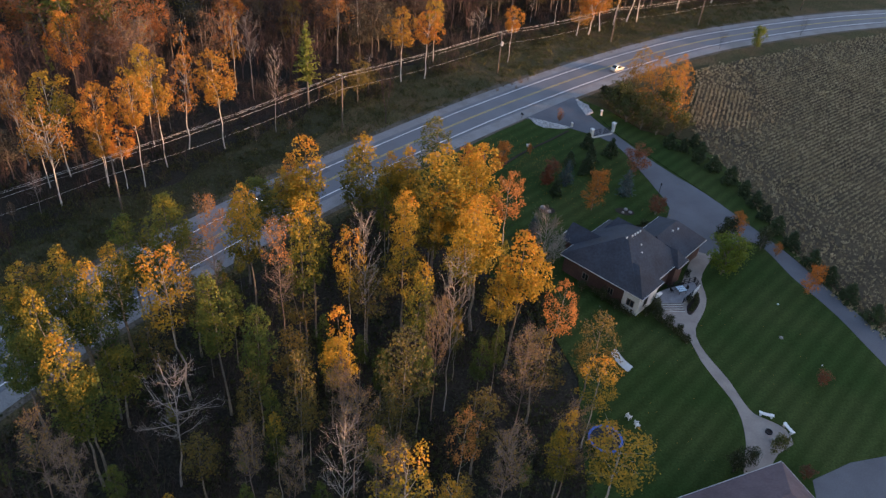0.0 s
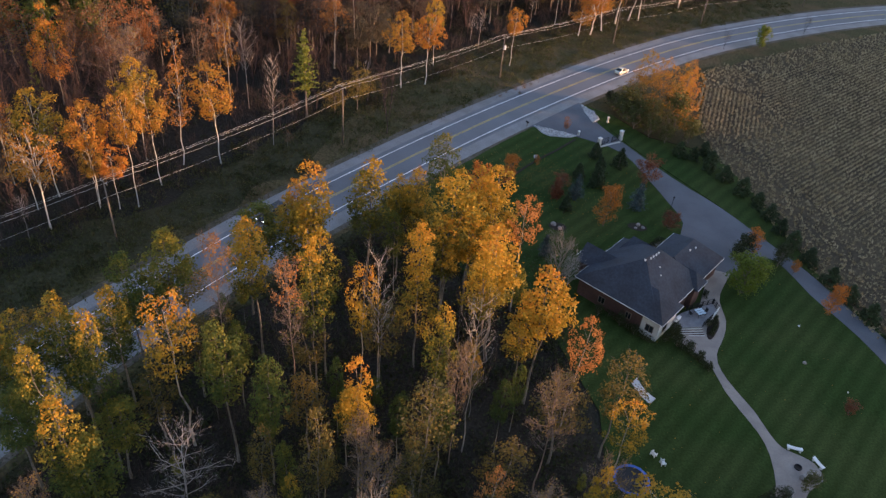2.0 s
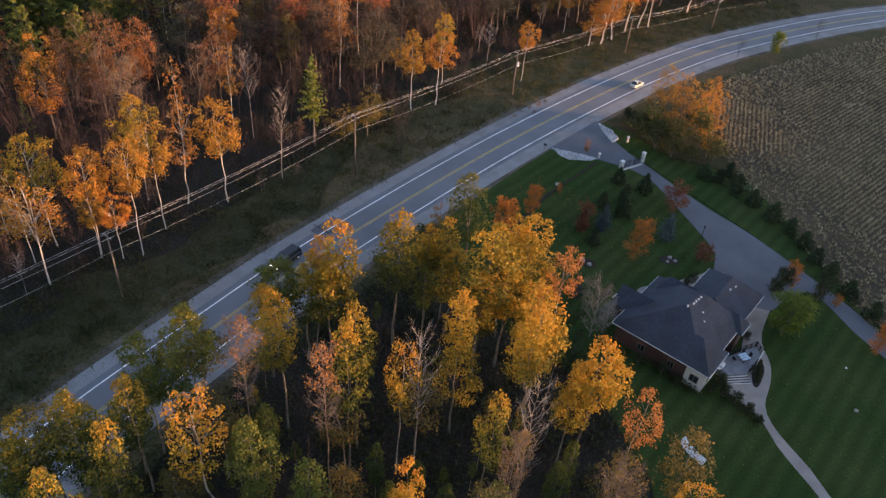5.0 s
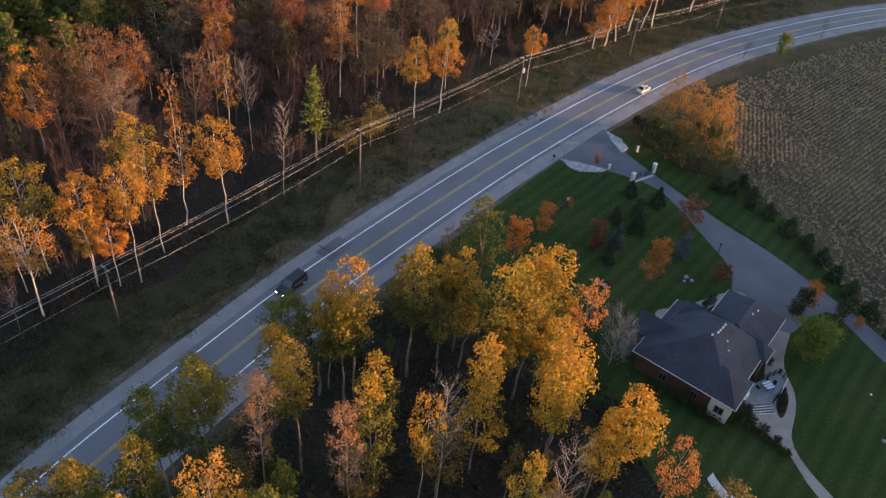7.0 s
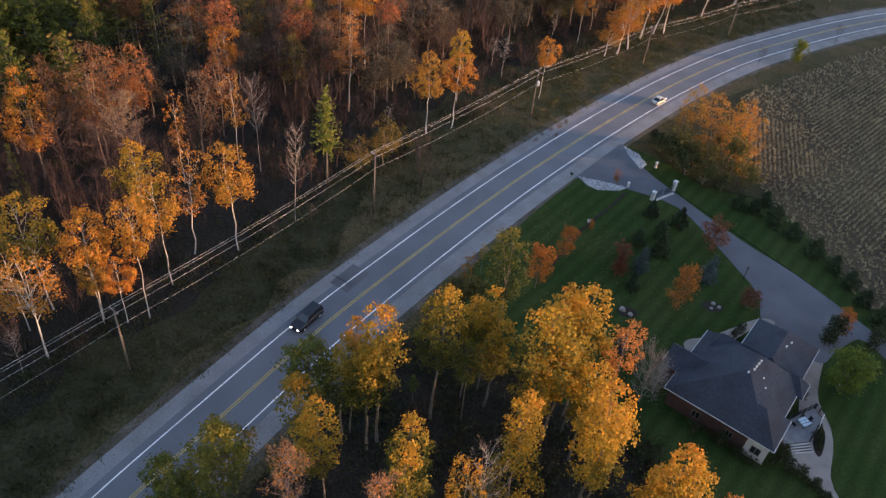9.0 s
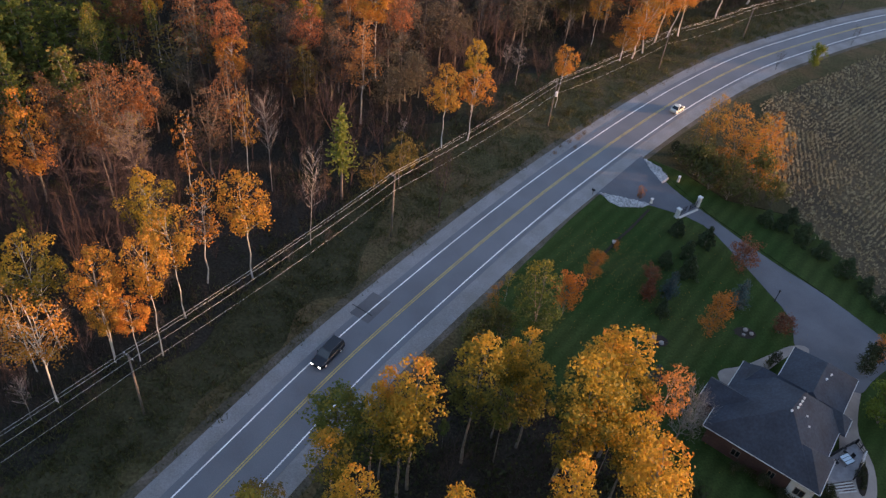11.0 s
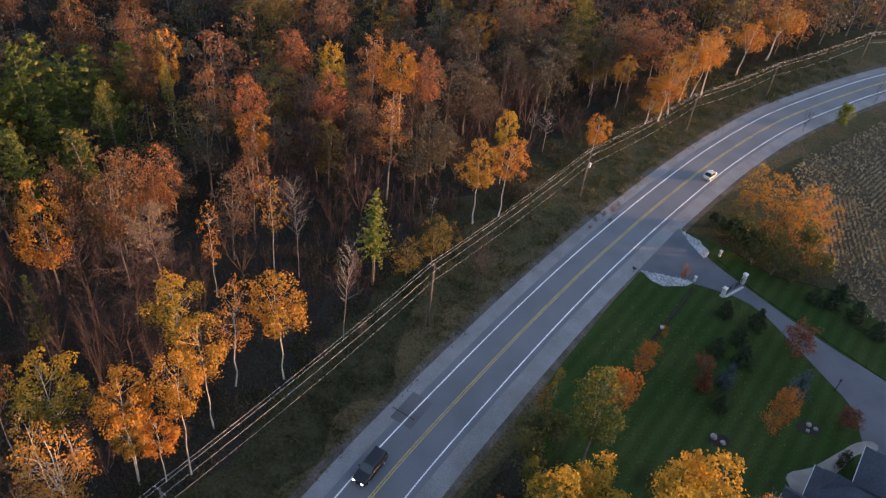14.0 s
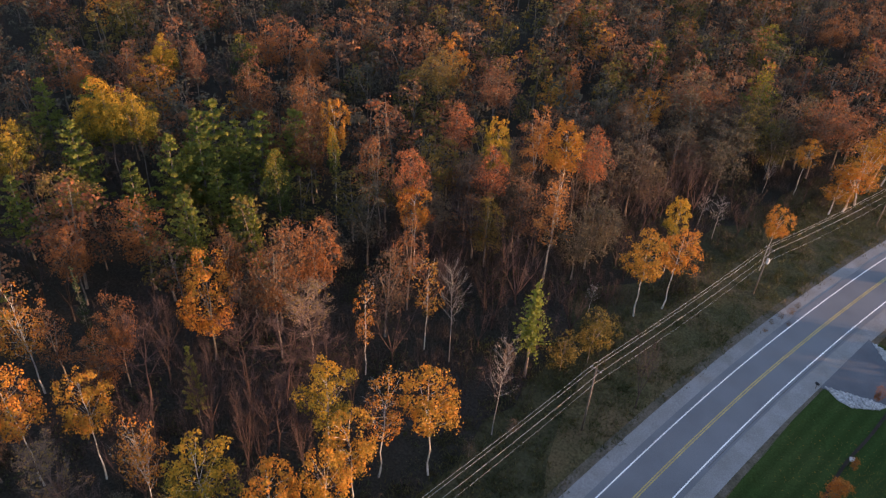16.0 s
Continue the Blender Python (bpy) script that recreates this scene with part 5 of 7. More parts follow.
def low_hedge(line_pts, width, height, seed):
    """A clipped low hedge: a leafy mass along a line."""
    root = thing("hedge", pose(0, 0, 0), "low clipped brown-green hedge beside the garden path", "hedge")
    rng = random.Random(seed)
    leaves, wood = Mesh(), Mesh()
    for p in spline(line_pts, 0.35):
        wood.tube((p.x, p.y, gz(p.x, p.y) - 0.1), (p.x + rng.uniform(-0.2, 0.2), p.y + rng.uniform(-0.2, 0.2), gz(p.x, p.y) + height * 0.8), 0.03, 0.01, 4)
        for _ in range(46):
            r, a = width * 0.5 * rng.random() ** 0.5, rng.uniform(0, 6.28)
            z = height * (1 - 0.35 * (r / width * 2) ** 2) * rng.uniform(0.25, 1.05)
            leaves.leaf((p.x + r * math.cos(a), p.y + r * math.sin(a), gz(p.x, p.y) + z), rng.uniform(0.12, 0.24), rng)
    part("leaves", leaves, M_BRUSH, root)
    part("stems", wood, M_BARK_GREY, root)


low_hedge([(33.2, -31.2), (34.6, -32.3), (36.0, -33.7), (37.0, -35.6)], 1.5, 1.1, 51)
low_hedge([(23.0, -26.4), (26.0, -28.9), (29.0, -31.3)], 1.3, 1.3, 52)
low_hedge([(40.6, -23.4), (40.2, -25.4), (39.0, -27.6)], 0.8, 0.7, 53)
for x, y, r in ((54.3, -22.6, 0.16), (46.8, -15.4, 0.10), (57.5, -36.0, 0.10)):
    mb = Mesh()
    mb.tube((0, 0, -0.1), (0, 0, 0.14), r, r, 8, True)
    mb.tube((0, 0, 0.14), (0, 0, 0.2), r, r * 0.5, 8, True)
    ob = new("pipe_cap", mb.mesh("pipe_cap", M_TRIM))
    ob.matrix_basis = pose(x, y, gz(x, y) + 0.05)
    tagged(ob, "small white pipe cap standing in the lawn", "pipe cap", "pipe caps")

# ---- outbuilding ----
barn = thing("garage_building", pose(44.3, -58.5, -1.9, 0, 0, math.degrees(math.atan2(-0.465, -0.885))), "outbuilding with a grey-brown shingled hip roof", "garage")
mb = Mesh()
mb.box(0.6, 0.6, -0.6, 17.4, 10.4, 3.2)
part("wall", mb, M_STUCCO, barn, "pale wall")
part("roof", hip_roof(0, 0, 18, 11, 3.4, (5.0, 5.5), (13.0, 5.5), 6.6), M_ROOF_WARM, barn)
gutter(barn, (0, -0.06), (18, -0.06), 3.32)
gutter(barn, (-0.06, 0), (-0.06, 11), 3.32)
LOWLOT = [(49.5, -58.0), (55.6, -54.2), (62.5, -51.6), (78, -46), (88, -70), (60, -82), (48, -70)]
solid("parking_area", slab(LOWLOT, 0.085), M_DRIVE, "grey gravelled parking area beside the outbuilding", "driveway")


# ---- entrance ----
def pillar(x, y, h, w, label):
    root = thing("gate_pillar", pose(x, y, gz(x, y), 0, 0, 40), label, "pillar", "gate pillars")
    mb = Mesh()
    mb.box(-w / 2, -w / 2, -0.2, w / 2, w / 2, h)
    part("shaft", mb, M_CREAM_STONE, root)
    mb = Mesh()
    mb.box(-w / 2 - 0.08, -w / 2 - 0.08, h, w / 2 + 0.08, w / 2 + 0.08, h + 0.12)
    mb.box(-w / 2 + 0.05, -w / 2 + 0.05, h + 0.12, w / 2 - 0.05, w / 2 - 0.05, h + 0.22)
    part("cap", mb, M_TRIM, root, "white cap stone")
    mb = Mesh()
    mb.box(-w / 2 - 0.05, -w / 2 - 0.05, -0.2, w / 2 + 0.05, w / 2 + 0.05, 0.25)
    part("plinth", mb, M_CREAM_STONE, root)
    return root


pillar(26.4, 26.6, 1.9, 0.62, "pale stone gate pillar with a white cap")
pillar(31.4, 30.7, 2.1, 0.62, "pale stone gate pillar with a white cap")
pillar(29.4, 38.0, 1.2, 0.32, "short pale stone lamp pillar beside the drive")
pillar(22.3, 30.0, 1.0, 0.32, "short pale stone lamp pillar beside the drive")
mb = Mesh()
a, b = Vector((26.8, 26.4)), Vector((31.2, 29.6))
d = (b - a).normalized()
r = Vector((d.y, -d.x)) * 0.22
mb.add([(p.x, p.y, gz(p.x, p.y) + z) for z in (0.16, 0.0) for p in (a - r, b - r, b + r, a + r)], [(3, 2, 1, 0), (0, 1, 5, 4), (1, 2, 6, 5), (2, 3, 7, 6), (3, 0, 4, 7)])
solid("threshold", mb, M_CREAM_STONE, "pale stone threshold band across the drive", "threshold")
for gx, gy, yaw in ((26.75, 26.95, 39.4), (31.05, 30.4, 219.4)):
    gate = thing("iron_gate", pose(gx, gy, gz(gx, gy) + 0.1, 0, 0, yaw), "black iron gate leaf closed across the drive", "gate", "gate leaves")
    mb = Mesh()
    mb.box(0, -0.03, 0.1, 2.3, 0.03, 0.18)
    mb.box(0, -0.03, 1.3, 2.3, 0.03, 1.38)
    mb.box(0, -0.03, 0.18, 0.08, 0.03, 1.3)
    mb.box(2.22, -0.03, 0.18, 2.3, 0.03, 1.3)
    part("gate_frame", mb, M_DARK_METAL, gate)
    for k in range(1, 12):
        mb = Mesh()
        mb.tube((k * 0.19, 0, 0.18), (k * 0.19, 0, 1.3), 0.02, 0.02, 4)
        part("bar", mb, M_DARK_METAL, gate)


def stone_apron(outline, seed, label):
    """A sloped bed of pale loose stones beside the drive mouth."""
    ob = solid("stone_apron", slab(outline, 0.14, 0.3), M_RIPRAP, label, "stone bed", "")
    rng = random.Random(seed)
    xs, ys = [p[0] for p in outline], [p[1] for p in outline]
    mb = Mesh()
    placed = 0
    while placed < 230:
        x, y = rng.uniform(min(xs), max(xs)), rng.uniform(min(ys), max(ys))
        inside = False
        for (x0, y0), (x1, y1) in zip(outline, outline[1:] + outline[:1]):
            if (y0 > y) != (y1 > y) and x < (x1 - x0) * (y - y0) / (y1 - y0) + x0:
                inside = not inside
        if not inside:
            continue
        s, z = rng.uniform(0.14, 0.3), gz(x, y) + 0.14
        ring = [(x + s * math.cos(k * 1.257 + seed) * rng.uniform(0.7, 1.2), y + s * math.sin(k * 1.257 + seed) * rng.uniform(0.7, 1.2)) for k in range(5)]
        mb.add([(*p, z - 0.03) for p in ring] + [(x + (p[0] - x) * 0.6, y + (p[1] - y) * 0.6, z + s * 0.6) for p in ring],
               [(5, 6, 7, 8, 9), *[(k, (k + 1) % 5, 5 + (k + 1) % 5, 5 + k) for k in range(5)]])
        placed += 1
    tagged(part("loose_stone", mb, M_RIPRAP, ob, "loose pale grey stones"), kind="stuff")


stone_apron([(12.9, 31.3), (14.2, 28.9), (16.0, 27.8), (20.4, 28.4), (22.0, 29.6), (18.5, 30.4)], 4, "pale stone riprap bed at the drive mouth")
stone_apron([(23.8, 44.6), (24.6, 40.8), (26.0, 36.8), (27.6, 38.6), (26.6, 42.0)], 9, "pale stone riprap bed beside the entrance")


def lamp_post(x, y, h):
    root = thing("garden_lamp", pose(x, y, gz(x, y)), "black garden lamp post beside the driveway", "lamp post")
    mb = Mesh()
    mb.tube((0, 0, -0.2), (0, 0, h - 0.45), 0.06, 0.045, 8, True)
    mb.tube((0, 0, 0), (0, 0, 0.3), 0.11, 0.08, 8, True)
    part("post", mb, M_DARK_METAL, root)
    mb = Mesh()
    mb.tube((0, 0, h - 0.45), (0, 0, h - 0.1), 0.11, 0.17, 6, True)
    part("lantern", mb, M_DARK_METAL, root)
    mb = Mesh()
    mb.tube((0, 0, h - 0.1), (0, 0, h + 0.05), 0.21, 0.03, 6, True)
    part("hood", mb, M_DARK_METAL, root)


lamp_post(38.4, 6.6, 2.7)
root = thing("bird_house", pose(12.4, 15.6, gz(12.4, 15.6)), "small white bird house on a dark post", "bird house")
mb = Mesh()
mb.tube((0, 0, -0.2), (0, 0, 1.5), 0.05, 0.05, 6, True)
part("post", mb, M_DARK_METAL, root)
mb = Mesh()
mb.box(-0.22, -0.22, 1.5, 0.22, 0.22, 1.85)
part("box", mb, M_TRIM, root)
mb = Mesh()
mb.add([(-0.3, -0.3, 1.85), (0.3, -0.3, 1.85), (0.3, 0.3, 1.85), (-0.3, 0.3, 1.85), (-0.3, 0, 2.1), (0.3, 0, 2.1)], [(0, 1, 5, 4), (2, 3, 4, 5), (1, 2, 5), (3, 0, 4), (3, 2, 1, 0)])
part("roof", mb, M_TRIM, root)
root = thing("mailbox", pose(11.2, 30.6, gz(11.2, 30.6), 0, 0, 40), "dark roadside mailbox on a post", "mailbox")
mb = Mesh()
mb.box(-0.05, -0.05, -0.2, 0.05, 0.05, 1.0)
part("post", mb, M_POLE, root)
mb = Mesh()
mb.box(-0.16, -0.3, 1.0, 0.16, 0.3, 1.2)
mb.tube((0, -0.3, 1.2), (0, 0.3, 1.2), 0.16, 0.16, 10, True)
part("box", mb, M_DARK_METAL, root)

BED = spline([(21.5, 28.0), (17.0, 22.0), (12.6, 16.6), (8.5, 10.5), (4.5, 3.5)], 1.0)
solid("edging", strip(BED, -0.22, 0.22, 0.13, 0.2), M_MULCH, "dark garden edging strip across the lawn", "edging")
for cx, cy, rx, ry in ((31.0, -1.2, 1.8, 1.2), (16.2, -4.6, 1.6, 1.2)):
    pts = [(cx + rx * math.cos(a * 0.3142) * (1 + 0.1 * math.sin(3 * a)), cy + ry * math.sin(a * 0.3142)) for a in range(20)]
    solid("garden_bed", slab(pts, 0.075), M_MULCH, "dark mulched garden bed in the lawn", "garden bed")

WALK = spline([(24.3, -12.8), (24.0, -10.2), (25.5, -9.0), (28.4, -8.2), (33.7, -5.3), (37.5, -3.2), (40.2, -2.8), (40.4, -4.2), (36.5, -5.4), (33.0, -8.0), (29.5, -10.6), (26.5, -11.8), (25.4, -13.2)], 1.2)
solid("front_walk", slab(WALK, 0.10), M_PATH, "curved pale concrete walk round the house front", "path")


def boulder(x, y, s, seed):
    bm = bmesh.new()
    bmesh.ops.create_icosphere(bm, subdivisions=2, radius=s)
    for v in bm.verts:
        v.co *= 1 + 0.28 * noise.noise(v.co * (1.4 / s) + Vector((seed, 0, 0)))
        v.co.z *= 0.75
    me = bpy.data.meshes.new("boulder")
    bm.to_mesh(me)
    bm.free()
    me.materials.append(M_BOULDER)
    ob = new("boulder", me)
    ob.matrix_basis = pose(x, y, gz(x, y) + s * 0.4, 0, 0, seed * 50)
    tagged(ob, "pale rounded garden boulder on the lawn", "boulder", "garden boulders")


for n, (x, y, s) in enumerate(((15.5, -4.2, 0.5), (16.6, -5.1, 0.42), (31.2, -0.6, 0.42), (32.0, -1.3, 0.36), (30.6, -1.7, 0.3), (45.9, -52.6, 0.6), (46.9, -52.4, 0.5), (52.6, -31.0, 0.3))):
    boulder(x, y, s, n + 1)


def curved_bench(x, y, yaw, length):
    root = thing("garden_bench", pose(x, y, gz(x, y) + 0.1, 0, 0, yaw), "white backless garden bench beside the paved circle", "bench", "white benches")
    mb = Mesh()
    for k in range(6):
        a0, a1 = (k - 3) / 3, (k - 2) / 3
        for p0, p1 in (((a0, 0), (a1, 0)),):
            x0, x1 = a0 * length / 2, a1 * length / 2
            y0, y1 = 0.12 * a0 * a0, 0.12 * a1 * a1
            mb.add([(x0, y0 - 0.25, 0.42), (x1, y1 - 0.25, 0.42), (x1, y1 + 0.25, 0.42), (x0, y0 + 0.25, 0.42), (x0, y0 - 0.25, 0.5), (x1, y1 - 0.25, 0.5), (x1, y1 + 0.25, 0.5), (x0, y0 + 0.25, 0.5)],
                   [(3, 2, 1, 0), (4, 5, 6, 7), (0, 1, 5, 4), (2, 3, 7, 6), (1, 2, 6, 5), (3, 0, 4, 7)])
    part("seat", mb, M_TRIM, root)
    for s in (-1, 1):
        mb = Mesh()
        mb.box(s * length * 0.36 - 0.12, -0.17, 0, s * length * 0.36 + 0.12, 0.23, 0.42)
        part("leg", mb, M_TRIM, root)


curved_bench(45.9, -48.2, -12, 2.0)
curved_bench(48.4, -50.1, -65, 1.9)
root = thing("fire_pit", pose(45.6, -51.0, gz(45.6, -51.0) + 0.1), "low dark round fire pit on the paving", "fire pit")
mb = Mesh()
for k in range(12):
    a0, a1 = k * math.pi / 6, (k + 1) * math.pi / 6
    vs = [(r * math.cos(a), r * math.sin(a), z) for r, z in ((0.5, 0), (0.5, 0.22), (0.38, 0.22), (0.38, 0.05)) for a in (a0, a1)]
    mb.add(vs, [(0, 1, 3, 2), (2, 3, 5, 4), (4, 5, 7, 6)])
part("ring", mb, M_DARK_METAL, root)
mb = Mesh()
mb.tube((0, 0, 0.02), (0, 0, 0.06), 0.39, 0.39, 12, True)
part("ash_bed", mb, M_MULCH, root)

# trampoline
root = thing("trampoline", pose(22.8, -57.0, gz(22.8, -57.0)), "round trampoline with a blue padded rim on the grass", "trampoline")
mb, pad, net = Mesh(), Mesh(), Mesh()
for k in range(28):
    a0, a1 = k * math.pi / 14, (k + 1) * math.pi / 14
    vs = [(r * math.cos(a), r * math.sin(a), z) for r, z in ((2.25, 0.86), (2.25, 0.94), (1.92, 0.94), (1.92, 0.86)) for a in (a0, a1)]
    pad.add(vs, [(0, 1, 3, 2), (2, 3, 5, 4), (4, 5, 7, 6), (6, 7, 1, 0)])
    mb.add([(0, 0, 0.88), (1.92 * math.cos(a0), 1.92 * math.sin(a0), 0.9), (1.92 * math.cos(a1), 1.92 * math.sin(a1), 0.9)], [(0, 1, 2)])
part("rim_pad", pad, M_BLUE_PAD, root, "bright blue rim pad")
part("mat", mb, M_DARK_METAL, root, "black jumping mat")
for k in range(6):
    a = k * math.pi / 3
    lg = Mesh()
    lg.tube((2.1 * math.cos(a), 2.1 * math.sin(a), 0), (2.1 * math.cos(a), 2.1 * math.sin(a), 0.86), 0.04, 0.04, 6)
    part("leg", lg, M_TRIM, root)

# white curved canopy swing
root = thing("lawn_windbreak", pose(26.4, -41.6, gz(26.4, -41.6), 0, 0, -60) @ Matrix.Diagonal((0.8, 0.8, 0.9, 1)), "curved white fabric windbreak standing on the lawn", "windbreak")
mb = Mesh()
for k in range(12):
    t0, t1 = k / 12 - 0.5, (k + 1) / 12 - 0.5
    for t, u in ((t0, t1),):
        p = [(5.2 * t, 1.8 * t * t - 0.12 * (k % 2) - 0.7, 0.12), (5.2 * u, 1.8 * u * u - 0.12 * ((k + 1) % 2) - 0.7, 0.12), (5.2 * u, 1.8 * u * u + 0.1, 1.0), (5.2 * t, 1.8 * t * t + 0.1, 1.0)]
        q = [(x, y + 0.05, z) for x, y, z in p]
        mb.add(p + q, [(0, 1, 2, 3), (7, 6, 5, 4), (3, 2, 6, 7), (0, 4, 5, 1)])
part("panel", mb, M_WHITE_CLOTH, root)
mb = Mesh()
for k in range(12):
    t0, t1 = k / 12 - 0.5, (k + 1) / 12 - 0.5
    mb.tube((5.2 * t0, 1.8 * t0 * t0 + 0.16, 1.02), (5.2 * t1, 1.8 * t1 * t1 + 0.16, 1.02), 0.05, 0.05, 5)
part("top_rail", mb, M_DARK_METAL, root)


def lawn_chair(x, y, yaw):
    root = thing("lawn_chair", pose(x, y, gz(x, y) + 0.04, 0, 0, yaw), "white plastic lawn chair on the grass", "chair", "lawn chairs")
    mb = Mesh()
    mb.box(-0.3, -0.28, 0.36, 0.3, 0.3, 0.42)
    part("seat", mb, M_TRIM, root)
    mb = Mesh()
    mb.box(-0.3, 0.3, 0.42, 0.3, 0.36, 1.0)
    part("backrest", mb, M_TRIM, root)
    for s in (-0.32, 0.32):
        mb = Mesh()
        mb.box(s - 0.05, -0.3, 0.6, s + 0.05, 0.34, 0.65)
        part("armrest", mb, M_TRIM, root)
        for sy in (-0.24, 0.28):
            mb = Mesh()
            mb.box(s - 0.03, sy - 0.03, 0, s + 0.03, sy + 0.03, 0.6)
            part("leg", mb, M_TRIM, root)


lawn_chair(26.4, -52.2, 130)
lawn_chair(27.4, -53.4, 100)

# ---- garden plants ----
variants("orange_bush", 3, bush(M_LEAF_ORANGE, 5.0, 1.9, 26, 24, 0.19, 0.36))
variants("red_bush", 3, bush(M_LEAF_RED, 3.0, 1.9, 22, 24, 0.18, 0.34))
variants("green_bush", 3, bush(M_LEAF_GREENER, 4.0, 2.2, 30, 30, 0.19, 0.4))
variants("dark_bush", 3, bush(M_BRUSH, 2.5, 1.4, 22, 24, 0.18, 0.32))
variants("cedar", 3, crowned(M_NEEDLE_DARK, M_BARK_GREY, height=3.4, radius=1.2, crown=0.04, clumps=84, per=300, size=0.18, form="cone", puff=0.27, trunk_r=0.06, stray=0.08, gap=0.03, wild=0.5))
variants("pink_shrub", 2, bare(M_TWIG_GREY, 6.0, 3.0, 0.08, 26, 7, 0.07, (0.5, 1.4), 0.8, 0.03))
LABELS["pink_shrub"] = "leafless twiggy grey tree beside the house"
LABELS_NAME["pink_shrub"] = "bare_shrub"
variants("olive_bush", 3, bush(M_LEAF_OLIVE, 3.5, 2.0, 24, 16, 0.24, 0.34))
variants("hedge_gold", 4, crowned(M_LEAF_AMBER, M_BARK_GREY, height=17, radius=3.0, crown=0.14, clumps=90, per=50, size=0.24, puff=0.26, trunk_r=0.1, leaders=3))
variants("hedge_amber", 3, crowned(M_LEAF_AMBER, M_BARK_GREY, height=11, radius=3.2, crown=0.3, clumps=70, per=36, size=0.24, puff=0.25, trunk_r=0.1, leaders=3, stray=0.3, twigs=1))
variants("red_cone", 1, conifer(3.8, 1.5, -0.2, 0.035, 0.27, 12.0, M_LEAF_RED))
variants("blue_spruce", 2, conifer(4.2, 1.45, 0.05, 0.035, 0.26, 11.0, M_NEEDLE_BLUE))
variants("hedge_tree", 5, crowned(M_LEAF_MIXED, M_BARK_GREY, height=11, radius=3.0, crown=0.1, clumps=72, per=42, size=0.24, puff=0.26, trunk_r=0.1, leaders=3))


def garden(name, kind, rows, label, category, group, wide=1.0):
    for n, (x, y, h, *r) in enumerate(rows):
        tree(name, kind, n, x, y, h, wide, None, label, group, category, r[0] if r else None)


garden("ornamental_tree", "orange_bush", [(7.1, 6.8, 5.4), (1.7, -1.3, 7.4), (24.5, -2.6, 7.0), (51.0, -4.6, 4.6), (57.4, -8.8, 2.6), (60.2, -18.8, 5.0), (12.9, 15.2, 2.0)], "young garden tree with bright orange leaves", "tree", "garden trees")
garden("shrub", "red_bush", [(36.8, -0.6, 2.9), (34.4, 14.1, 4.2), (55.9, -40.2, 1.8), (48.6, -57.6, 1.4), (17.5, 8.5, 2.4)], "rounded garden shrub with rust-red leaves", "shrub", "red shrubs", 1.35)
garden("shrub", "green_bush", [(46.0, -16.6, 5.8)], "broad leafy shrub with yellow-green leaves", "shrub", "green shrubs", 1.35)
garden("shrub", "green_bush", [(78.5, 95.6, 5.0)], "leafy shrub with yellow-green leaves", "shrub", "green shrubs", 0.9)
garden("shrub", "olive_bush", [(45.4, -54.4, 2.8)], "dull olive garden shrub beside the paved circle", "shrub", "olive shrubs", 1.0)
garden("shrub", "dark_bush", [(49.0, -5.6, 3.6), (55.0, -7.4, 3.4), (47.2, -7.6, 3.0), (39.2, -58.6, 2.8), (41.5, -57.0, 2.2), (32.6, -29.6, 2.2), (36.0, -33.6, 1.5), (34.6, -32.2, 1.7), (38.8, -25.9, 1.2), (31.4, -30.6, 1.6), (33.0, -31.2, 1.9), (36.9, -35.3, 1.2), (24.6, -28.4, 1.9), (26.5, -30.0, 1.5),
                               (21.5, -26.6, 1.6), (39.6, -19.0, 1.3), (33.6, -6.9, 1.8), (32.4, -8.0, 1.4), (44.5, 47.8, 3.0), (33.6, 44.0, 3.5), (30.5, 47.0, 2.5)], "low dark rounded garden shrub", "shrub", "dark shrubs")
garden("shrub", "red_cone", [(16.2, 4.6, 4.2)], "cone-shaped shrub with dark red leaves", "shrub", "red shrubs")
garden("cedar", "cedar", [(25.2, 21.6, 3.6), (29.8, 19.4, 4.2), (24.4, 10.6, 4.4), (21.0, 12.8, 3.4), (17.8, 1.0, 3.2), (25.5, 15.5, 3.8)], "dense dark green garden cedar", "tree", "garden cedars", 1.1)
garden("cedar", "cedar", [(43.6, 27.4, 3.4), (46.4, 26.6, 3.2), (49.2, 23.6, 4.2), (51.6, 19.8, 3.6), (54.1, 15.4, 4.0), (56.2, 11.6, 3.4), (57.6, 7.6, 3.6), (58.4, 3.4, 3.4), (59.4, -0.8, 3.8), (61.2, -5.2, 3.6), (63.4, -10.0, 3.6), (65.0, -14.4, 3.6), (67.0, -19.0, 3.8), (69.6, -23.5, 3.8), (49.3, 29.5, 3.2)],
       "dark green cedar in the row along the driveway", "tree", "cedars along the driveway", 1.35)
garden("spruce_tree", "blue_spruce", [(20.0, 5.6, 5.2), (31.6, 5.2, 5.4), (13.6, -13.0, 4.0)], "small blue-grey garden spruce", "tree", "garden spruces")
garden("field_edge_tree", "hedge_gold", [(45.8, 35.5, 15.5, 3.0), (45.0, 41.5, 16.0, 3.3)], "bushy poplar with glowing orange-yellow leaves", "tree", "trees at the field corner")
garden("field_edge_tree", "hedge_amber", [(45.5, 46.5, 13.0, 3.3), (42.5, 50.0, 12.5, 3.8), (38.5, 52.0, 12.3, 3.3)], "bushy tree with thin orange leaves", "tree", "trees at the field corner")
garden("field_edge_tree", "hedge_tree", [(35.2, 47.2, 9.3, 3.7), (41.3, 44.0, 10.0, 4.2), (38.3, 42.0, 6.5, 3.8)], "bushy tree with mixed green, orange and yellow leaves", "tree", "trees at the field corner")
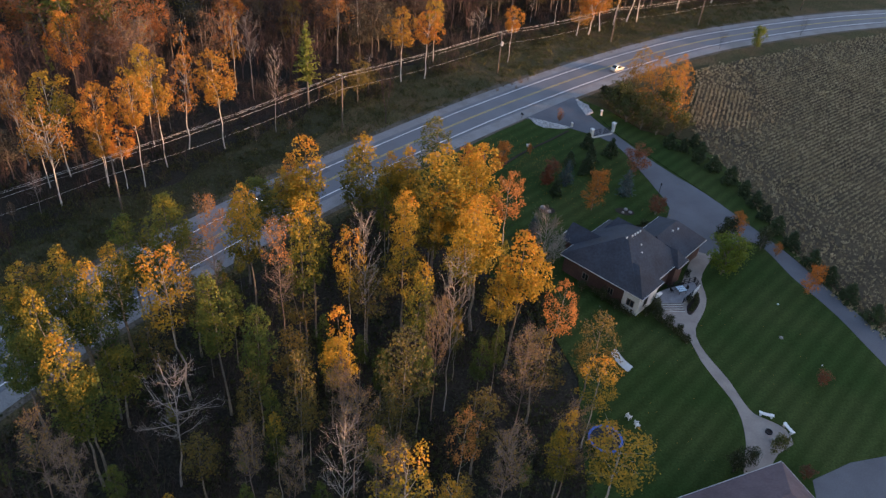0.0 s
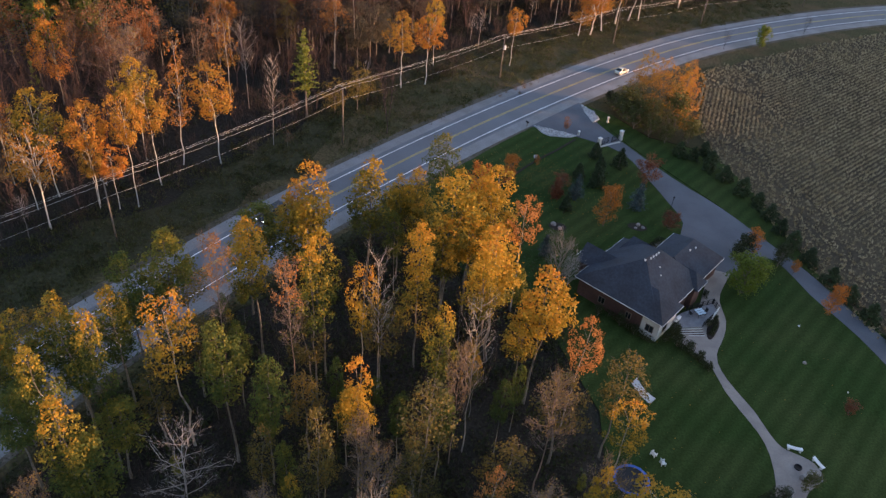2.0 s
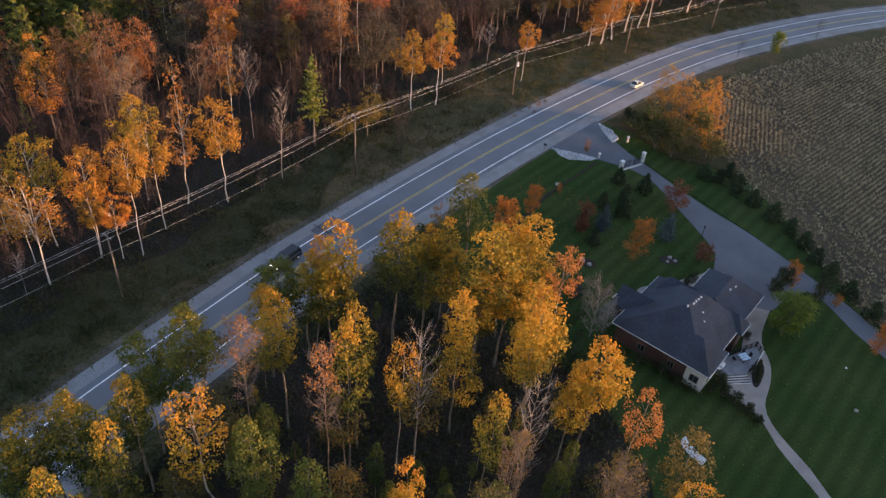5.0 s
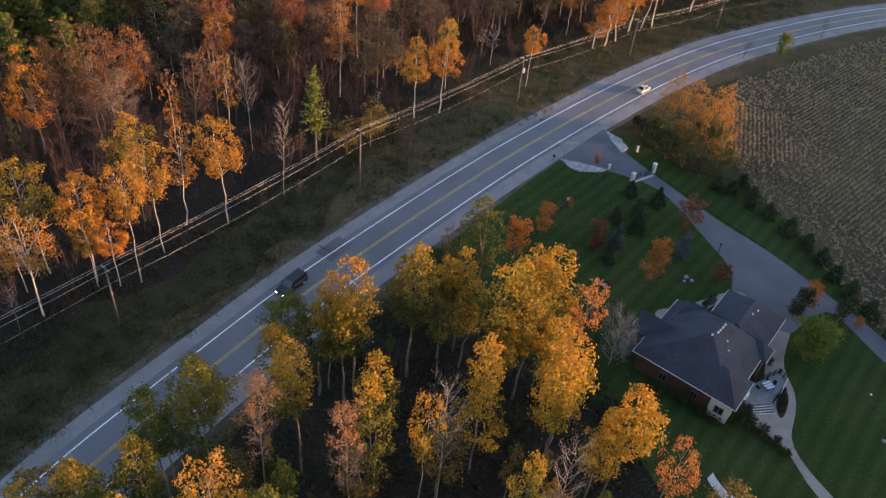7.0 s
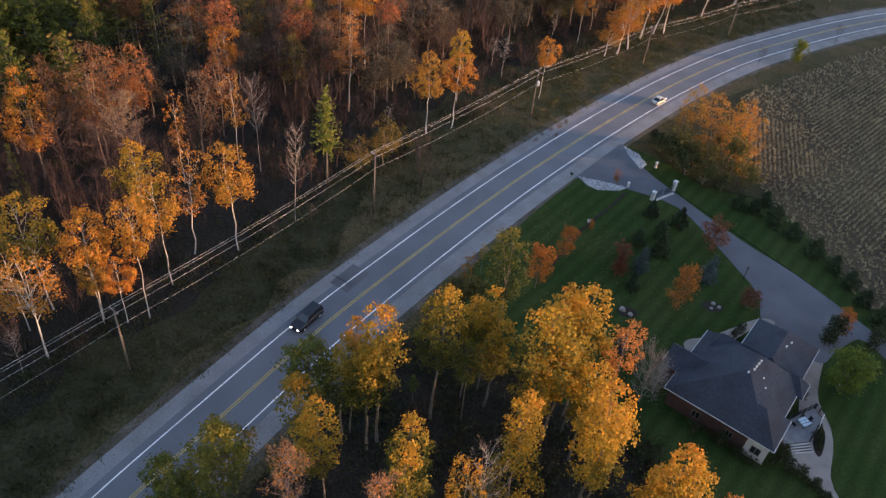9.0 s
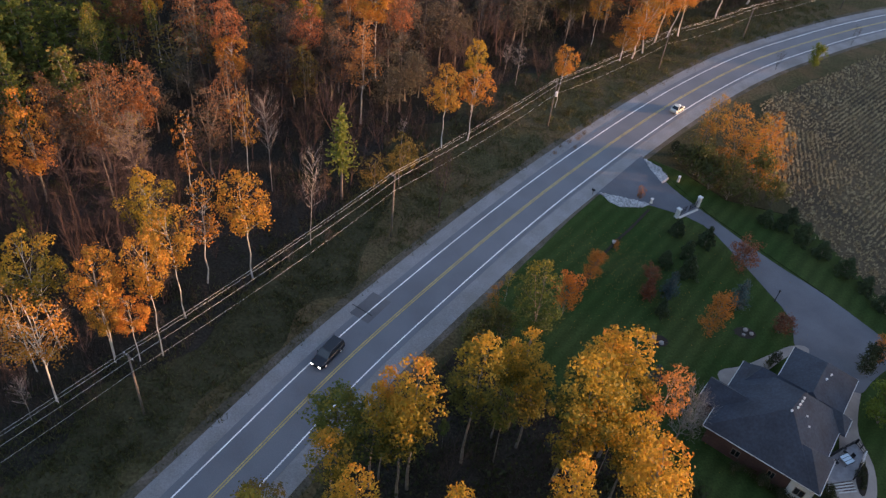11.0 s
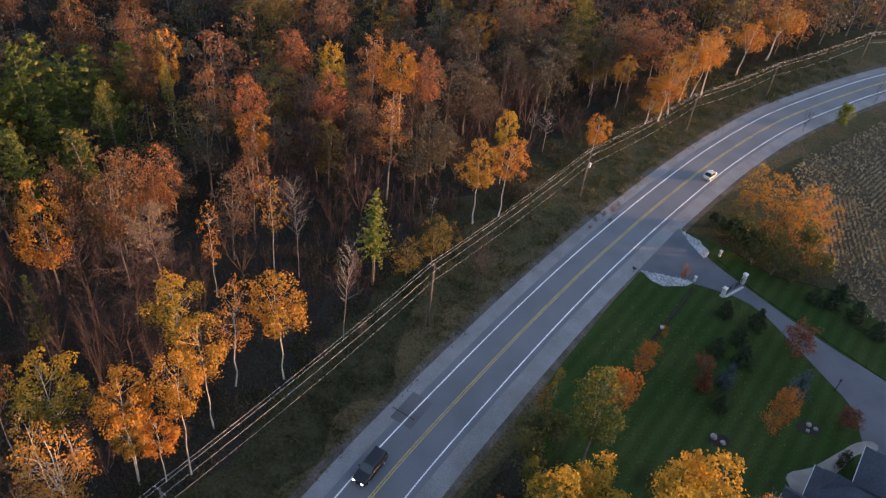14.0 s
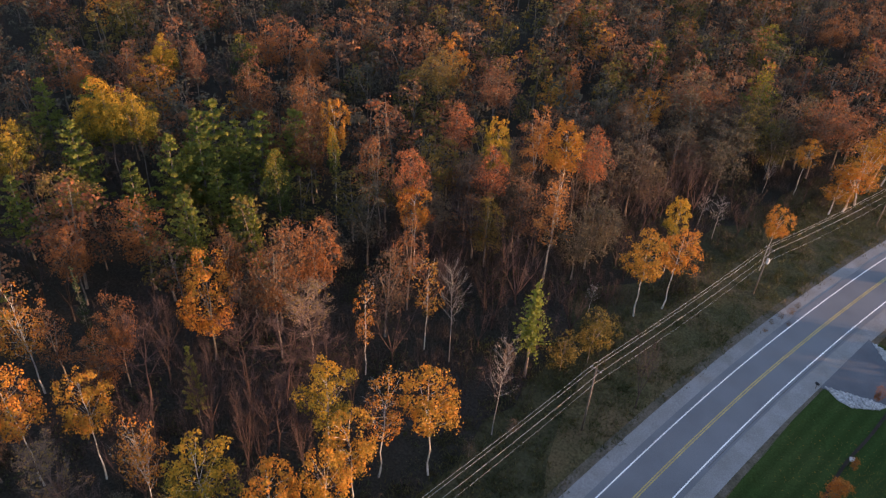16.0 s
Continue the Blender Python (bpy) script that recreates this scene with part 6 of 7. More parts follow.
garden("field_edge_tree", "olive_bush", [(34.0, 40.5, 6.0), (38.6, 37.2, 5.5), (43.5, 36.2, 8.0, 3.8), (46.6, 33.4, 5.0)], "tall olive-green bush under the field-corner trees", "tree", "trees at the field corner", 0.9)
plant("bare", [(67.4, 91.8, 6.0), (96.7, 113.5, 6.0)], "roadside saplings", 0.9)
plant("maple", [(19.2, 28.3, 5.0)], "roadside saplings", 0.75)
plant("pink_shrub", [(14.8, -22.2, 9.0, 3.7), (17.0, -20.6, 5.0, 2.4)], "garden bare trees", 1.0)
garden("shrub", "olive_bush", [(35.0, 36.5, 4.2), (38.0, 34.0, 3.8), (33.2, 41.0, 4.2), (36.8, 40.2, 4.6), (41.2, 32.2, 3.0), (31.5, 44.5, 3.2)], "dense dull green shrub under the trees", "shrub", "shrubs at the field corner", 1.4)
plant("sparse", [(-7.0, 0.5, 6.5)], "roadside saplings", 0.9)
garden("roadside_tree", "hedge_tree", [(-9.0, -3.6, 8.0)], "bushy roadside tree with olive and orange leaves", "tree", "roadside bushes", 0.8)
garden("roadside_bush", "olive_bush", [(-11.2, -7.4, 5.0), (-8.0, -7.0, 4.5), (-12.5, -12.0, 5.5)], "dense olive-green bush between road and lawn", "bush", "roadside bushes", 1.0)


# ---- cars ----
def car(name, m, length, width, height, hood, paint, label, tall):
    """A parked-looking car: body with lofted cabin, glass, wheels and lamps."""
    root = thing(name, m, label, "car")
    L, W = length / 2, width / 2
    belt = 0.62 * height if not tall else 0.6 * height

    def loft(rings):
        mb = Mesh()
        n = len(rings[0])
        for ring in rings:
            mb.v += [tuple(p) for p in ring]
        for k in range(len(rings) - 1):
            for j in range(n):
                mb.f.append((k * n + j, k * n + (j + 1) % n, (k + 1) * n + (j + 1) % n, (k + 1) * n + j))
        mb.f.append(tuple(range(n))[::-1])
        mb.f.append(tuple(range((len(rings) - 1) * n, len(rings) * n)))
        return mb

    def ring(x, w, z0, z1, tuck):
        return [(x, -w, z0 + 0.1), (x, -w, z1 - 0.1), (x, -w + tuck, z1), (x, w - tuck, z1), (x, w, z1 - 0.1), (x, w, z0 + 0.1), (x, w - 0.15, z0), (x, -w + 0.15, z0)]

    body = loft([ring(-L, W * 0.86, 0.42, belt * 0.86, 0.1), ring(-L + 0.12, W * 0.96, 0.28, belt * 0.98, 0.1), ring(-L * 0.4, W, 0.24, belt, 0.08), ring(L - hood - 0.2, W, 0.24, belt, 0.08), ring(L - 0.35, W * 0.95, 0.26, belt * 0.86, 0.12), ring(L - 0.05, W * 0.85, 0.36, belt * 0.74, 0.15), ring(L, W * 0.8, 0.42, belt * 0.64, 0.12)])
    shell = part("body", body, paint, root)
    c0, c1 = -L + (0.18 if tall else 0.5), L - hood
    cab = Mesh()
    bottom = [(c0, -W * 0.93), (c1, -W * 0.93), (c1, W * 0.93), (c0, W * 0.93)]
    tr = [(c0 + (0.18 if tall else 0.65), -W * 0.76), (c1 - 0.75, -W * 0.76), (c1 - 0.75, W * 0.76), (c0 + (0.18 if tall else 0.65), W * 0.76)]
    cab.add([(x, y, belt - 0.02) for x, y in bottom] + [(x, y, height - 0.04) for x, y in tr], [(4, 5, 6, 7), (0, 1, 5, 4), (1, 2, 6, 5), (2, 3, 7, 6), (3, 0, 4, 7)])
    part("cabin_glass", cab, M_CAR_GLASS, root, "dark car windows")
    top = Mesh()
    top.add([(x, y, height - 0.035) for x, y in tr] + [(x * 0.985, y * 0.94, height) for x, y in tr], [(4, 5, 6, 7), (0, 1, 5, 4), (1, 2, 6, 5), (2, 3, 7, 6), (3, 0, 4, 7)])
    part("roof", top, paint, root)
    for (bx, by), (tx, ty) in zip(bottom, tr):
        pl = Mesh()
        pl.tube((bx, by, belt - 0.02), (tx, ty, height - 0.02), 0.06, 0.05, 5)
        part("roof_pillar", pl, paint, root)
    for sx in (-1, 1):
        for sy in (-1, 1):
            x, y = sx * L * 0.62, sy * (W - 0.1)
            ty = Mesh()
            ty.tube((x, y - 0.11, 0.34), (x, y + 0.11, 0.34), 0.34, 0.34, 14, True)
            wheel = part("wheel", ty, M_TYRE, root, "black tyre")
            rim = Mesh()
            rim.tube((x, y + sy * 0.112 - 0.005, 0.34), (x, y + sy * 0.112 + 0.005, 0.34), 0.2, 0.2, 10, True)
            part("rim", rim, M_TRIM, wheel, "silver rim")
    for sy in (-1, 1):
        hl = Mesh()
        hl.box(L - 0.12, sy * W * 0.62 - 0.17, belt * 0.58, L + 0.02, sy * W * 0.62 + 0.17, belt * 0.72)
        part("headlight", hl, M_HEADLIGHT, root, "lit white headlight")
        tl = Mesh()
        tl.box(-L - 0.015, sy * W * 0.68 - 0.12, belt * 0.66, -L + 0.1, sy * W * 0.68 + 0.12, belt * 0.86)
        part("tail_light", tl, M_TAIL, root, "red tail light")
        mi = Mesh()
        mi.box(c1 - 0.45, sy * (W + 0.02), belt, c1 - 0.3, sy * (W + 0.2), belt + 0.16)
        part("mirror", mi, paint, root)
    return root


car("car", pose(35.5, 65.3, gz(35.5, 65.3) + 0.11, 0, 2.4, 48), 4.2, 1.75, 1.5, 1.15, M_CAR_CREAM, "small cream-white hatchback driving along the road", False)
car("car", pose(-32.4, -13.6, gz(-32.4, -13.6) + 0.11, 0, 0, 239), 5.4, 2.0, 1.9, 1.5, M_CAR_BLACK, "black sport utility vehicle driving along the road", True)

# road repairs
for (x, y), yaw, lx, ly in (((-27.3, -3.6), 57, 5.6, 3.3),):
    mb = Mesh()
    m = pose(x, y, gz(x, y) + 0.114, 0, 0, yaw)
    c = [Vector((sx * lx / 2, sy * ly / 2)) for sx, sy in ((-1, -1), (1, -1), (1, 1), (-1, 1))]
    c = [Vector((x, y)) + Vector((p.x * math.cos(radians(yaw)) - p.y * math.sin(radians(yaw)), p.x * math.sin(radians(yaw)) + p.y * math.cos(radians(yaw)))) for p in c]
    mb.add([(p.x, p.y, gz(p.x, p.y) + 0.1125) for p in c] + [(p.x, p.y, gz(p.x, p.y) + 0.09) for p in c], [(0, 1, 2, 3), (0, 4, 5, 1), (1, 5, 6, 2), (2, 6, 7, 3), (3, 7, 4, 0)])
    solid("road_patch", mb, M_PATCH, "darker rectangular asphalt repair patch", "road patch")
mb = Mesh()
d = Vector((0.84, -0.54))
for k in range(8):
    p, q = Vector((-30.0, -3.3)) + d * k * 0.45, Vector((-30.0, -3.3)) + d * (k + 1) * 0.45
    s = Vector((0.54, 0.84)) * 0.07
    mb.add([(w.x, w.y, gz(w.x, w.y) + 0.122) for w in (p - s, q - s, q + s, p + s)], [(0, 1, 2, 3)])
solid("road_crack", mb, M_DARK_METAL, "black tarred crack across the lane", "road crack")
SEAL = [p for p in ROAD if -12 < p.x < 20]
solid("road_seam", strip(SEAL, 3.85, 4.0, 0.116, 0.004), M_PATCH, "dark tarred seam beside the edge line", "road seam")

# ---- woods behind the edge ----
def road_side(x, y):
    """Signed distance to the road's centre line, to the right positive."""
    best, sgn = 1e9, 1
    p = Vector((x, y))
    for a, b in zip(ROAD[:-3:3], ROAD[3::3]):
        d = b - a
        t = max(0, min(1, (p - a).dot(d) / d.length_squared))
        q = p - (a + d * t)
        if q.length < best:
            best, sgn = q.length, 1 if d.x * q.y - d.y * q.x < 0 else -1
    return best * sgn


TAKEN = {}


def free_spot(x, y, gap):
    """Whether no tree stands nearer than gap; takes the spot if so."""
    c = (int(x // 6), int(y // 6))
    for i in (-1, 0, 1):
        for j in (-1, 0, 1):
            for px, py in TAKEN.get((c[0] + i, c[1] + j), ()):
                if (px - x) ** 2 + (py - y) ** 2 < gap * gap:
                    return False
    TAKEN.setdefault(c, []).append((x, y))
    return True


for ob in list(scene.objects):
    if ob.get("category") == "tree":
        free_spot(ob.location.x, ob.location.y, 0.0)


NEAR_MIX = (("vase", 0.30), ("oak", 0.60), ("rust", 0.86), ("pink_bare", 0.90), ("maple", 0.97), ("edge_amber", 1.0))
FAR_MIX = (("vase", 0.17), ("oak", 0.38), ("rust", 0.58), ("olive_maple", 0.70), ("maple", 0.82), ("red_maple", 0.91), ("edge_amber", 1.0))


def pick_kind(rng, x, y, mix):
    """Kinds come in patches: pines in a stand to the west, reddish maples beyond."""
    a = noise.noise(Vector((x * 0.018, y * 0.018, 3.0)))
    pine = math.exp(-((x + 98) ** 2 + (y - 44) ** 2) / 500)
    if rng.random() < 0.3 * pine:
        return "pine"
    u = rng.random() + 0.25 * a
    for kind, upto in mix:
        if u < upto:
            return kind
    return "rust"


WOODS = "trees of the woods"
rng = random.Random(11)
placed = 0
while placed < 185:
    x, y = rng.uniform(-112, 30), rng.uniform(-40, 110)
    side = road_side(x, y)
    if not -62 < side < -22.5 or (side > -34 and rng.random() < 0.62) or not free_spot(x, y, 3.3):
        continue
    if x < -42 and y < 36 and rng.random() < 0.4:
        continue
    kind = rng.choice(["bare", "vase", "bare", "pale_bare", "vase"]) if side > -34 else pick_kind(rng, x, y, NEAR_MIX)
    if side > -56 and kind in ("rust", "oak", "maple", "edge_amber") and rng.random() < (0.85 if y < 48 else 0.3):
        kind = rng.choice(["vase", "bare", "branchy_bare"])
    tall = rng.uniform(5, 9) if side > -34 else rng.uniform(9, 14) if kind in ("bare", "vase") else rng.uniform(11, 17)
    tree(LABELS_NAME[kind], kind, placed, x, y, tall, rng.uniform(1.05, 1.5), None, LABELS[kind], WOODS)
    placed += 1

for n, (x, y, h) in enumerate(((8.6, 46.5, 1.6), (10.5, 48.0, 1.9), (6.8, 44.6, 1.3), (12.4, 50.6, 1.5), (9.8, 45.2, 1.1), (5.2, 42.2, 1.2))):
    tree("verge_shrub", "rust", n, x, y, h, 1.7, None, "low reddish-brown brush on the grass verge", "verge brush", "shrub")

# reddish brush along the foot of the woods
placed = 0
while placed < 46:
    x, y = rng.uniform(-84, -30), rng.uniform(-44, 22)
    if not -33 < road_side(x, y) < -17 or not free_spot(x, y, 2.2):
        continue
    kind = rng.choice(["bare", "vase", "rust"])
    tree("woodland_shrub", kind, placed, x, y, rng.uniform(3, 6.5), rng.uniform(0.9, 1.3), None, "reddish-brown brush at the foot of the woods", "brush along the woods", "shrub")
    placed += 1

# saplings and bare trees among the grove
placed = 0
while placed < 48:
    x, y = rng.uniform(-46, 20), rng.uniform(-92, -10)
    if road_side(x, y) < 9.5 or x > 12 - 0.15 * (y + 30) or (x > -2 and y > -22) or not free_spot(x, y, 2.6):
        continue
    kind = rng.choice(["bare", "bare", "bare", "green", "green"])
    tree(LABELS_NAME[kind], kind, placed, x, y, rng.uniform(4, 8.5), rng.uniform(0.75, 1.05), None, LABELS[kind], GROVE)
    placed += 1


for _ in range(900):
    x, y = rng.uniform(-46, 20), rng.uniform(-92, -10)
    if placed == 110 or road_side(x, y) < 9.5 or x > 12 - 0.15 * (y + 30) or (x > -2 and y > -22) or not free_spot(x, y, 1.6):
        continue
    tree("bare_sapling", "bare", placed, x, y, rng.uniform(2.5, 5.5), rng.uniform(0.8, 1.2), None, "leafless brown sapling on the dark grove floor", "saplings of the grove")
    placed += 1
placed = 0
while placed < 32:
    x, y = rng.uniform(-44, 8), rng.uniform(-86, -28)
    if road_side(x, y) < 10.5 or x > 10 - 0.15 * (y + 30) or (x < -26 and y < -56) or not free_spot(x, y, 2.8):
        continue
    kind = rng.choice(["green", "green", "turning", "olive_sparse"])
    tree(LABELS_NAME[kind], kind, placed, x, y, rng.uniform(11, 16), rng.uniform(0.65, 0.95), None, LABELS[kind], GROVE)
    placed += 1


placed = 0
while placed < 26:
    x, y = rng.uniform(-46, -10), rng.uniform(-92, -54)
    if road_side(x, y) < 9.5 or not free_spot(x, y, 2.4):
        continue
    kind = rng.choice(["bare", "bare", "green"])
    tree(LABELS_NAME[kind], kind, placed, x, y, rng.uniform(7, 12), rng.uniform(0.8, 1.1), None, LABELS[kind], GROVE)
    placed += 1


def arrays(mb):
    tris = []
    for f in mb.f:
        tris += [(f[0], f[k], f[k + 1]) for k in range(1, len(f) - 1)]
    return np.array(mb.v, dtype=np.float32), np.array(tris, dtype=np.int32)


def joined(name, pieces, material, label, category):
    """One mesh out of many placed copies (vertices, triangles)."""
    vs, fs, n = [], [], 0
    for v, f in pieces:
        vs.append(v)
        fs.append(f + n)
        n += len(v)
    vs, fs = np.concatenate(vs), np.concatenate(fs)
    me = bpy.data.meshes.new(name)
    me.vertices.add(len(vs))
    me.vertices.foreach_set("co", vs.ravel())
    me.loops.add(3 * len(fs))
    me.loops.foreach_set("vertex_index", fs.ravel())
    me.polygons.add(len(fs))
    me.polygons.foreach_set("loop_start", np.arange(0, 3 * len(fs), 3))
    me.polygons.foreach_set("loop_total", np.full(len(fs), 3))
    me.materials.append(material)
    me.update(calc_edges=True)
    return tagged(new(name, me), label, category, "", "stuff")


def stamp(va, x, y, z, s, wide, yaw):
    c, k = math.cos(yaw), math.sin(yaw)
    m = np.array([[c * s * wide, k * s * wide, 0], [-k * s * wide, c * s * wide, 0], [0, 0, s]], dtype=np.float32)
    return va @ m + np.array([x, y, z], dtype=np.float32)


FAR_KINDS = {
    "vase": (vase(M_TWIG, stems=5, side=6, twigs=3, width=0.07, spread=3.4), 13),
    "rust": (crowned(M_LEAF_RUST, M_BARK_GREY, height=15, radius=4.2, crown=0.28, clumps=36, per=13, size=0.44, form="egg", puff=0.27, stray=0.1, leaders=3, wild=0.35), 14),
    "oak": (crowned(M_LEAF_OAK, M_BARK_GREY, height=15, radius=4.6, crown=0.28, clumps=36, per=12, size=0.46, form="egg", puff=0.26, stray=0.1, leaders=3, wild=0.35), 14),
    "maple": (crowned(M_LEAF_MAPLE, M_BARK_GREY, height=15, radius=4.2, crown=0.28, clumps=36, per=13, size=0.44, form="fan", puff=0.26, stray=0.12, leaders=3, wild=0.4), 15),
    "edge_amber": (crowned(M_LEAF_AMBER, M_BARK_GREY, height=16, radius=3.4, clumps=36, per=16, size=0.42, form="egg", puff=0.3, stray=0.1, leaders=2, wild=0.4), 14),
    "olive_maple": (crowned(M_LEAF_OLIVE_GOLD, M_BARK_GREY, height=15, radius=4.0, crown=0.28, clumps=36, per=14, size=0.44, form="egg", puff=0.28, stray=0.1, leaders=2, wild=0.4), 14),
    "red_maple": (crowned(M_LEAF_FLAME, M_BARK_GREY, height=15, radius=3.8, crown=0.3, clumps=36, per=15, size=0.42, form="egg", puff=0.28, stray=0.12, leaders=3, wild=0.4), 16),
    "pine": (plumed(M_NEEDLE_PINE, height=17, whorls=8, per=28, size=0.45), 17),
}
far = {}
for kind, (build, _) in FAR_KINDS.items():
    far[kind] = [build(random.Random(f"far{kind}{n}")) for n in range(4)]
    far[kind] = [(h, arrays(w), wm, arrays(lv) if lv else None, lm) for h, w, wm, lv, lm, _ in far[kind]]
heaps, mats_of = {}, {}
rng = random.Random(23)
count = 0
tries = 0
while count < 1500 and tries < 40000:
    tries += 1
    x, y = rng.uniform(-215, 130), rng.uniform(-70, 300)
    side = road_side(x, y)
    if side > -24 or (-62 < side and -112 < x < 30 and -40 < y < 110) or not free_spot(x, y, 3.6):
        continue
    if x + 0.9 * y < -175:
        continue
    kind = pick_kind(rng, x, y, FAR_MIX)
    h0, w, wm, lv, lm = rng.choice(far[kind])
    s = FAR_KINDS[kind][1] * rng.uniform(0.75, 1.25) / h0
    wide, yaw = rng.uniform(1.1, 1.6), rng.uniform(0, 6.28)
    count += 1
    if x + 0.9 * y < -118 or y > 240 + 0.25 * x:
        continue
    for tagname, arr, material in ((kind + "_wood", w, wm), (kind + "_leaves", lv, lm)):
        if arr is not None:
            heaps.setdefault(tagname, []).append((stamp(arr[0], x, y, gz(x, y) - 0.05, s, wide, yaw), arr[1]))
            mats_of[tagname] = material
for tagname, pieces in heaps.items():
    joined("distant_woods", pieces, mats_of[tagname], "distant autumn woodland of many " + ("leafy crowns" if "leaves" in tagname else "trunks and twigs"), "woods")


# ---- undergrowth ----
def tuft(rng, leaves, h, spread, size):
    mb = Mesh()
    for _ in range(leaves):
        p = Vector((rng.gauss(0, spread), rng.gauss(0, spread), abs(rng.gauss(0, h * 0.5))))
        mb.leaf(p, size * rng.uniform(0.6, 1.3), rng)
    return arrays(mb)


def blades(rng, n, h, spread, w=0.06):
    mb = Mesh()
    for _ in range(n):
        a = Vector((rng.gauss(0, spread), rng.gauss(0, spread), 0))
        e = Vector((rng.gauss(0, 0.35), rng.gauss(0, 0.35), 1)) * h * rng.uniform(0.5, 1.2)
        s = Vector((rng.gauss(0, 1), rng.gauss(0, 1), 0)).normalized() * w
        mb.add([a - s, a + s, a + e], [(0, 1, 2)])
    return arrays(mb)


rng = random.Random(31)
brush = [tuft(rng, 40, 1.0, 0.8, 0.3) for _ in range(6)]
stems = [blades(rng, 50, 2.0, 1.1, 0.025) for _ in range(6)]
grass = [blades(rng, 26, 0.5, 0.5, 0.05) for _ in range(6)]
heap_b, heap_s, heap_g, heap_u = [], [], [], []
for _ in range(30000):
    x, y = rng.uniform(-115, 100), rng.uniform(-95, 160)
    side = road_side(x, y)
    clump = noise.noise(Vector((x * 0.09, y * 0.09, 7)))
    if (-60 < side < -17 or (y < 12 and -18 < side < -9)) and clump > -0.05 and len(heap_b) < 1700:
        heap_b.append((stamp(rng.choice(brush)[0], x, y, gz(x, y), rng.uniform(0.5, 1.1), 1.0, rng.uniform(0, 6)), brush[0][1]))
    if (-70 < side < -20 or (side > 8.5 and x < 15 - 0.15 * (y + 30) and y < -12)) and clump < 0.25 and len(heap_s) < 1500:
        heap_s.append((stamp(rng.choice(stems)[0], x, y, gz(x, y), rng.uniform(0.5, 1.6), 0.8, rng.uniform(0, 6)), stems[0][1]))
    if side > 9.5 and x < 15.5 - 0.15 * (y + 30) and y < -14 and len(heap_u) < 1000:
        heap_u.append((stamp(rng.choice(brush)[0], x, y, gz(x, y), rng.uniform(0.7, 2.0), 0.9, rng.uniform(0, 6)), brush[0][1]))
    if -24 < side < -7 and len(heap_g) < 3600:
        heap_g.append((stamp(rng.choice(grass)[0], x, y, gz(x, y), rng.uniform(0.5, 1.4), 1.2, rng.uniform(0, 6)), grass[0][1]))
joined("undergrowth", heap_b, M_BRUSH, "low dark green and brown brush", "undergrowth")
joined("undergrowth", heap_s, M_TWIG, "thin bare brown stems of undergrowth", "undergrowth")
joined("undergrowth", heap_u, M_BRUSH, "dark green and brown brush on the grove floor", "undergrowth")
joined("verge_grass", heap_g, M_GRASS, "rough tussocks of dull green grass", "grass")

# ---- corn stubble ----
def inside(x, y, outline):
    hit = False
    for (x0, y0), (x1, y1) in zip(outline, outline[1:] + outline[:1]):
        if (y0 > y) != (y1 > y) and x < (x1 - x0) * (y - y0) / (y1 - y0) + x0:
            hit = not hit
    return hit


rng = random.Random(41)
stubble = [blades(rng, 7, 0.5, 0.11, 0.10) for _ in range(8)]
heap = []
for dx, dy, gap, step, zone in ((0.72, 0.694, 0.98, 0.5, 0), (0.29, 0.957, 0.98, 0.45, 1), (0.5, -0.86, 1.0, 0.7, 2)):
    nx, ny = -dy, dx
    for k in range(-190, 190):
        for j in range(-260, 260):
            u, v = j * step + rng.uniform(-0.25, 0.25), k * gap + rng.uniform(-0.11, 0.11) * (10 if zone == 2 else 1)
            x, y = 95 + dx * u + nx * v, 40 + dy * u + ny * v
            if not (50 < x < 150 and -45 < y < 132):
                continue
            west = x < 67 and 41 < y < 64
            bare_end = 9 * noise.noise(Vector((x * 0.07, y * 0.07, 2)))
            edge = not west and (x < 74.5 - 0.52 * (y - 5) + bare_end and y < 36 or x < 71 + bare_end and y >= 36 or y > 74 + 0.75 * (x - 71) + bare_end)
            if zone != (1 if west else 2 if edge else 0) or rng.random() < 0.12 or not inside(x, y, FIELD):
                continue
            heap.append((stamp(rng.choice(stubble)[0], x, y, gz(x, y) + 0.05, rng.uniform(0.6, 1.3), 1.0, rng.uniform(0, 6)), stubble[0][1]))
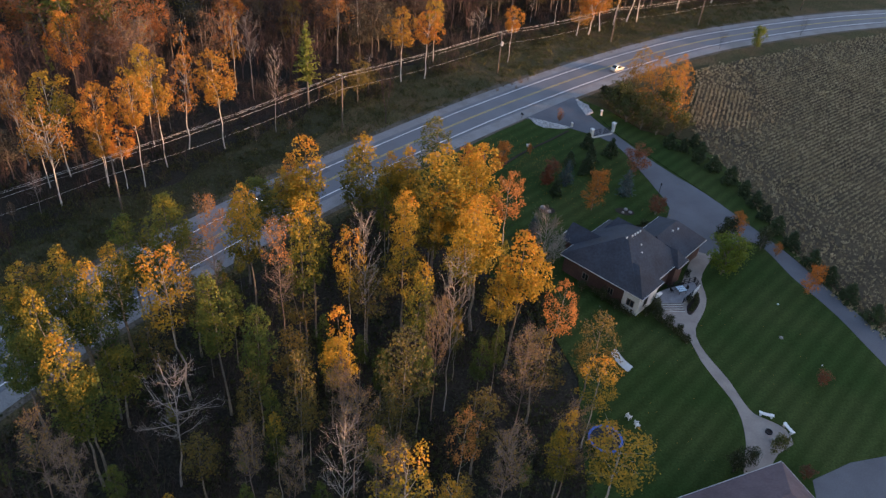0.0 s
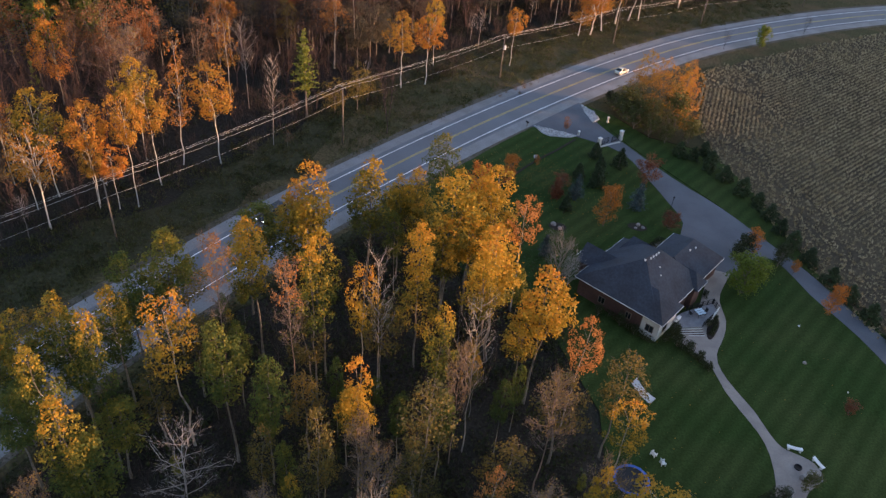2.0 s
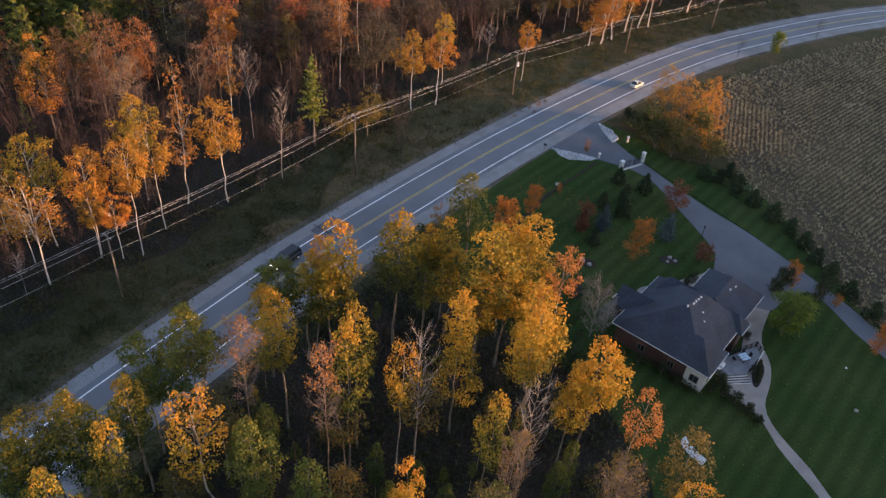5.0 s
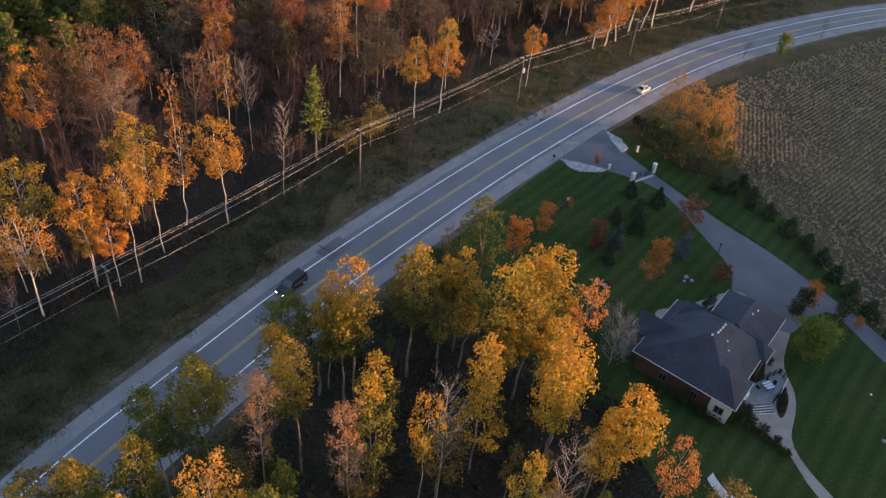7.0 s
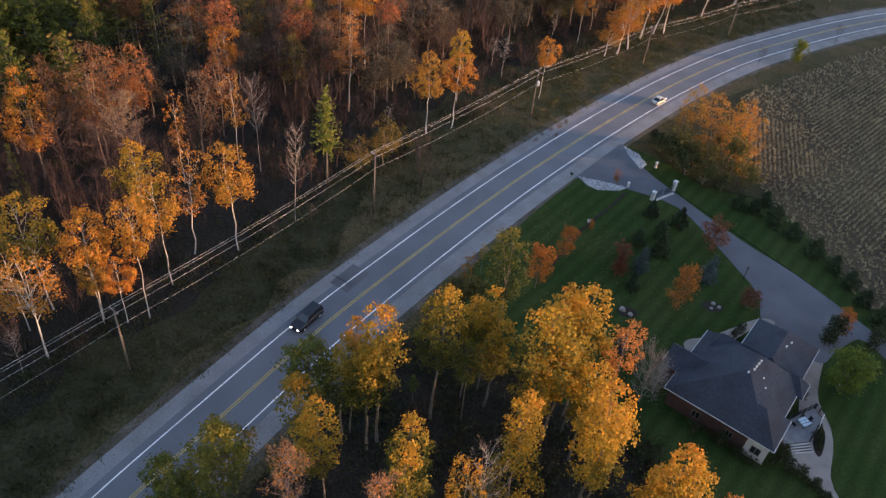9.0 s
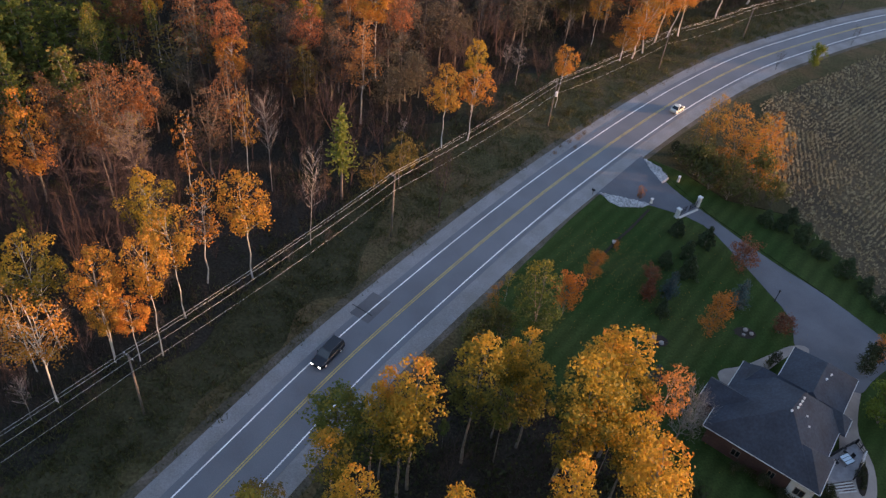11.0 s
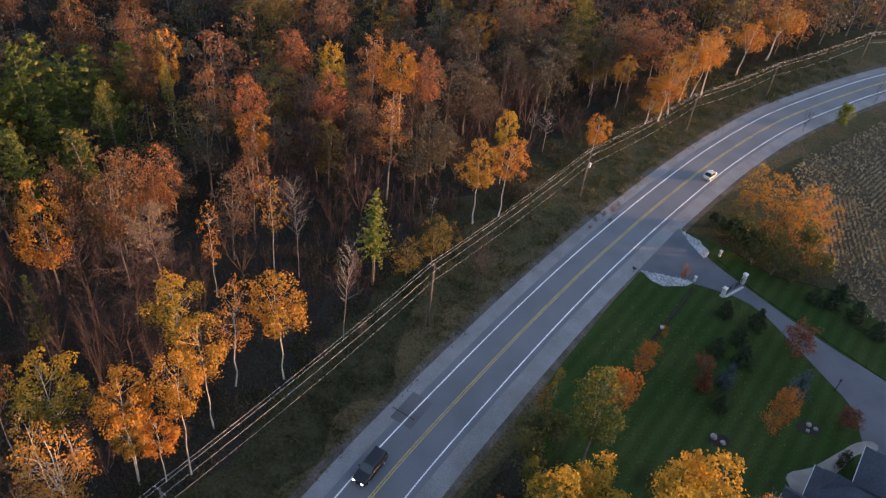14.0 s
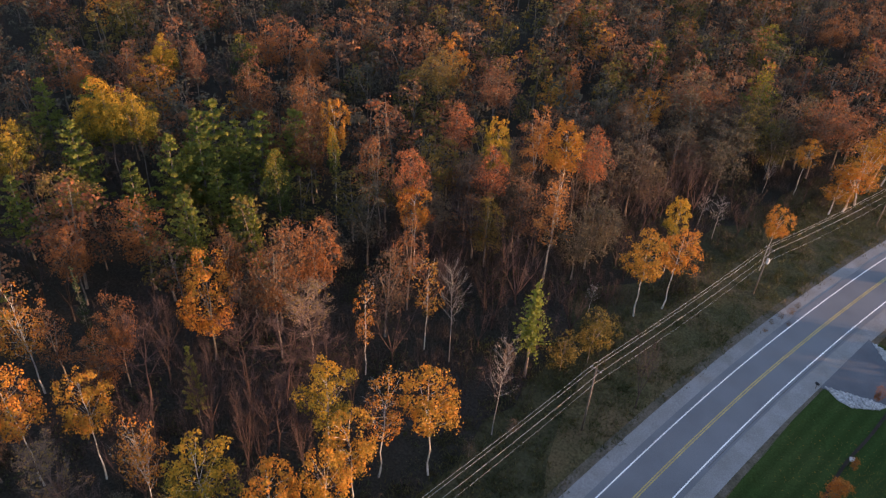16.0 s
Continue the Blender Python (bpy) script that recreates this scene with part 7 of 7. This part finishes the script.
joined("corn_stubble", heap, M_STALK, "dry pale corn stubble standing in rows", "crop")
rng = random.Random(43)
fallen = Mesh()
for _ in range(900):
    x, y = rng.uniform(-6, 60), rng.uniform(-60, 25)
    if inside(x, y, LOT) and rng.random() < 0.9 - 0.012 * max(0, x):
        fallen.leaf((x, y, gz(x, y) + 0.09), rng.uniform(0.1, 0.2), rng)
for _ in range(1500):
    x, y = rng.gauss(14, 5.5), rng.gauss(11, 5.5)
    if inside(x, y, LOT):
        fallen.leaf((x, y, gz(x, y) + 0.075), rng.uniform(0.07, 0.15), rng)
tagged(new("fallen_leaves", fallen.mesh("fallen_leaves", M_LEAF_AMBER)), "scattered fallen orange leaves on the lawn", "leaves", "", "stuff")

# unseen wooded rise, added toward the low sun to shade the ground and lower trunks
ridge = Mesh()
rng = random.Random(3)
right = Vector((-SUN_FROM.y, SUN_FROM.x))
for k in range(-120, 121):
    c = Vector((SUN_FROM.x, SUN_FROM.y)) * 330 + right * (k * 4.5)
    for row in range(2):
        q = c + Vector((SUN_FROM.x, SUN_FROM.y)) * row * 8 + Vector((rng.uniform(-3, 3), rng.uniform(-3, 3)))
        # Raised and lowered along its length to choose which trees catch sun.
        taller = 1 / (1 + math.exp((q.y + 48) / 5))
        dip = 1 / (1 + math.exp(-(q.y - 42) / 4))
        top = (SUN_BLOCK_H + 12 * taller - 13 * dip) * rng.uniform(0.95, 1.0) + gz(q.x, q.y)
        base = gz(q.x, q.y) - 1
        ring = [(math.cos(a * 1.0472), math.sin(a * 1.0472)) for a in range(6)]
        levels = ((0.0, 4.5), (0.3, 6.8), (0.65, 6.4), (0.92, 4.2), (1.0, 0.6))
        vs = [(q.x + cx * r * rng.uniform(0.85, 1.1), q.y + cy * r * rng.uniform(0.85, 1.1), base + (top - base) * lev) for lev, r in levels for cx, cy in ring]
        ridge.add(vs, [(6 * l + a, 6 * l + (a + 1) % 6, 6 * l + 6 + (a + 1) % 6, 6 * l + 6 + a) for l in range(4) for a in range(6)])
tagged(new("far_treeline", ridge.mesh("far_treeline", M_BRUSH)), "unseen line of trees added to block the low sun", "woods", "", "stuff")
